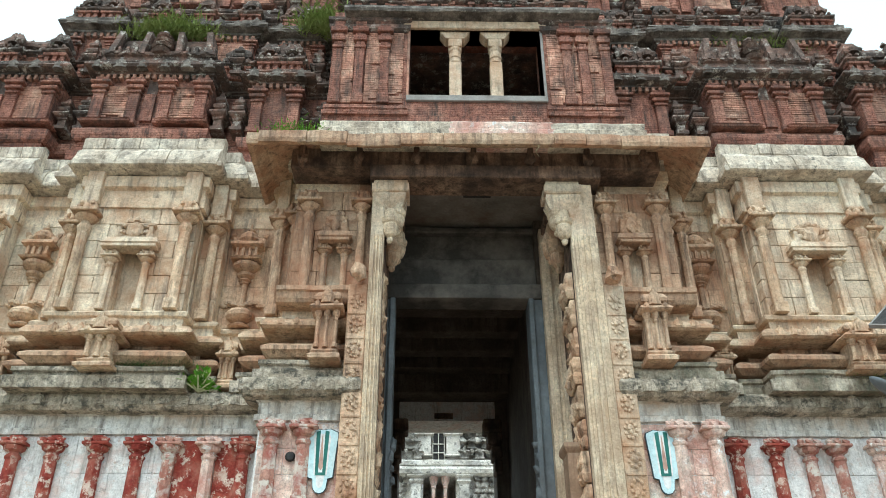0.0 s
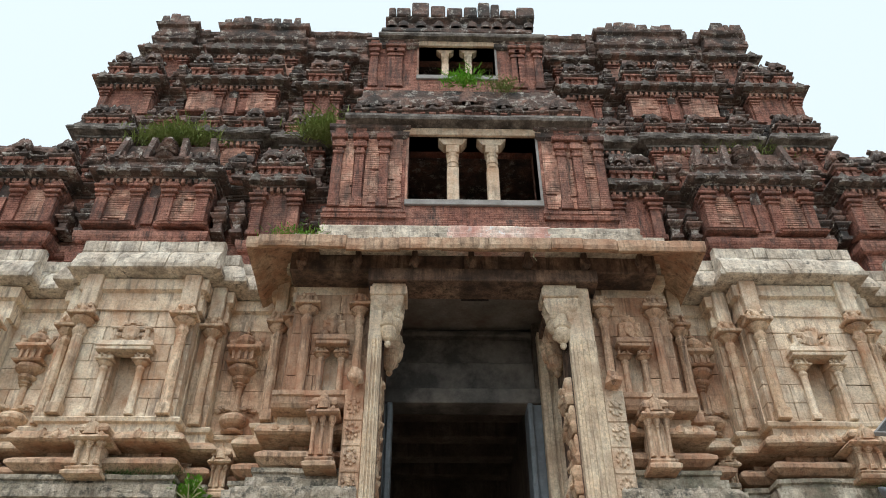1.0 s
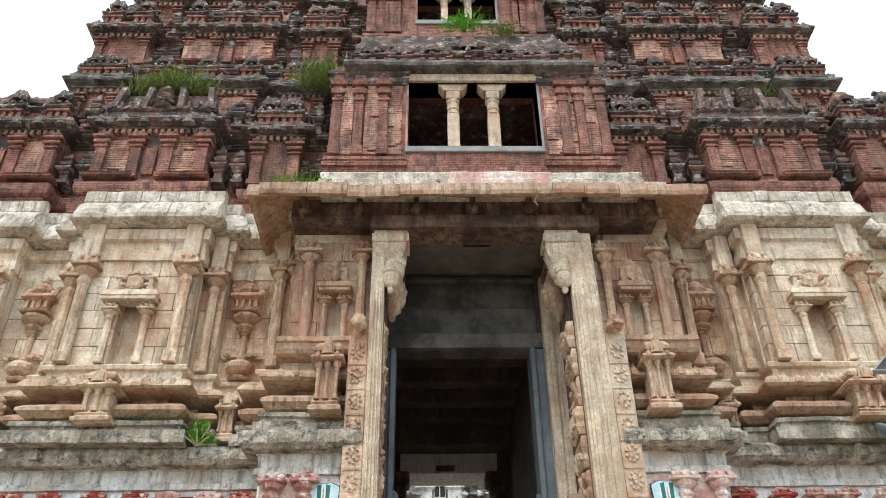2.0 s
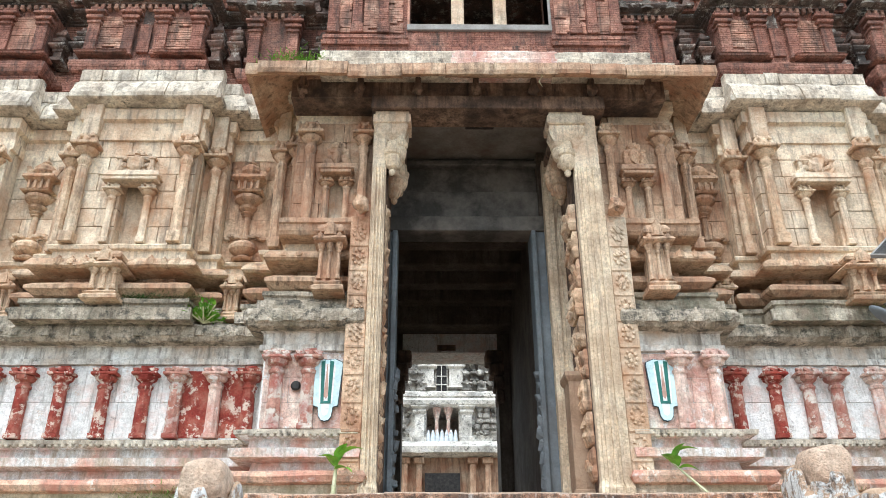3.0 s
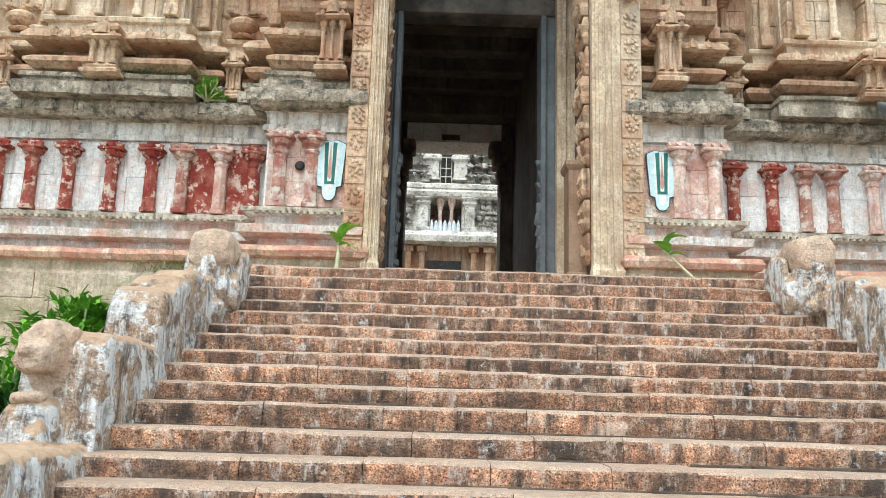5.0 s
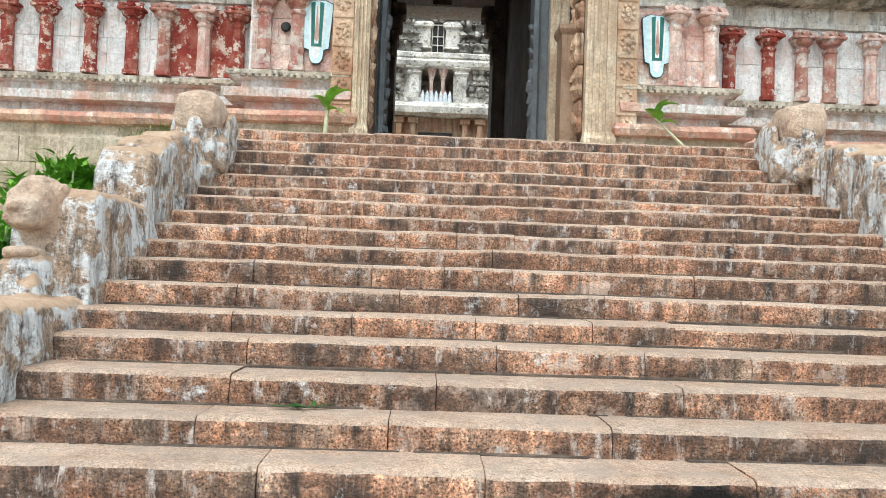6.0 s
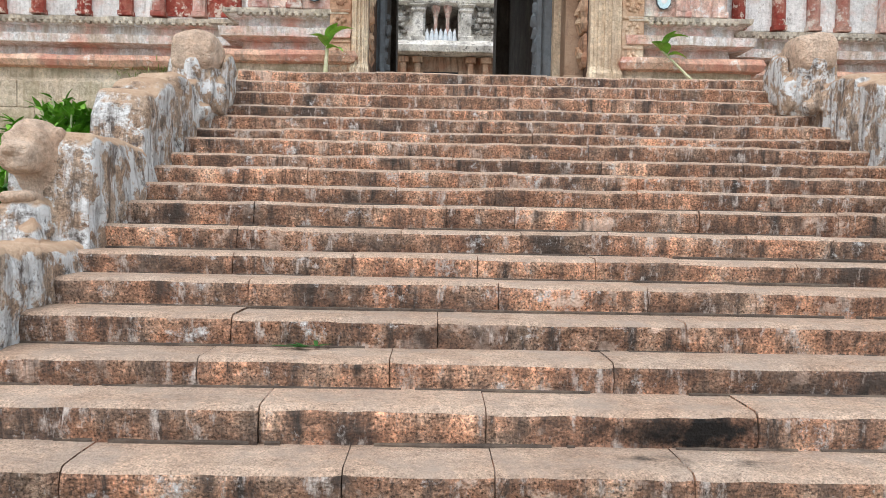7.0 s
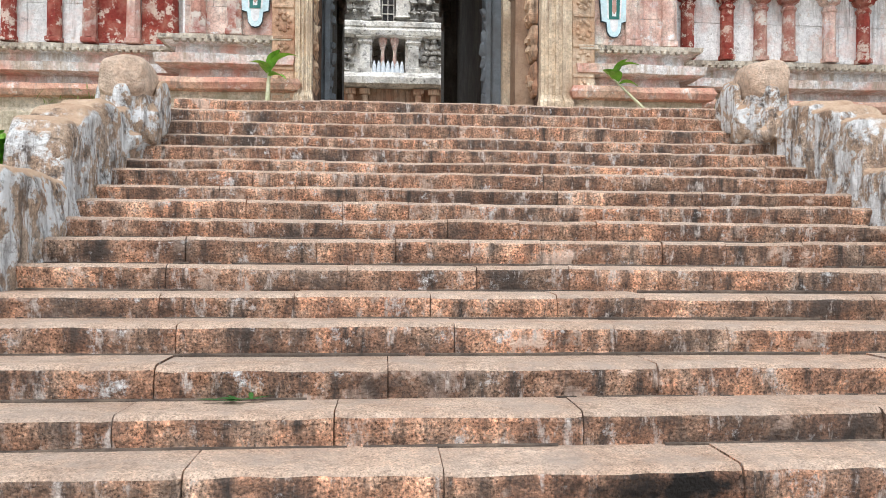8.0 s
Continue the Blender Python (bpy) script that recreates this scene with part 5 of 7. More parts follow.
tier_walls = []
bp_units = {}
for ti, T in enumerate(TIERS):
    z0, zw0, zw1, zc = T["z"]
    for s in (-1, 1):
        plan = tside(T["plan"], s)
        hb = zw0 - z0
        swept("tier_base", plan, [(0.02, z0), (0.05, z0 + hb * 0.2), (0.16, z0 + hb * 0.24), (0.18, z0 + hb * 0.4), (0.05, z0 + hb * 0.46), (0.05, z0 + hb * 0.62), (0.14, z0 + hb * 0.66), (0.18, z0 + hb * 0.75),
                                  (0.18, z0 + hb * 0.85), (0.05, z0 + hb * 0.92), (0.0, zw0)], BRICK if ti == 0 else SOOT_AND_SHADE, "moulded brick tier base", rough=0.02)
        wall = swept("tier_wall", plan, [(0.0, zw0), (0.0, zw1)], BRICK, "worn red brick tier wall", rough=0.012)
        tier_walls.append((ti, s, wall))
        hc = zc - zw1
        swept("tier_cornice", plan, [(0.0, zw1), (0.05, zw1 + 0.02), (0.05, zw1 + hc * 0.15), (0.10, zw1 + hc * 0.18), (0.10, zw1 + hc * 0.3), (0.26, zw1 + hc * 0.4), (0.30, zw1 + hc * 0.5), (0.28, zw1 + hc * 0.65),
                                     (0.16, zw1 + hc * 0.8), (0.2, zw1 + hc * 0.84), (0.2, zw1 + hc * 0.95), (0.05, zc)], SOOT_AND_SHADE if ti != 1 else LICHEN, "dark lichened brick cornice", rough=0.035)
        # dentil bricks below the cornice
        for d0, d1, yy in T["bays"]:
            n = int((d1 - d0) / 0.14)
            for i in range(n):
                x = tx(d0 + (i + 0.5) * (d1 - d0) / n, s)
                if "dentil" not in bp_units:
                    bm = bmesh.new()
                    box(bm, -0.035, 0.035, -0.12, 0.02, -0.06, 0.06, 0.006)
                    bp_units["dentil"] = part("dentil_brick", bm, BRICKPIECE, wall)
                    bp_units["dentil"].location = (x, yy, zw1)
                else:
                    again(bp_units["dentil"], x, yy, zw1, parent=wall)
        # pilasters and shrines on each bay
        hp = zw1 - zw0 - 0.03
        for bi, (d0, d1, yy) in enumerate(T["bays"]):
            wide = d1 - d0
            key = (ti, "p")
            if key not in bp_units:
                bp_units[key] = brick_pilaster("brick_pilaster", hp, 0.24 if ti == 0 else 0.2, BRICK, wall)
                bp_units[key].location = (tx(d0 + 0.12, s), yy - 0.02, zw0)
                more = []
            else:
                more = [d0 + 0.12]
            more += [d1 - 0.12]
            if wide > 2:
                more += [d0 + wide * 0.36, d1 - wide * 0.36]
            for d in more:
                again(bp_units[key], tx(d, s), yy - 0.02, zw0, parent=wall)
            xm = tx((d0 + d1) / 2, s)
            if wide > 2:
                # slender niche: projecting jambs leave a slot with painted depth; a brick plinth runs below both panels
                bm = bmesh.new()
                for q in (-1, 1):
                    c = xm + q * wide * 0.33
                    sweep(bm, rect(c - wide * 0.18, c + wide * 0.18, yy - 0.1, yy + 0.1), [(0.0, zw0 + 0.0), (0.09, zw0 + 0.02), (0.11, zw0 + 0.06), (0.04, zw0 + 0.09), (0.07, zw0 + 0.11), (0.0, zw0 + 0.15)], 0.2, 0.012, closed=True)
                    if ti:
                        box(bm, c - wide * 0.16, c + wide * 0.16, yy - 0.08, yy + 0.1, zw0 + 0.12, zw1 - 0.12, 0.01)
                part("panel_base", bm, BRICK, wall)
                bm = bmesh.new()
                box(bm, xm - 0.12, xm + 0.12, yy - 0.07, yy + 0.05, zw0 + 0.1, zw0 + hp * 0.66)
                part("niche_infill", bm, BRICK, wall)
                # thin dark sheet painted in as the shadow of the slot
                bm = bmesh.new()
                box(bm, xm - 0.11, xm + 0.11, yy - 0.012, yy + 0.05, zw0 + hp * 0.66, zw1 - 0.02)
                part("niche_shadow_slot", bm, SOOT_AND_SHADE, wall)
            # what stands on the cornice
            hs = (1.0, 0.75, 0.98, 1.15)[ti]
            if ti == 0 and bi == 0:
                key = "finned"
                if key not in bp_units:
                    bp_units[key] = finned_shrine("ruined_shrine", 2.3, 0.5, 1.05, gate)
                    bp_units[key].location = (xm, yy - 0.02, zc - 0.03)
                else:
                    again(bp_units[key], xm, yy - 0.02, zc - 0.03)
            elif ti < 3:
                key = (ti, bi, "s")
                if key not in bp_units:
                    bp_units[key] = shrine("miniature_shrine", wide * 0.9, 0.5, hs, gate, ti * 5 + bi, broken=ti == 1)
                    bp_units[key].location = (xm, yy + 0.02, zc - 0.03)
                else:
                    again(bp_units[key], xm, yy + 0.02, zc - 0.03)
            # slim turrets that break the cornice line before the next wall
            if ti < 3 and not (ti == 0 and bi == 0):
                key = (ti, "slim")
                for f in (0.0, 0.5, 1.0) if wide > 1.5 else (0.1, 0.9):
                    d = d0 + 0.2 + (wide - 0.4) * f
                    if key not in bp_units:
                        bp_units[key] = shrine("slim_turret", 0.34, 0.34, hs * (1.25 if ti else 1.1), gate, 60 + ti)
                        bp_units[key].location = (tx(d, s), yy - 0.12, zc - 0.12)
                    else:
                        again(bp_units[key], tx(d, s), yy - 0.12, zc - 0.12)
            # narrow stacked turrets in the recesses beside the bay
            if bi == 0 and ti < 3:
                key = (ti, "t")
                for d in (d0 - 0.42, d1 + 0.4):
                    if key not in bp_units:
                        bp_units[key] = shrine("miniature_turret", 0.5, 0.4, hs * 1.05, gate, 40 + ti)
                        bp_units[key].location = (tx(d, s), yy + 0.3, zc - 0.1)
                    else:
                        again(bp_units[key], tx(d, s), yy + 0.3, zc - 0.1)

# small arched ornaments along the cornices, stacked plates in the recesses
bm = bmesh.new()
arch_plate(bm, 0, -0.04, 0.1, 0.13, 0.14)
kudu = part("arch_ornament", bm, LICHEN, gate, "small worn horseshoe-arch ornament")
bm = bmesh.new()
sweep(bm, rect(-0.1, 0.1, -0.1, 0.2), [(0.06, 0.0), (0.06, 0.1), (0.0, 0.12), (0.0, 0.3), (0.03, 0.32), (0.03, 0.37), (0.08, 0.4), (0.12, 0.45), (0.11, 0.5), (0.02, 0.54), (0.0, 0.58), (0.05, 0.61), (0.07, 0.68), (0.02, 0.74), (-0.01, 0.78),
                                       (0.04, 0.82), (0.03, 0.9), (-0.03, 0.95), (-0.06, 1.08)], 0.1, 0.016, closed=True)
stack = part("stacked_finial", bm, SOOT_AND_SHADE, gate, "stack of eroded dark brick plates")
first_k = first_s = True
rng = random.Random(77)
for ti, T in enumerate(TIERS):
    z0, zw0, zw1, zc = T["z"]
    for s in (-1, 1):
        for d0, d1, yy in T["bays"]:
            n = max(2, int((d1 - d0) / 0.42))
            for i in range(n + 1):
                d = d0 + (d1 - d0) * i / n
                zz = zc - 0.16 - (zc - zw1) * 0.3
                if first_k:
                    kudu.location = (tx(d, s), yy - 0.24, zz)
                    first_k = False
                else:
                    q = rng.uniform(0.75, 1.1)
                    again(kudu, tx(d, s), yy - 0.24, zz, (q, 1, q))
        recess = sorted({(a[0] + b[0]) / 2 for a, b in zip(T["plan"], T["plan"][1:]) if a[1] == b[1] and not any(p <= (a[0] + b[0]) / 2 <= q for p, q, r in T["bays"])})
        for d in recess:
            for e, zz in ((-0.2, zw0 + 0.05), (0.22, zw0 + 0.05), (0.0, zc - 0.05)):
                yy = min(y for dd, y in T["plan"][:-1] if abs(dd - d) < 1.0) + 0.28
                if first_s:
                    stack.location = (tx(d + e, s), yy, zz)
                    first_s = False
                else:
                    again(stack, tx(d + e, s), yy, zz, (0.8, 1, rng.uniform(0.8, 1.05)))

# solid core behind each tier, so that the tower is closed from above and behind
bm = bmesh.new()
for x0, x1, y0, y1, z0, z1 in ((-10.5, 12.0, 14.6, 20.5, 10.4, 14.1), (-8.2, 9.4, 15.6, 20.1, 14.0, 15.95), (-8.4, 9.6, 15.8, 19.5, 15.9, 18.4), (-8.2, 9.6, 16.4, 18.9, 18.3, 20.6), (-10.9, -1.9, 13.0, 21.0, 3.0, 11.2),
                               (3.4, 12.4, 13.0, 21.0, 3.0, 11.2), (-2.0, 3.5, 13.6, 21.0, 10.2, 12.6)):
    box(bm, x0, x1, y0, y1, z0, z1)
part("tower_core", bm, BRICK, gate)

# --- crest of the tower: ragged merlons and rounded lobes ---
for s in (-1, 1):
    plan = [(tx(d, s), y) for d, y in ((2.4, 15.35), (4.4, 15.35), (4.4, 15.05), (6.9, 15.05), (6.9, 15.4), (7.7, 15.4), (7.7, 15.05), (8.75, 15.05), (8.75, 18.6))]
    plan = plan if s > 0 else plan[::-1]
    swept("crest_wall", plan, [(0.0, 20.5), (0.06, 20.56), (0.02, 20.65), (0.02, 20.95), (0.12, 21.0), (0.14, 21.1), (0.02, 21.16), (0.0, 21.6), (0.1, 21.65), (0.13, 21.76), (0.0, 21.82)], SOOT_AND_SHADE, "broken brick crest of the tower", rough=0.04)
    rng = random.Random(50 + s)
    d = 2.45
    while d < 8.7:
        w = rng.uniform(0.2, 0.44)
        y = 15.1 if 4.4 < d < 6.9 or d > 7.7 else 15.4
        lift = (0.34 if 4.6 < d < 6.8 else 0.12 if d < 7.6 else 0.4) + rng.uniform(-0.08, 0.1)
        a, b = sorted((tx(d, s), tx(d + w * rng.uniform(0.7, 0.98), s)))
        if rng.random() < 0.9:
            bm = bmesh.new()
            sweep(bm, rect(a, b, y, y + 0.45), [(0.0, 21.55), (0.02, 21.7), (0.0, 21.86 + lift * 0.6), (-0.01, 21.88 + lift), (-0.03 if s < 0 else -0.08, 21.93 + lift)], 0.12, 0.025, closed=True)
            part("crest_merlon", bm, SOOT_AND_SHADE, gate)
        bm = bmesh.new()
        arch_plate(bm, (a + b) / 2, y - 0.1, 21.28, 0.12, 0.2)
        part("crest_arch", bm, SOOT_AND_SHADE, gate)
        d += w
bm = bmesh.new()
sweep(bm, rect(-1.35, 2.9, 15.0, 17.5), [(0, 20.0), (0.08, 20.3), (0.0, 20.5), (0.0, 21.3), (0.14, 21.4), (0.14, 21.55), (-0.1, 21.75), (-0.1, 22.1), (0.05, 22.2), (-0.15, 22.5)], 0.3, 0.04, closed=True)
rng = random.Random(91)
x = -1.3
while x < 2.7:
    w = rng.uniform(0.2, 0.6)
    box(bm, x, x + w * 0.9, 14.95, 15.3, 22.3, 22.62 + rng.uniform(0.0, 0.42), 0.04)
    arch_plate(bm, x + w / 2, 14.85, 21.75, 0.14, 0.2)
    box(bm, x + w * 0.3, x + w * 0.5, 14.9, 15.1, 20.75, 21.3, 0.02)
    x += w
part("crest_pavilion", bm, SOOT_AND_SHADE, gate, "blackened roof block over the upper window")
bm = bmesh.new()
lathe(bm, 0.35, 15.4, [(0.03, 22.3), (0.02, 22.9), (0.01, 23.0)], 6)
part("finial_rod", bm, IRON, gate, "thin iron finial rod")


def window_block(x0, x1, y, z0, z1, ox0, ox1, oz0, oz1, eave_z, eave, label):
    """A pillared window storey: brick side panels, stone lintel, sill and two pillars before a dark room."""
    block = None
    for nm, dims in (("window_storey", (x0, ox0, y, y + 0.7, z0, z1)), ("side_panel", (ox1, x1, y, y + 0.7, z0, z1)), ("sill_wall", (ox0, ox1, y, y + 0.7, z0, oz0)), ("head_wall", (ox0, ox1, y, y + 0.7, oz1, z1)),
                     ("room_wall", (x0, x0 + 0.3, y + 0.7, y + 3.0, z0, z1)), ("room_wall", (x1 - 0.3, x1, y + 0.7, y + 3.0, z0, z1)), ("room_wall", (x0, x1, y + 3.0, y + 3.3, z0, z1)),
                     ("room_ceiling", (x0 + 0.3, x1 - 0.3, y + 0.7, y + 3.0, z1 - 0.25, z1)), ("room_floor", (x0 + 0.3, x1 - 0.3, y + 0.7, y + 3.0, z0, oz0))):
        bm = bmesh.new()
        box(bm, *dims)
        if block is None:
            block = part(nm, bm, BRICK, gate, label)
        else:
            # room surfaces get the blackish colour as painted shade
            part(nm, bm, SOOT_AND_SHADE if nm.startswith("room") else BRICK, block)
    bm = bmesh.new()
    box(bm, ox0 - 0.06, ox1 + 0.06, y - 0.06, y + 0.5, oz0 - 0.16, oz0, 0.015)
    part("window_sill", bm, PLASTER, block, "grey plastered sill")
    bm = bmesh.new()
    box(bm, ox0 - 0.15, ox1 + 0.15, y - 0.08, y + 0.5, oz1, oz1 + 0.22, 0.015)
    part("window_lintel", bm, STONE, block, "pale stone lintel")
    for q in (ox0, ox1):
        bm = bmesh.new()
        box(bm, *sorted((q, q + (-0.06 if q == ox0 else 0.06))), y - 0.02, y + 0.5, oz0, oz1, 0.01)
        part("window_jamb", bm, PLASTER if q == ox1 else BRICKPIECE, block)
    h = oz1 - oz0
    first = None
    for f in (0.345, 0.655):
        x = ox0 + (ox1 - ox0) * f
        if first is None:
            bm = bmesh.new()
            r = (ox1 - ox0) * 0.04
            box(bm, -r * 1.15, r * 1.15, -r, r, 0, h * 0.55, 0.012)
            lathe(bm, 0, 0, [(r * 1.0, h * 0.55), (r * 1.2, h * 0.56), (r * 1.05, h * 0.62), (r * 1.25, h * 0.63), (r * 1.1, h * 0.72), (r * 1.3, h * 0.74), (r * 1.3, h * 0.78)], 8, math.pi / 8)
            box(bm, -r * 1.3, r * 1.3, -r * 1.2, r * 1.2, h * 0.78, h * 0.9, 0.012)
            vs = box(bm, -r * 2.9, r * 2.9, -r * 1.2, r * 1.2, h * 0.9, h * 1.0)
            for v in vs[:4]:
                v.co.x *= 0.62
            first = part("window_pillar", bm, STONE, block, "pale stone pillar with bracket capital")
            first.location = (x, y + 0.18, oz0)
        else:
            again(first, x, y + 0.18, oz0)
    # side pilasters
    fp = None
    hp = oz1 + 0.15 - (z0 + 0.35)
    for x in (x0 + 0.14, x0 + 0.62, ox0 - 0.55, ox1 + 0.55, x1 - 0.62, x1 - 0.14):
        if fp is None:
            fp = brick_pilaster("brick_pilaster", hp, 0.2, BRICK, block)
            fp.location = (x, y - 0.02, z0 + 0.35)
        else:
            again(fp, x, y - 0.02, z0 + 0.35)
    for a, b in ((x0, ox0 - 0.1), (ox1 + 0.1, x1)):
        bm = bmesh.new()
        sweep(bm, rect(a, b, y - 0.04, y + 0.3), [(0, z0), (0.08, z0 + 0.03), (0.1, z0 + 0.12), (0.03, z0 + 0.16), (0.07, z0 + 0.2), (0.07, z0 + 0.28), (0, z0 + 0.34)], 0.2, 0.012, closed=True)
        part("foot_moulding", bm, BRICK, block)
        bm = bmesh.new()
        sweep(bm, rect(a, b, y - 0.02, y + 0.3), [(0, oz1 - 0.1), (0.08, oz1 - 0.05), (0.1, oz1 + 0.05), (0.03, oz1 + 0.1), (0.12, oz1 + 0.16), (0.12, oz1 + 0.25), (0, oz1 + 0.3)], 0.2, 0.02, closed=True)
        part("head_moulding", bm, SOOT_AND_SHADE, block)
    # eave slab
    a, b, out = eave
    bm = bmesh.new()
    sweep(bm, [(a + out, y + 0.4), (a + out, y), (b - out, y), (b - out, y + 0.4)], [(-0.3, eave_z - 0.06), (0.0, eave_z - 0.1), (out, eave_z - 0.06), (out + 0.03, eave_z), (out, eave_z + 0.1), (0.05, eave_z + 0.2), (-0.3, eave_z + 0.22)], 0.25, 0.03, inner=0)
    part("eave_slab", bm, LICHEN, block, "lichen-grey projecting eave slab")
    return block


win1 = window_block(-2.2, 3.95, 13.0, 12.45, 15.55, -0.48, 2.42, 13.07, 15.02, 15.34, (-1.95, 3.75, 0.32), "brick window storey above the porch")
win2 = window_block(-1.7, 3.1, 14.3, 17.8, 20.3, -0.33, 1.78, 18.7, 19.92, 20.18, (-1.45, 3.2, 0.25), "upper brick window storey")
# dark shrines over the lower window eave
for k, (x, w, h) in enumerate(((-1.35, 0.7, 1.0), (-0.6, 0.55, 0.9), (0.05, 0.5, 1.0), (0.9, 0.9, 1.25), (1.75, 0.5, 1.0), (2.4, 0.55, 0.9), (3.1, 0.7, 1.0))):
    sh = shrine("miniature_shrine", w, 0.5, h, gate, 80 + k)
    sh.location = (x, 13.05, 15.5)
bm = bmesh.new()
sweep(bm, rect(-1.75, 3.3, 14.05, 16.6), [(0, 15.4), (0.0, 16.3), (0.1, 16.4), (0.12, 16.6), (0, 16.7), (0.0, 17.0), (0.1, 17.1), (0.14, 17.3), (0.04, 17.5), (0.0, 17.8)], 0.25, 0.03, closed=True)
part("mid_block", bm, SOOT_AND_SHADE, gate)

# --- brickwork that can be told apart: the panels beside the niches and the lower window ---
def brick_field(x0, x1, y, z0, z1, parent, joined, seed):
    """Courses of thin bricks. Single objects, or one joined field where they are many."""
    rng = random.Random(seed)
    rows = int((z1 - z0) / 0.062)
    bm = bmesh.new() if joined else None
    for r in range(rows):
        x = x0 - (0.11 if r % 2 else 0.0)
        while x < x1:
            e = x + rng.uniform(0.19, 0.25)
            a, b = max(x, x0), min(e, x1)
            if b - a > 0.05 and rng.random() > 0.02:
                out = rng.uniform(0.0, 0.01)
                z = z0 + r * 0.062
                if joined:
                    box(bm, a + 0.004, b - 0.004, y - out, y + 0.05, z + 0.004, z + 0.058)
                else:
                    o = new("brick", BRICK_MESH[0])
                    o.parent = parent
                    o.location, o.scale = (a + 0.005, y - out, z + 0.005), (b - a - 0.01, 0.05 + out, 0.052)
            x = e
    if joined:
        tagged(part("brickwork", bm, BRICKPIECE, parent), kind="stuff")


bm = bmesh.new()
box(bm, 0, 1, 0, 1, 0, 1)
bmesh.ops.bevel(bm, geom=bm.edges[:], offset=0.06, segments=1, affect="EDGES")
bme = bpy.data.meshes.new("brick")
bmesh.ops.recalc_face_normals(bm, faces=bm.faces)
bm.to_mesh(bme)
bm.free()
bme.materials.append(BRICKPIECE)
BRICK_MESH = [bme]
for ti, s, wall in tier_walls:
    T = TIERS[ti]
    z0, zw0, zw1, zc = T["z"]
    for bi, (d0, d1, yy) in enumerate(T["bays"]):
        if d1 - d0 < 2:
            continue
        xm = tx((d0 + d1) / 2, s)
        for q in (-1, 1):
            c = xm + q * (d1 - d0) * 0.33
            w = (d1 - d0) * 0.155
            brick_field(c - w, c + w, yy - (0.03 if ti == 0 else 0.1), zw0 + 0.16, zw1 - 0.16, wall, not (ti == 0 and bi == 0), int(1000 + ti * 50 + q * 7 + s * 3 + bi))
for x0, x1, seed in ((-1.45, -0.62, 5), (2.55, 3.2, 6), (-2.1, -1.7, 7), (3.45, 3.85, 8)):
    brick_field(x0, x1, 12.975, 12.85, 14.9, win1, True, seed)
# ---- balustrades ----
def lumps(bm, pieces):
    """Worn carved masses: centre, three radii, squareness."""
    for c, r, sq in pieces:
        made = bmesh.ops.create_icosphere(bm, subdivisions=3, radius=1.0)["verts"]
        for v in made:
            p = v.co.copy()
            m = max(abs(p.x), abs(p.y), abs(p.z))
            p = p * (1 - sq) + p / m * sq * 0.86
            w = Vector((c[0] + p.x * r[0], c[1] + p.y * r[1], c[2] + p.z * r[2]))
            w += noise.noise_vector(w * 3.1) * 0.035 + noise.noise_vector(w * 9.0) * 0.016 + noise.noise_vector(w * 22.0) * 0.006
            v.co = w
        for f in {f for v in made for f in v.link_faces}:
            f.smooth = True


def smooth_step(a, b, v):
    f = min(1.0, max(0.0, (v - a) / (b - a)))
    return f * f * (3 - 2 * f)


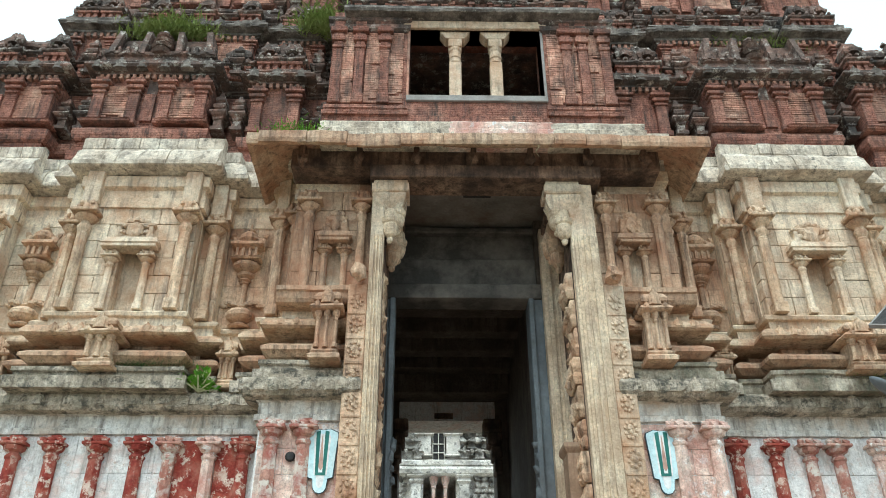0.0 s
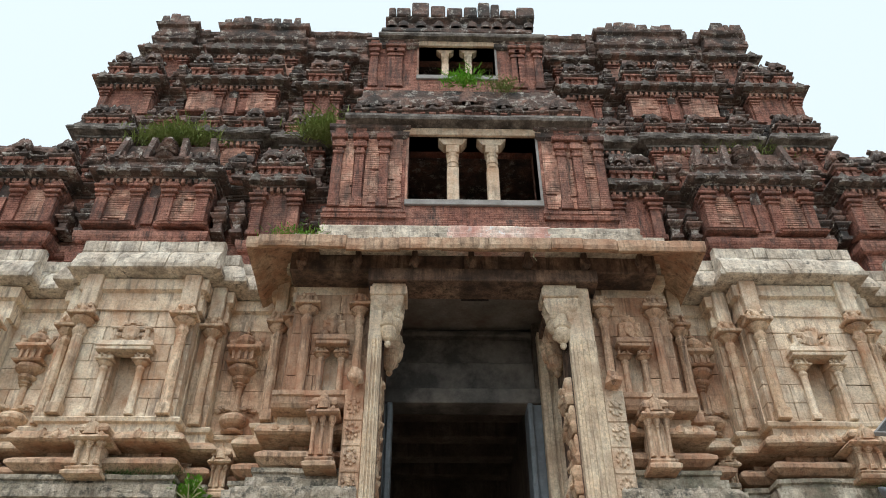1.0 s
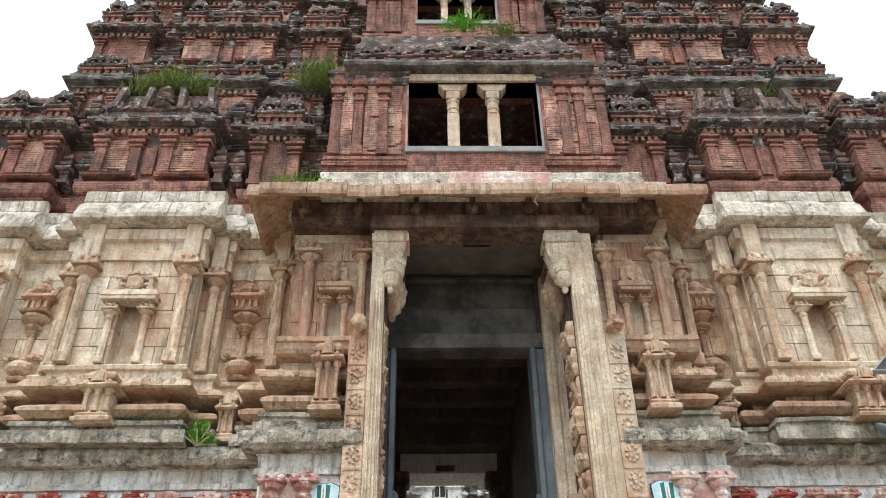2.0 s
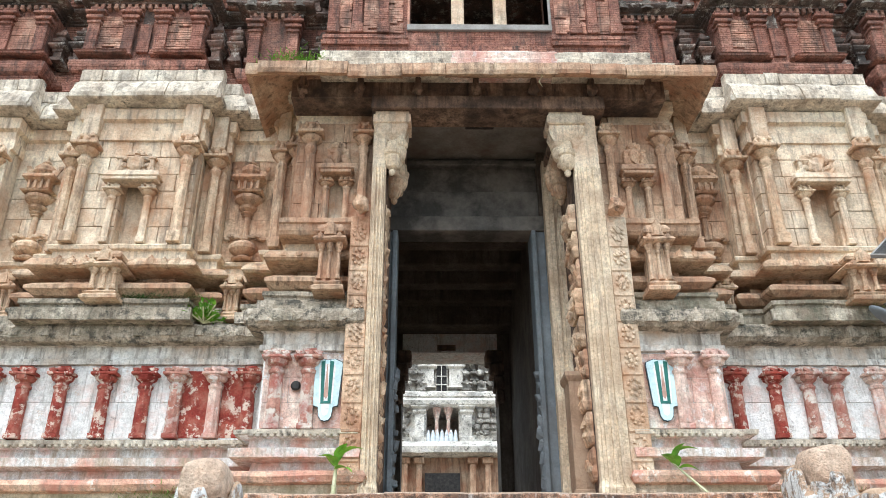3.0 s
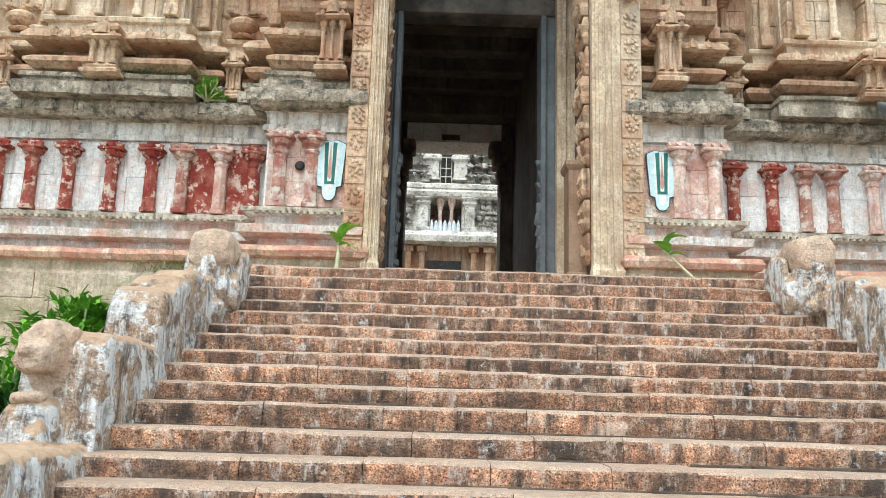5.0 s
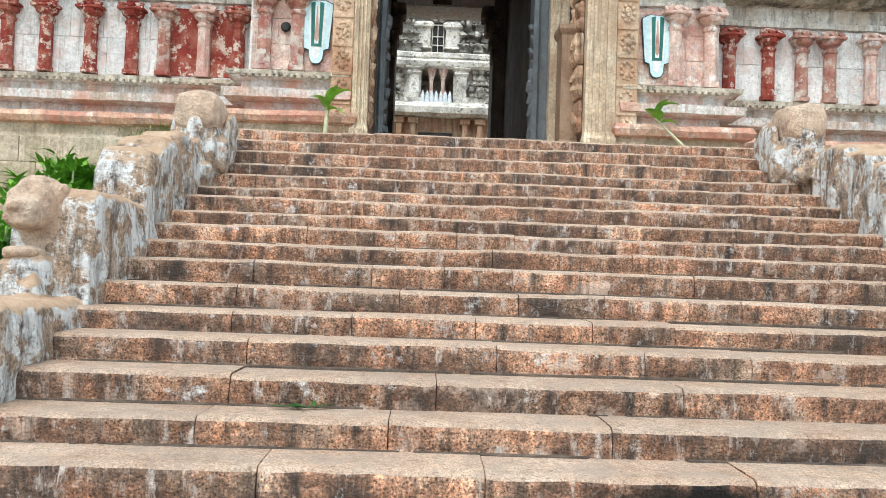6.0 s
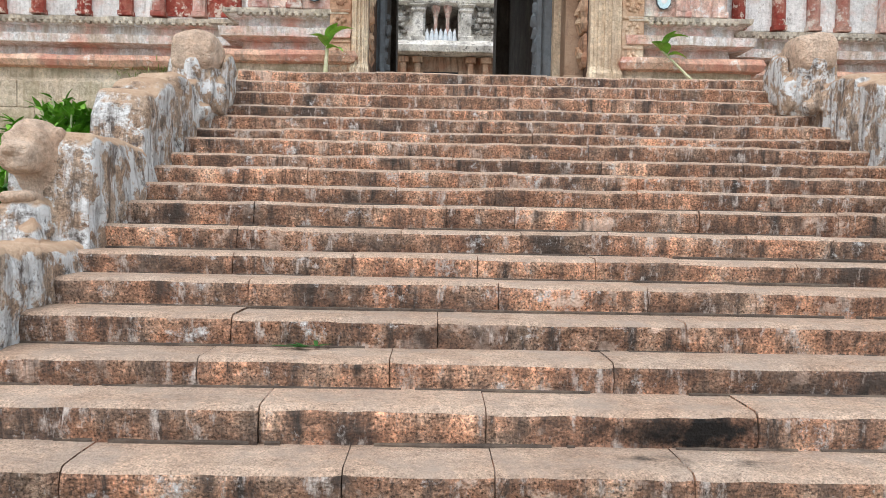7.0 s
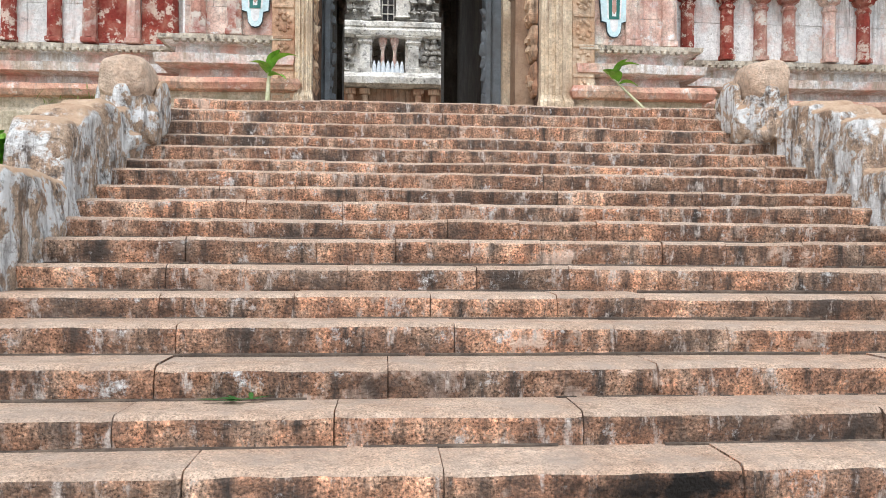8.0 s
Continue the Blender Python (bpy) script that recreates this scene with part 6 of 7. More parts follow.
def balustrade(x_body, x_head, w, dy, dz, turn, label):
    """A carved stair flank: an elephant at the top, its draped back running down in humps, a lion, a foot block."""
    bm = bmesh.new()
    HUMPS = ((4.55, 5.35, 1.12), (5.95, 7.2, 1.93), (7.2, 7.66, 2.46), (7.66, 8.12, 2.66), (8.12, 9.0, 2.79))

    def top(y):
        z = 0.8
        for a, b, h in HUMPS:
            if a <= y:
                f = min(1.0, (y - a) / 0.16)
                z = max(z if y < b else 0.0, h - 0.32 * (1 - math.sqrt(1 - (1 - f) ** 2)) + 0.03 * math.sin((y - a) * 2.4))
        return z

    secs = []
    n, m = 250, 44
    for k in range(n + 1):
        y = 4.55 + (9.75 - 4.55) * k / n
        zt = top(y)
        ww = w * (1.3 if y < 7.2 else 1.0)
        for a, b, h in HUMPS:
            if a <= y < b:
                ww *= 0.9 + 0.12 * math.sin(math.pi * min(1.0, (y - a) / (b - a))) ** 0.4
        ring = []
        for j in range(m + 1):
            f = j / m
            if f < 0.4:
                u, z = -1.0, -0.05 + (zt - 0.09) * f / 0.4
            elif f > 0.6:
                u, z = 1.0, -0.05 + (zt - 0.09) * (1 - f) / 0.4
            else:
                ang = math.pi * (1 - (f - 0.4) / 0.2)
                u = math.copysign(abs(math.cos(ang)) ** 0.4, math.cos(ang))
                z = zt - 0.14 + 0.14 * math.sin(ang) ** 0.7
            v = Vector((u * ww, y, z))
            # upright folds of the drapery, deeper towards their foot
            fold = abs(math.sin(y * 19 + 1.6 * noise.noise(v * 1.7))) ** 0.5
            drop = min(1.0, max(0.0, (zt - z) / 0.5))
            v.x += math.copysign(0.05 * (fold - 0.6) * drop, u) if y > 6.6 else 0.0
            v += noise.noise_vector(v * 3.0) * 0.035 + noise.noise_vector(v * 8.0) * 0.022 + noise.noise_vector(v * 21.0) * 0.009
            ring.append(bm.verts.new((v.x + x_body, v.y + dy, max(-0.05, v.z + dz))))
        secs.append(ring)
    for a, b in zip(secs, secs[1:]):
        for j in range(m):
            bm.faces.new((a[j], a[j + 1], b[j + 1], b[j])).smooth = True
        bm.faces.new((a[m], a[0], b[0], b[m]))
    bm.faces.new(secs[0])
    bm.faces.new(list(reversed(secs[-1])))
    hx, hy, hz = x_head, 9.1 + dy, 3.42 + dz
    head = [((0, 0.16, -0.25), (0.29, 0.38, 0.29), 0.45), ((0, 0.06, -0.62), (0.28, 0.2, 0.4), 0.45), ((turn * 0.02, -0.12, -0.5), (0.1, 0.12, 0.24), 0.3), ((turn * 0.05, -0.18, -0.76), (0.09, 0.1, 0.2), 0.3),
            ((turn * 0.13, -0.2, -0.92), (0.1, 0.09, 0.09), 0.2), ((0.16, -0.06, -0.3), (0.07, 0.07, 0.06), 0.1), ((-0.16, -0.06, -0.3), (0.07, 0.07, 0.06), 0.1), ((0.19, -0.02, -0.66), (0.06, 0.1, 0.2), 0.2),
            ((-0.19, -0.02, -0.66), (0.06, 0.1, 0.2), 0.2), ((0.3, 0.34, -0.5), (0.05, 0.26, 0.32), 0.3), ((-0.3, 0.34, -0.5), (0.05, 0.26, 0.32), 0.3), ((0.28, 0.1, -0.74), (0.08, 0.14, 0.24), 0.4),
            ((-0.28, 0.1, -0.74), (0.08, 0.14, 0.24), 0.4), ((0, 0.62, -0.42), (0.29, 0.5, 0.34), 0.5), ((0, 0.35, -0.8), (0.28, 0.4, 0.5), 0.6)]
    bald = bmesh.new()
    for k, (c, r, q) in enumerate(head):
        lumps(bald if k == 0 else bm, [((hx + c[0], hy + c[1], hz + c[2]), r, q)])
    lx, ly, lz = x_body - turn * 0.12, 5.95 + dy, 1.9 + dz
    lion = [((0, 0.2, -0.24), (0.36, 0.26, 0.36), 0.4), ((0, 0.02, -0.1), (0.27, 0.24, 0.2), 0.5), ((0, -0.17, -0.2), (0.2, 0.18, 0.14), 0.7), ((0, -0.16, -0.5), (0.19, 0.18, 0.06), 0.5), ((0, 0.08, 0.06), (0.2, 0.2, 0.08), 0.3),
            ((0.25, 0.12, 0.0), (0.08, 0.1, 0.1), 0.2), ((-0.25, 0.12, 0.0), (0.08, 0.1, 0.1), 0.2), ((0.13, -0.14, -0.03), (0.07, 0.07, 0.05), 0.3), ((-0.13, -0.14, -0.03), (0.07, 0.07, 0.05), 0.3), ((0, -0.3, -0.16), (0.1, 0.08, 0.05), 0.4),
            ((0, -0.1, -0.78), (0.3, 0.24, 0.34), 0.4), ((0.22, -0.3, -1.2), (0.11, 0.16, 0.6), 0.5), ((-0.22, -0.3, -1.2), (0.11, 0.16, 0.6), 0.5), ((0.22, -0.44, -1.3), (0.12, 0.16, 0.1), 0.3), ((-0.22, -0.44, -1.3), (0.12, 0.16, 0.1), 0.3)]
    face = bmesh.new()
    for k, (c, r, q) in enumerate(lion):
        lumps(face if k < 10 else bm, [((lx + c[0] * 0.64, ly + c[1] * 0.9, lz + c[2] * 0.9), (r[0] * 0.66, r[1] * 0.9, r[2] * 0.85), q)])
    whole = thing("carved_balustrade", label, "balustrade")
    for nm, mesh, mm, lab in (("draped_flank", bm, CARVED, "lime-washed carved flank"), ("elephant_brow", bald, SANDY, "bare rounded brow"), ("lion_head", face, SANDY, "bare worn lion head")):
        ob = part(nm, mesh, mm, whole, lab, True)
        fuse = ob.modifiers.new("fused_mass", "REMESH")
        fuse.mode, fuse.voxel_size, fuse.use_smooth_shade = "VOXEL", 0.022, True
    return whole


balustrade(-2.655, -2.53, 0.24, 0.1, 0.0, 1, "lime-washed balustrade carved as elephant and lion beside the steps")
balustrade(5.03, 4.74, 0.28, 0.6, 0.25, -1, "lime-washed balustrade carved as elephant beside the widening steps")

# ---- emblems painted on the wings ----
def emblem(x, label):
    e = thing("painted_emblem", label, "wall emblem", group="emblems beside the doorway", at=(x, 11.62, 4.43))
    def shape(pts, y, name, m, lab=""):
        bm = bmesh.new()
        a = [bm.verts.new((u, y, v)) for u, v in pts]
        b = [bm.verts.new((u, y + 0.03, v)) for u, v in pts]
        bm.faces.new(a)
        bm.faces.new(list(reversed(b)))
        for i in range(len(a)):
            bm.faces.new((a[i], a[(i + 1) % len(a)], b[(i + 1) % len(b)], b[i]))
        part(name, bm, m, e, lab)
    out = [(u * 1.14, v) for u, v in ((-0.2, 0.9), (-0.21, 0.86), (-0.165, 0.23), (-0.10, 0.21), (-0.085, 0.07), (-0.05, 0.015), (0.0, 0.0), (0.05, 0.015), (0.085, 0.07), (0.10, 0.21), (0.165, 0.23), (0.21, 0.86), (0.2, 0.9), (0.1, 0.95), (0.0, 0.935), (-0.1, 0.95))]
    shape(out, 0.0, "outline", INK)
    shape([(u * 0.94, 0.47 + (v - 0.47) * 0.98) for u, v in out], -0.004, "field", SKYBLUE, "pale blue field")
    shape([(u * 0.52, 0.5 + (v - 0.5) * 0.84) for u, v in out], -0.008, "inner_field", WHITEPAINT, "white inner field")
    for q in (-1, 1):
        shape([(q * 0.035, 0.92), (q * 0.095, 0.90), (q * 0.075, 0.28), (q * 0.03, 0.28)][::q], -0.012, "upright_stroke", TEAL, "dark green stroke")
    shape([(-0.075, 0.30), (0.075, 0.30), (0.075, 0.26), (-0.075, 0.26)], -0.014, "foot_stroke", TEAL)
    shape([(-0.004, 0.86), (0.004, 0.86), (0.034, 0.38), (0.0, 0.33), (-0.034, 0.38)], -0.012, "middle_stroke", SALMON, "salmon middle stroke")
    return e


emblem(-1.56, "pale blue and white painted temple emblem on the pink wing wall")
emblem(3.45, "pale blue and white painted temple emblem on the flaking wing wall")
bm = bmesh.new()
lathe(bm, 0, 0, [(0.03, 0), (0.07, 0.01), (0.075, 0.03), (0.05, 0.05), (0.03, 0.05)], 14)
ring = finish("iron_ring_boss", bm, IRON)
ring.rotation_euler, ring.location = (radians(90), 0, 0), (-2.02, 11.68, 4.97)
tagged(ring, "small dark round boss fixed to the wing wall", "boss")


# ---- far gateway seen through the passage ----
far = thing("far_gateway", "whitish weathered inner gateway tower beyond the passage", "gateway tower")
FY = 40.0
bm = bmesh.new()
box(bm, -6, 8.5, FY + 0.3, FY + 6, -0.05, 9.6)
part("base", bm, RUST, far, "reddish stone base with a dark door")
bm = bmesh.new()
box(bm, -0.36, 1.37, FY - 0.05, FY + 0.35, 6.0, 8.73)
part("doorway", bm, IRON, far, "dark doorway")
for x in (-1.35, -0.65, 2.0, 2.75):
    bm = bmesh.new()
    box(bm, x - 0.14, x + 0.14, FY, FY + 0.4, 6.0, 9.2, 0.02)
    box(bm, x - 0.26, x + 0.26, FY - 0.1, FY + 0.4, 9.2, 9.5, 0.03)
    part("base_pilaster", bm, RUST, far)
for k in range(10):
    bm = bmesh.new()
    x = -3.3 + k * 0.85
    sweep(bm, [(x, FY), (x + 0.84, FY)], [(0.1, 9.55), (0.55, 9.65), (0.6, 9.95), (0.1, 10.25), (0.0, 10.3)], 0.2, 0.03, inner=0.4)
    part("eave_stone", bm, FARWHITE, far, "pale eave stone")
bm = bmesh.new()
for x0, x1 in ((-6, -0.3), (1.35, 8.5)):
    box(bm, x0, x1, FY + 0.5, FY + 5, 10.2, 12.9)
box(bm, -0.3, 1.35, FY + 3, FY + 5, 10.2, 12.9)
box(bm, -6, 8.5, FY + 0.5, FY + 5, 12.1, 12.9)
box(bm, -5.4, 8, FY + 0.9, FY + 5, 12.9, 16.5)
wallf = part("wall", bm, FARWHITE, far, "flaking white plastered walls")
for x0, x1, y, z0, z1 in ((-0.9, -0.42, FY, 10.3, 12.1), (1.5, 2.0, FY, 10.3, 12.1)):
    bm = bmesh.new()
    sweep(bm, rect(x0, x1, y + 0.1, y + 0.6), [(0.1, z0), (0.12, z0 + 0.2), (0, z0 + 0.25), (0, z1 - 0.4), (0.12, z1 - 0.3), (0.05, z1 - 0.15), (0.2, z1 - 0.05), (0.2, z1)], 0.3, 0.02, closed=True)
    part("pier", bm, FARWHITE, far)
for x in (0.22, 0.82):
    bm = bmesh.new()
    lathe(bm, x, FY + 0.5, [(0.14, 10.3), (0.14, 10.5), (0.1, 10.6), (0.09, 11.5), (0.15, 11.6), (0.11, 11.65), (0.18, 11.8), (0.22, 12.0), (0.22, 12.12)], 10)
    part("pillar", bm, PINK, far, "slim pinkish pillar")
for k in range(7):
    bm = bmesh.new()
    x = -0.2 + k * 0.23
    lathe(bm, x, FY + 0.3, [(0.12, 10.3), (0.12, 10.45 + 0.1 * (k % 3)), (0.09, 10.6 + 0.1 * (k % 2)), (0.1, 10.7 + 0.1 * (k % 2)), (0.05, 10.85), (0.02, 10.95)], 8)
    part("baluster_figure", bm, STATUE, far, "small blue-white painted stucco ornament")
bm = bmesh.new()
sweep(bm, [(-6, FY + 0.4), (8.5, FY + 0.4)], [(0.1, 12.1), (0.35, 12.2), (0.4, 12.4), (0.15, 12.6), (0.25, 12.65), (0.25, 12.85), (0.05, 12.95)], 0.4, 0.04)
part("upper_cornice", bm, FARWHITE, far)
bm = bmesh.new()
box(bm, 0.2, 0.75, FY + 0.72, FY + 0.95, 12.95, 14.45)
window = part("window", bm, IRON, far, "tall dark upper window")
bm = bmesh.new()
for x in (0.18, 0.47, 0.77):
    box(bm, x - 0.02, x + 0.02, FY + 0.62, FY + 0.74, 12.95, 14.45)
for z in (12.95, 13.4, 13.85, 14.45):
    box(bm, 0.18, 0.77, FY + 0.63, FY + 0.73, z - 0.02, z + 0.02)
part("window_frame", bm, FARWHITE, far)
rng = random.Random(12)
for k in range(2):
    for s in (-1, 1):
        bm = bmesh.new()
        for j in range(6):
            zz = 13.0 + j * 0.55 if k else 10.4 + j * 0.3
            for i in range(7):
                x = 0.5 + s * ((1.2 if k else 1.85) + i * 0.42 + rng.uniform(-0.1, 0.1))
                if rng.random() < 0.6:
                    sweep(bm, rect(x - 0.2, x + 0.2, FY + 0.4 + 0.1 * j, FY + 1.2), [(0, zz), (0.06, zz + 0.05), (0, zz + 0.12), (0, zz + 0.35), (0.1, zz + 0.4), (0, zz + 0.5)], 0.2, 0.03, closed=True)
                blob(bm, (x, FY + 0.4, zz + 0.4), (rng.uniform(0.1, 0.24), 0.2, rng.uniform(0.1, 0.26)), 1, 0.4, 4)
        part("stucco_ornament", bm, FARDARK, far, "mottled black and white stucco ornament")
for s in (-1, 1):
    bm = bmesh.new()
    x = 0.48 + s * 0.75
    sweep(bm, rect(x - 0.36, x + 0.36, FY + 0.5, FY + 1.2), [(0.1, 13.2), (0, 13.3), (0, 14.2), (0.15, 14.3), (0.15, 14.45), (0, 14.6)], 0.3, 0.02, closed=True)
    part("upper_pier", bm, FARWHITE, far)

for k in range(5):
    bm = bmesh.new()
    zz = 14.6 + k * 0.5
    sweep(bm, [(-4.5, FY + 0.7 + k * 0.15), (6.0, FY + 0.7 + k * 0.15)], [(0, zz), (0.1, zz + 0.05), (0.02, zz + 0.1), (0.02, zz + 0.3), (0.15, zz + 0.36), (0.12, zz + 0.45), (0, zz + 0.5)], 0.2, 0.06)
    for i in range(24):
        blob(bm, (-3.5 + i * 0.36, FY + 0.62 + k * 0.15, zz + 0.24), (0.13, 0.14, 0.2), 1, 0.4, 4)
    part("stucco_band", bm, FARDARK, far, "mottled stucco ornament band")

# ---- plants ----
def leaf_blade(bm, base, way, length, width, droop, segs=4, mi=0):
    """A pointed, folded leaf along a bending midrib."""
    p, d = Vector(base), Vector(way).normalized()
    sidev = d.cross(Vector((0, 0, 1)))
    sidev = sidev.normalized() if sidev.length > 0.05 else Vector((1, 0, 0))
    prev = None
    for k in range(segs + 1):
        f = k / segs
        w = width * math.sin(math.pi * (0.08 + 0.92 * f)) * (1.15 - 0.5 * f) if k < segs else 0.0
        a, m, b = bm.verts.new(p + sidev * w / 2 + Vector((0, 0, w * 0.15))), bm.verts.new(p), bm.verts.new(p - sidev * w / 2 + Vector((0, 0, w * 0.15)))
        if prev:
            for q in ((prev[0], prev[1], m, a), (prev[1], prev[2], b, m)):
                bm.faces.new(q).material_index = mi
        prev = (a, m, b)
        p = p + d * length / segs
        d = (d + Vector((0, 0, -droop / segs))).normalized()


def bush(name, at, size, count, material, label, seed, leaf=0.16):
    rng = random.Random(seed)
    b = thing(name, label, "bush", at=at)
    bm = bmesh.new()
    crown = bmesh.new()
    for k in range(count):
        a, el = rng.uniform(0, 2 * math.pi), rng.uniform(0.35, 1.4)
        h = size * rng.uniform(0.45, 1.0)
        way = Vector((math.cos(a) * math.cos(el), math.sin(a) * math.cos(el), math.sin(el)))
        pts = [Vector((0, 0, 0)) + way * h * f + Vector((0, 0, -0.12 * h * f * f)) for f in (0, 0.35, 0.7, 1.0)]
        for u, v in zip(pts, pts[1:]):
            m = (v - u).to_track_quat("Z", "Y").to_matrix().to_4x4()
            made = bmesh.ops.create_cone(bm, segments=5, radius1=0.014, radius2=0.009, depth=(v - u).length)["verts"]
            bmesh.ops.transform(bm, matrix=Matrix.Translation((u + v) / 2) @ m, verts=made)
        for j in range(15):
            f = rng.uniform(0.3, 1.0)
            p = way * h * f + Vector((0, 0, -0.12 * h * f * f))
            d = way * 0.5 + Vector((rng.uniform(-1, 1), rng.uniform(-1, 1), rng.uniform(-0.2, 0.7)))
            leaf_blade(crown, p, d, leaf * rng.uniform(0.7, 1.3), leaf * 0.44, rng.uniform(0.2, 0.9))
    tagged(part("stem", bm, STALK, b, "thin pale stems"), kind="stuff")
    tagged(part("leaves", crown, material, b), kind="stuff")
    return b


bush("green_bush", (-3.95, 9.3, 1.85), 0.95, 60, LEAF, "fresh green bush with many pointed leaves behind the balustrade", 1, 0.21)
bush("green_bush", (-4.3, 8.4, 1.0), 1.5, 150, LEAF, "dark leafy bush beside the balustrade", 2, 0.17)
bush("green_bush", (-3.7, 7.5, 0.5), 1.35, 120, DARKLEAF, "dark leafy bush beside the balustrade", 4, 0.17)
bush("ledge_bush", (-3.65, 12.1, 6.12), 0.45, 30, LEAF, "small green plant growing on the stone ledge", 3, 0.10)
bm = bmesh.new()
box(bm, -9.0, -3.0, 8.9, 12.1, -0.1, 1.85, 0.05)
tagged(finish("earth_bank", bm, BASEWALL), "raised earth bank against the foundation", "earth bank", kind="structure")
bm = bmesh.new()
box(bm, -9.0, -3.0, 7.4, 9.0, -0.1, 1.0, 0.05)
tagged(finish("earth_bank", bm, BASEWALL), "raised earth bank against the foundation", "earth bank", kind="structure")


def shoot(at, lean, label, seed):
    """A cut plantain shoot leaning at the doorway: pale stalk and torn leaves."""
    t = thing("plantain_shoot", label, "plant", at=at)
    bm = bmesh.new()
    prev = None
    for k in range(7):
        f = k / 6
        c = Vector((lean[0] * f, lean[1] * f, lean[2] * f))
        ring = [bm.verts.new(c + Vector((0.035 * (1 - 0.5 * f) * math.cos(a), 0.035 * (1 - 0.5 * f) * math.sin(a), 0))) for a in (0, 1.05, 2.1, 3.14, 4.19, 5.24)]
        if prev:
            for i in range(6):
                bm.faces.new((prev[i], prev[(i + 1) % 6], ring[(i + 1) % 6], ring[i]))
        prev = ring
    part("stalk", bm, STALK, t, "pale yellow-green stalk")
    rng = random.Random(seed)
    top = Vector(lean)
    for k in range(5):
        bm = bmesh.new()
        d = Vector(((0.9, -0.6, 0.3, -0.2, 0.6)[k], -0.3, (0.9, 0.8, 1.0, 0.5, 0.2)[k]))
        leaf_blade(bm, top * (0.95, 0.8, 0.85, 0.75, 0.7)[k], d, (0.46, 0.3, 0.34, 0.26, 0.3)[k], 0.19, 1.3, 7)
        part("leaf", bm, LEAF, t)
    return t


shoot((-1.32, 11.12, 3.28), (0.02, 0.08, 0.55), "cut plantain shoot with green leaves at the doorway", 1)
shoot((3.72, 11.0, 3.28), (-0.48, 0.2, 0.55), "leaning cut plantain shoot at the doorway", 2)


def weeds(at, spread, count, height, material, label, seed):
    """A tuft of weeds rooted in the masonry."""
    rng = random.Random(seed)
    bm = bmesh.new()
    for k in range(int(count * 1.6)):
        p = (at[0] + rng.gauss(0, spread[0]), at[1] + rng.gauss(0, spread[1]), at[2] + abs(rng.gauss(0, height * 0.4)))
        leaf_blade(bm, p, (rng.uniform(-1.0, 1.0), rng.uniform(-1.0, 0.4), rng.uniform(0.3, 1.1)), height * rng.uniform(0.25, 0.6), height * 0.06, rng.uniform(0.3, 1.8), 3)
    tagged(finish("weed_tuft", bm, material), label, "weeds", kind="stuff")


weeds((-6.0, 13.5, 15.2), (0.42, 0.15), 1100, 0.5, WEED, "pale green weeds sprouting from the ruined brickwork", 1)
weeds((-2.5, 13.5, 15.45), (0.28, 0.12), 800, 0.6, WEED, "pale green weeds sprouting from the ruined brickwork", 2)
weeds((7.6, 13.6, 15.1), (0.5, 0.15), 260, 0.3, WEED, "thin weeds on the ruined brickwork", 3)
weeds((-2.35, 10.9, 10.3), (0.25, 0.1), 240, 0.24, LEAF, "bright green weeds on the porch eave", 4)
weeds((0.9, 13.9, 17.9), (0.25, 0.1), 200, 0.5, LEAF, "green weeds below the upper window", 5)
weeds((1.9, 13.9, 17.7), (0.2, 0.1), 140, 0.4, WEED, "green weeds below the upper window", 6)
weeds((-4.6, 12.0, 6.48), (0.45, 0.05), 240, 0.14, DARKLEAF, "dark green creeper on the base ledge", 7)
weeds((-5.9, 12.0, 6.3), (0.6, 0.05), 120, 0.1, DARKLEAF, "dark green creeper on the base ledge", 8)
weeds((4.9, 13.8, 14.2), (0.15, 0.1), 120, 0.3, WEED, "weeds in a brick recess", 9)
weeds((-3.75, 12.0, 3.3), (0.4, 0.05), 120, 0.28, WEED, "weeds at the foot of the plinth", 10)
weeds((5.6, 11.9, 3.3), (0.5, 0.05), 160, 0.22, WEED, "weeds at the foot of the plinth", 11)
weeds((7.4, 11.9, 6.3), (0.5, 0.05), 100, 0.12, WEED, "weeds on the base ledge", 12)
bm = bmesh.new()
rng = random.Random(13)
for k in range(12):
    leaf_blade(bm, (-0.6 + rng.uniform(-0.14, 0.14), 4.98 + rng.uniform(-0.02, 0.02), 0.555 + rng.uniform(0.002, 0.012)), (rng.uniform(-1, 1), rng.uniform(-0.25, 0.25), 0.03), 0.12, 0.03, 0.02)
tagged(finish("fallen_leaves", bm, DARKLEAF), "few fallen green leaves lying on a step", "leaves", kind="stuff")


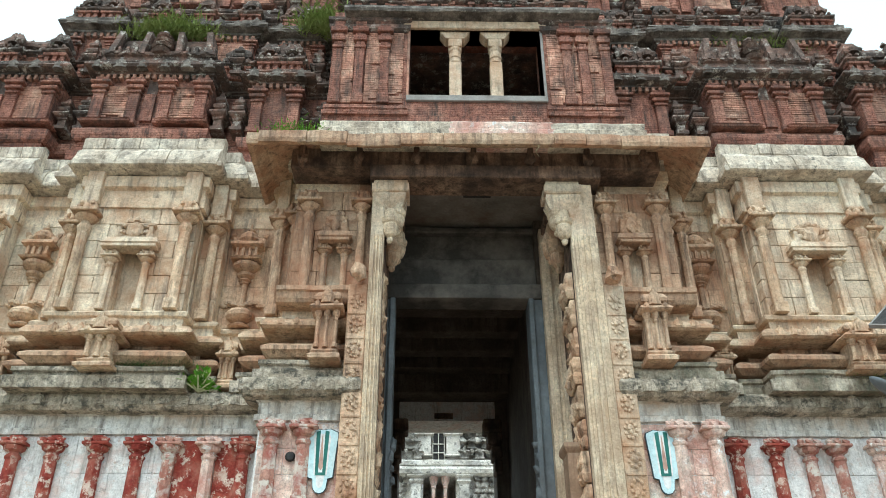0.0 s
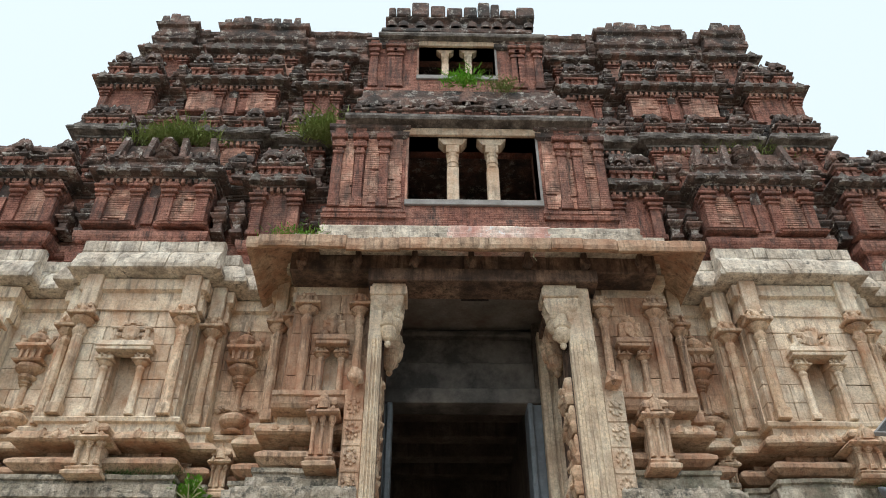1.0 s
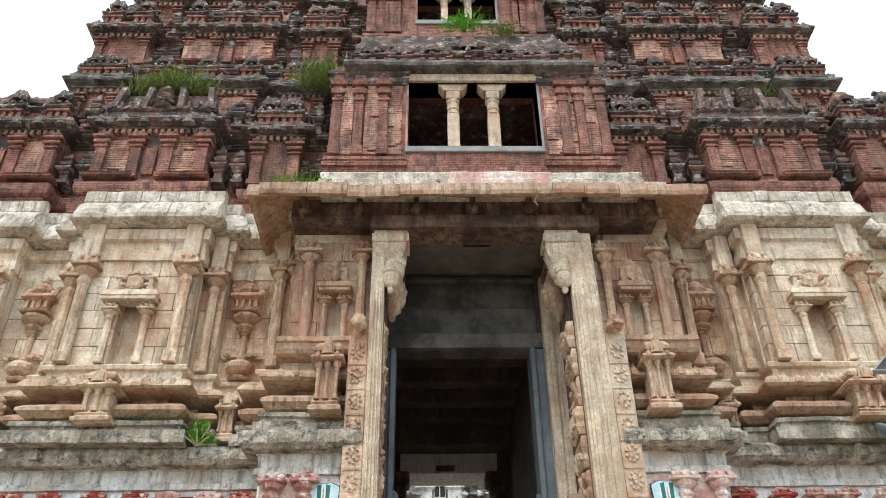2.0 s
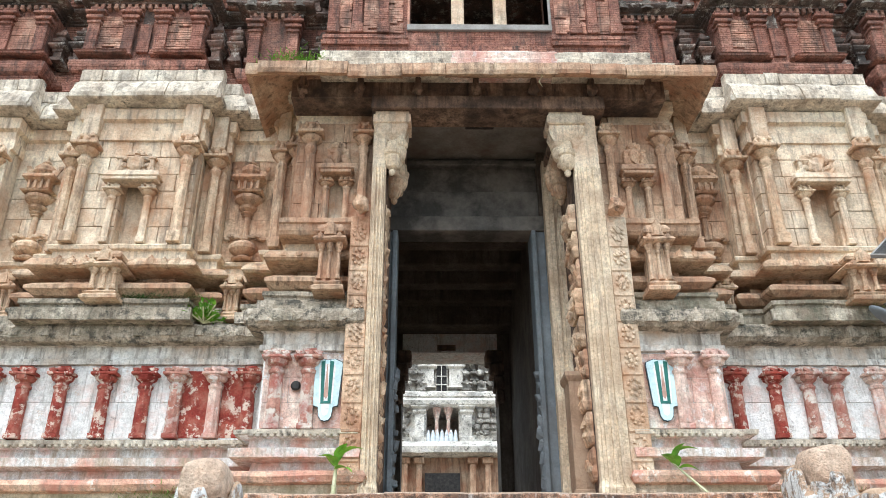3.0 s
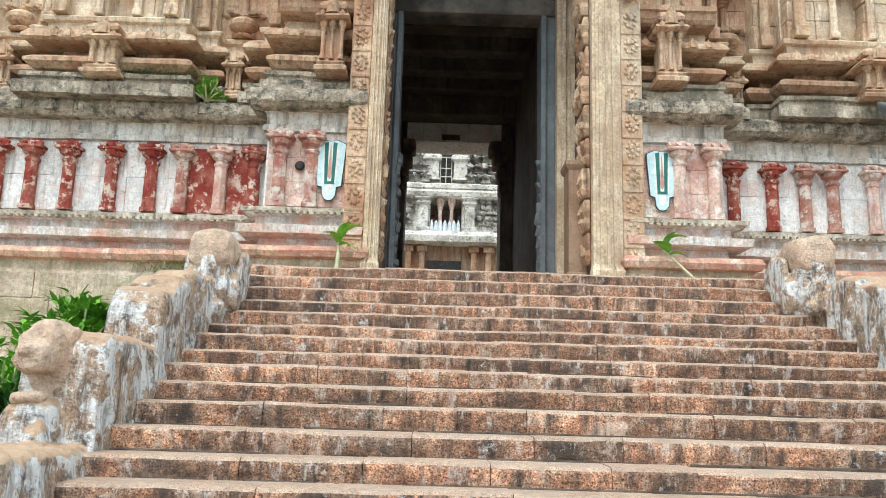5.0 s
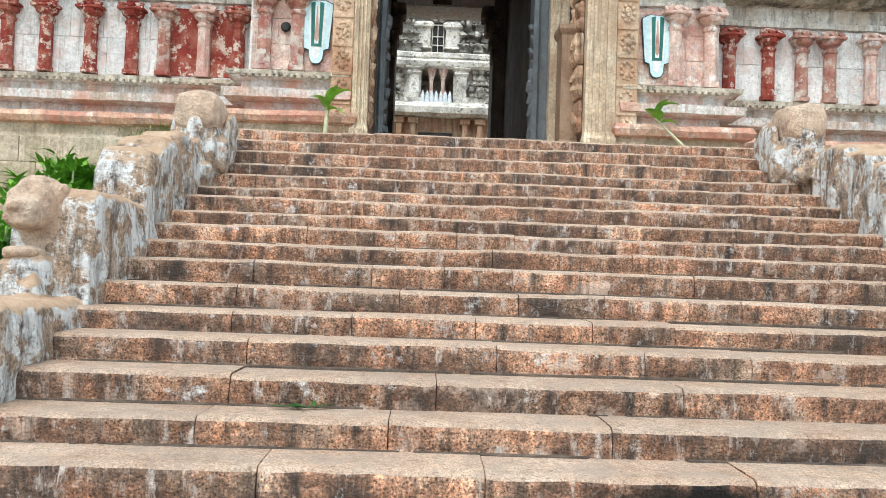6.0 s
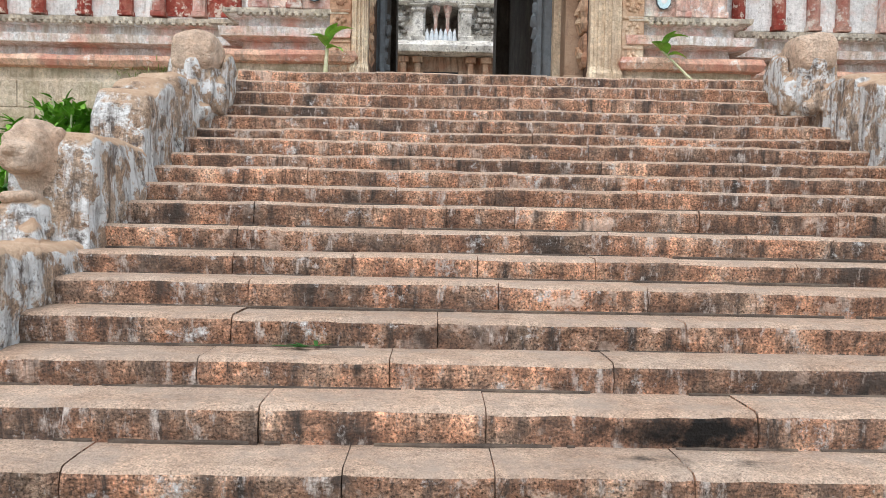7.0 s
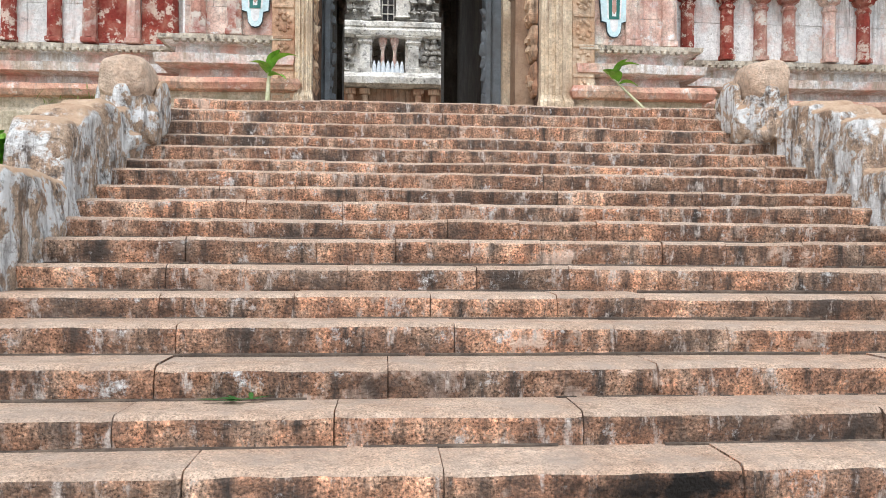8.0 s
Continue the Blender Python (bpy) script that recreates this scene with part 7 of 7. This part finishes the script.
# ---- solar street lamp at the edge of the forecourt ----
lamp_post = thing("solar_street_lamp", "grey street lamp with a tilted solar panel on a pole", "street lamp")
bm = bmesh.new()
lathe(bm, 7.1, 10.2, [(0.12, -0.02), (0.12, 0.1), (0.06, 0.14), (0.055, 6.9), (0.03, 6.95)], 12)
part("pole", bm, BLUEGREY, lamp_post, "grey steel pole")
bm = bmesh.new()
box(bm, -0.75, 0.75, -0.5, 0.5, -0.02, 0.02, 0.008)
panel = part("solar_panel", bm, IRON, lamp_post, "dark panel glass")
panel.matrix_local = pose(7.12, 10.1, 6.78, 28, -40, 20)
bm = bmesh.new()
for x0, x1, y0, y1 in ((-0.78, 0.78, -0.53, -0.5), (-0.78, 0.78, 0.5, 0.53), (-0.78, -0.75, -0.5, 0.5), (0.75, 0.78, -0.5, 0.5)):
    box(bm, x0, x1, y0, y1, -0.03, 0.03)
rim = part("panel_frame", bm, PLASTER, lamp_post, "dull aluminium frame")
rim.matrix_local = pose(7.12, 10.1, 6.78, 28, -40, 20)
bm = bmesh.new()
blob(bm, (0, 0, 0), (0.32, 0.13, 0.06), 3, 0.0)
head = part("lamp_head", bm, BLUEGREY, lamp_post, "rounded grey lamp head", True)
head.matrix_local = pose(6.13, 10.0, 5.40, 0, 38, 0)
bm = bmesh.new()
box(bm, -0.32, 0.32, -0.025, 0.025, -0.025, 0.025, 0.008)
arm = part("arm", bm, BLUEGREY, lamp_post)
arm.matrix_local = pose(6.75, 10.1, 5.1, 0, 25, 0)

# thin wire hanging from the eave
bm = bmesh.new()
prev = None
for k in range(9):
    z = 10.0 - 0.035 * k
    c = Vector((1.78 + 0.03 * math.sin(k * 0.9), 10.66 + 0.01 * math.sin(k * 1.7), z))
    row = [bm.verts.new(c + Vector((0.005 * math.cos(a), 0.005 * math.sin(a), 0))) for a in (0, 2.1, 4.2)]
    if prev:
        for i in range(3):
            bm.faces.new((prev[i], prev[(i + 1) % 3], row[(i + 1) % 3], row[i]))
    prev = row
tagged(finish("hanging_wire", bm, STALK), "thin pale wire hanging from the stone eave", "wire")
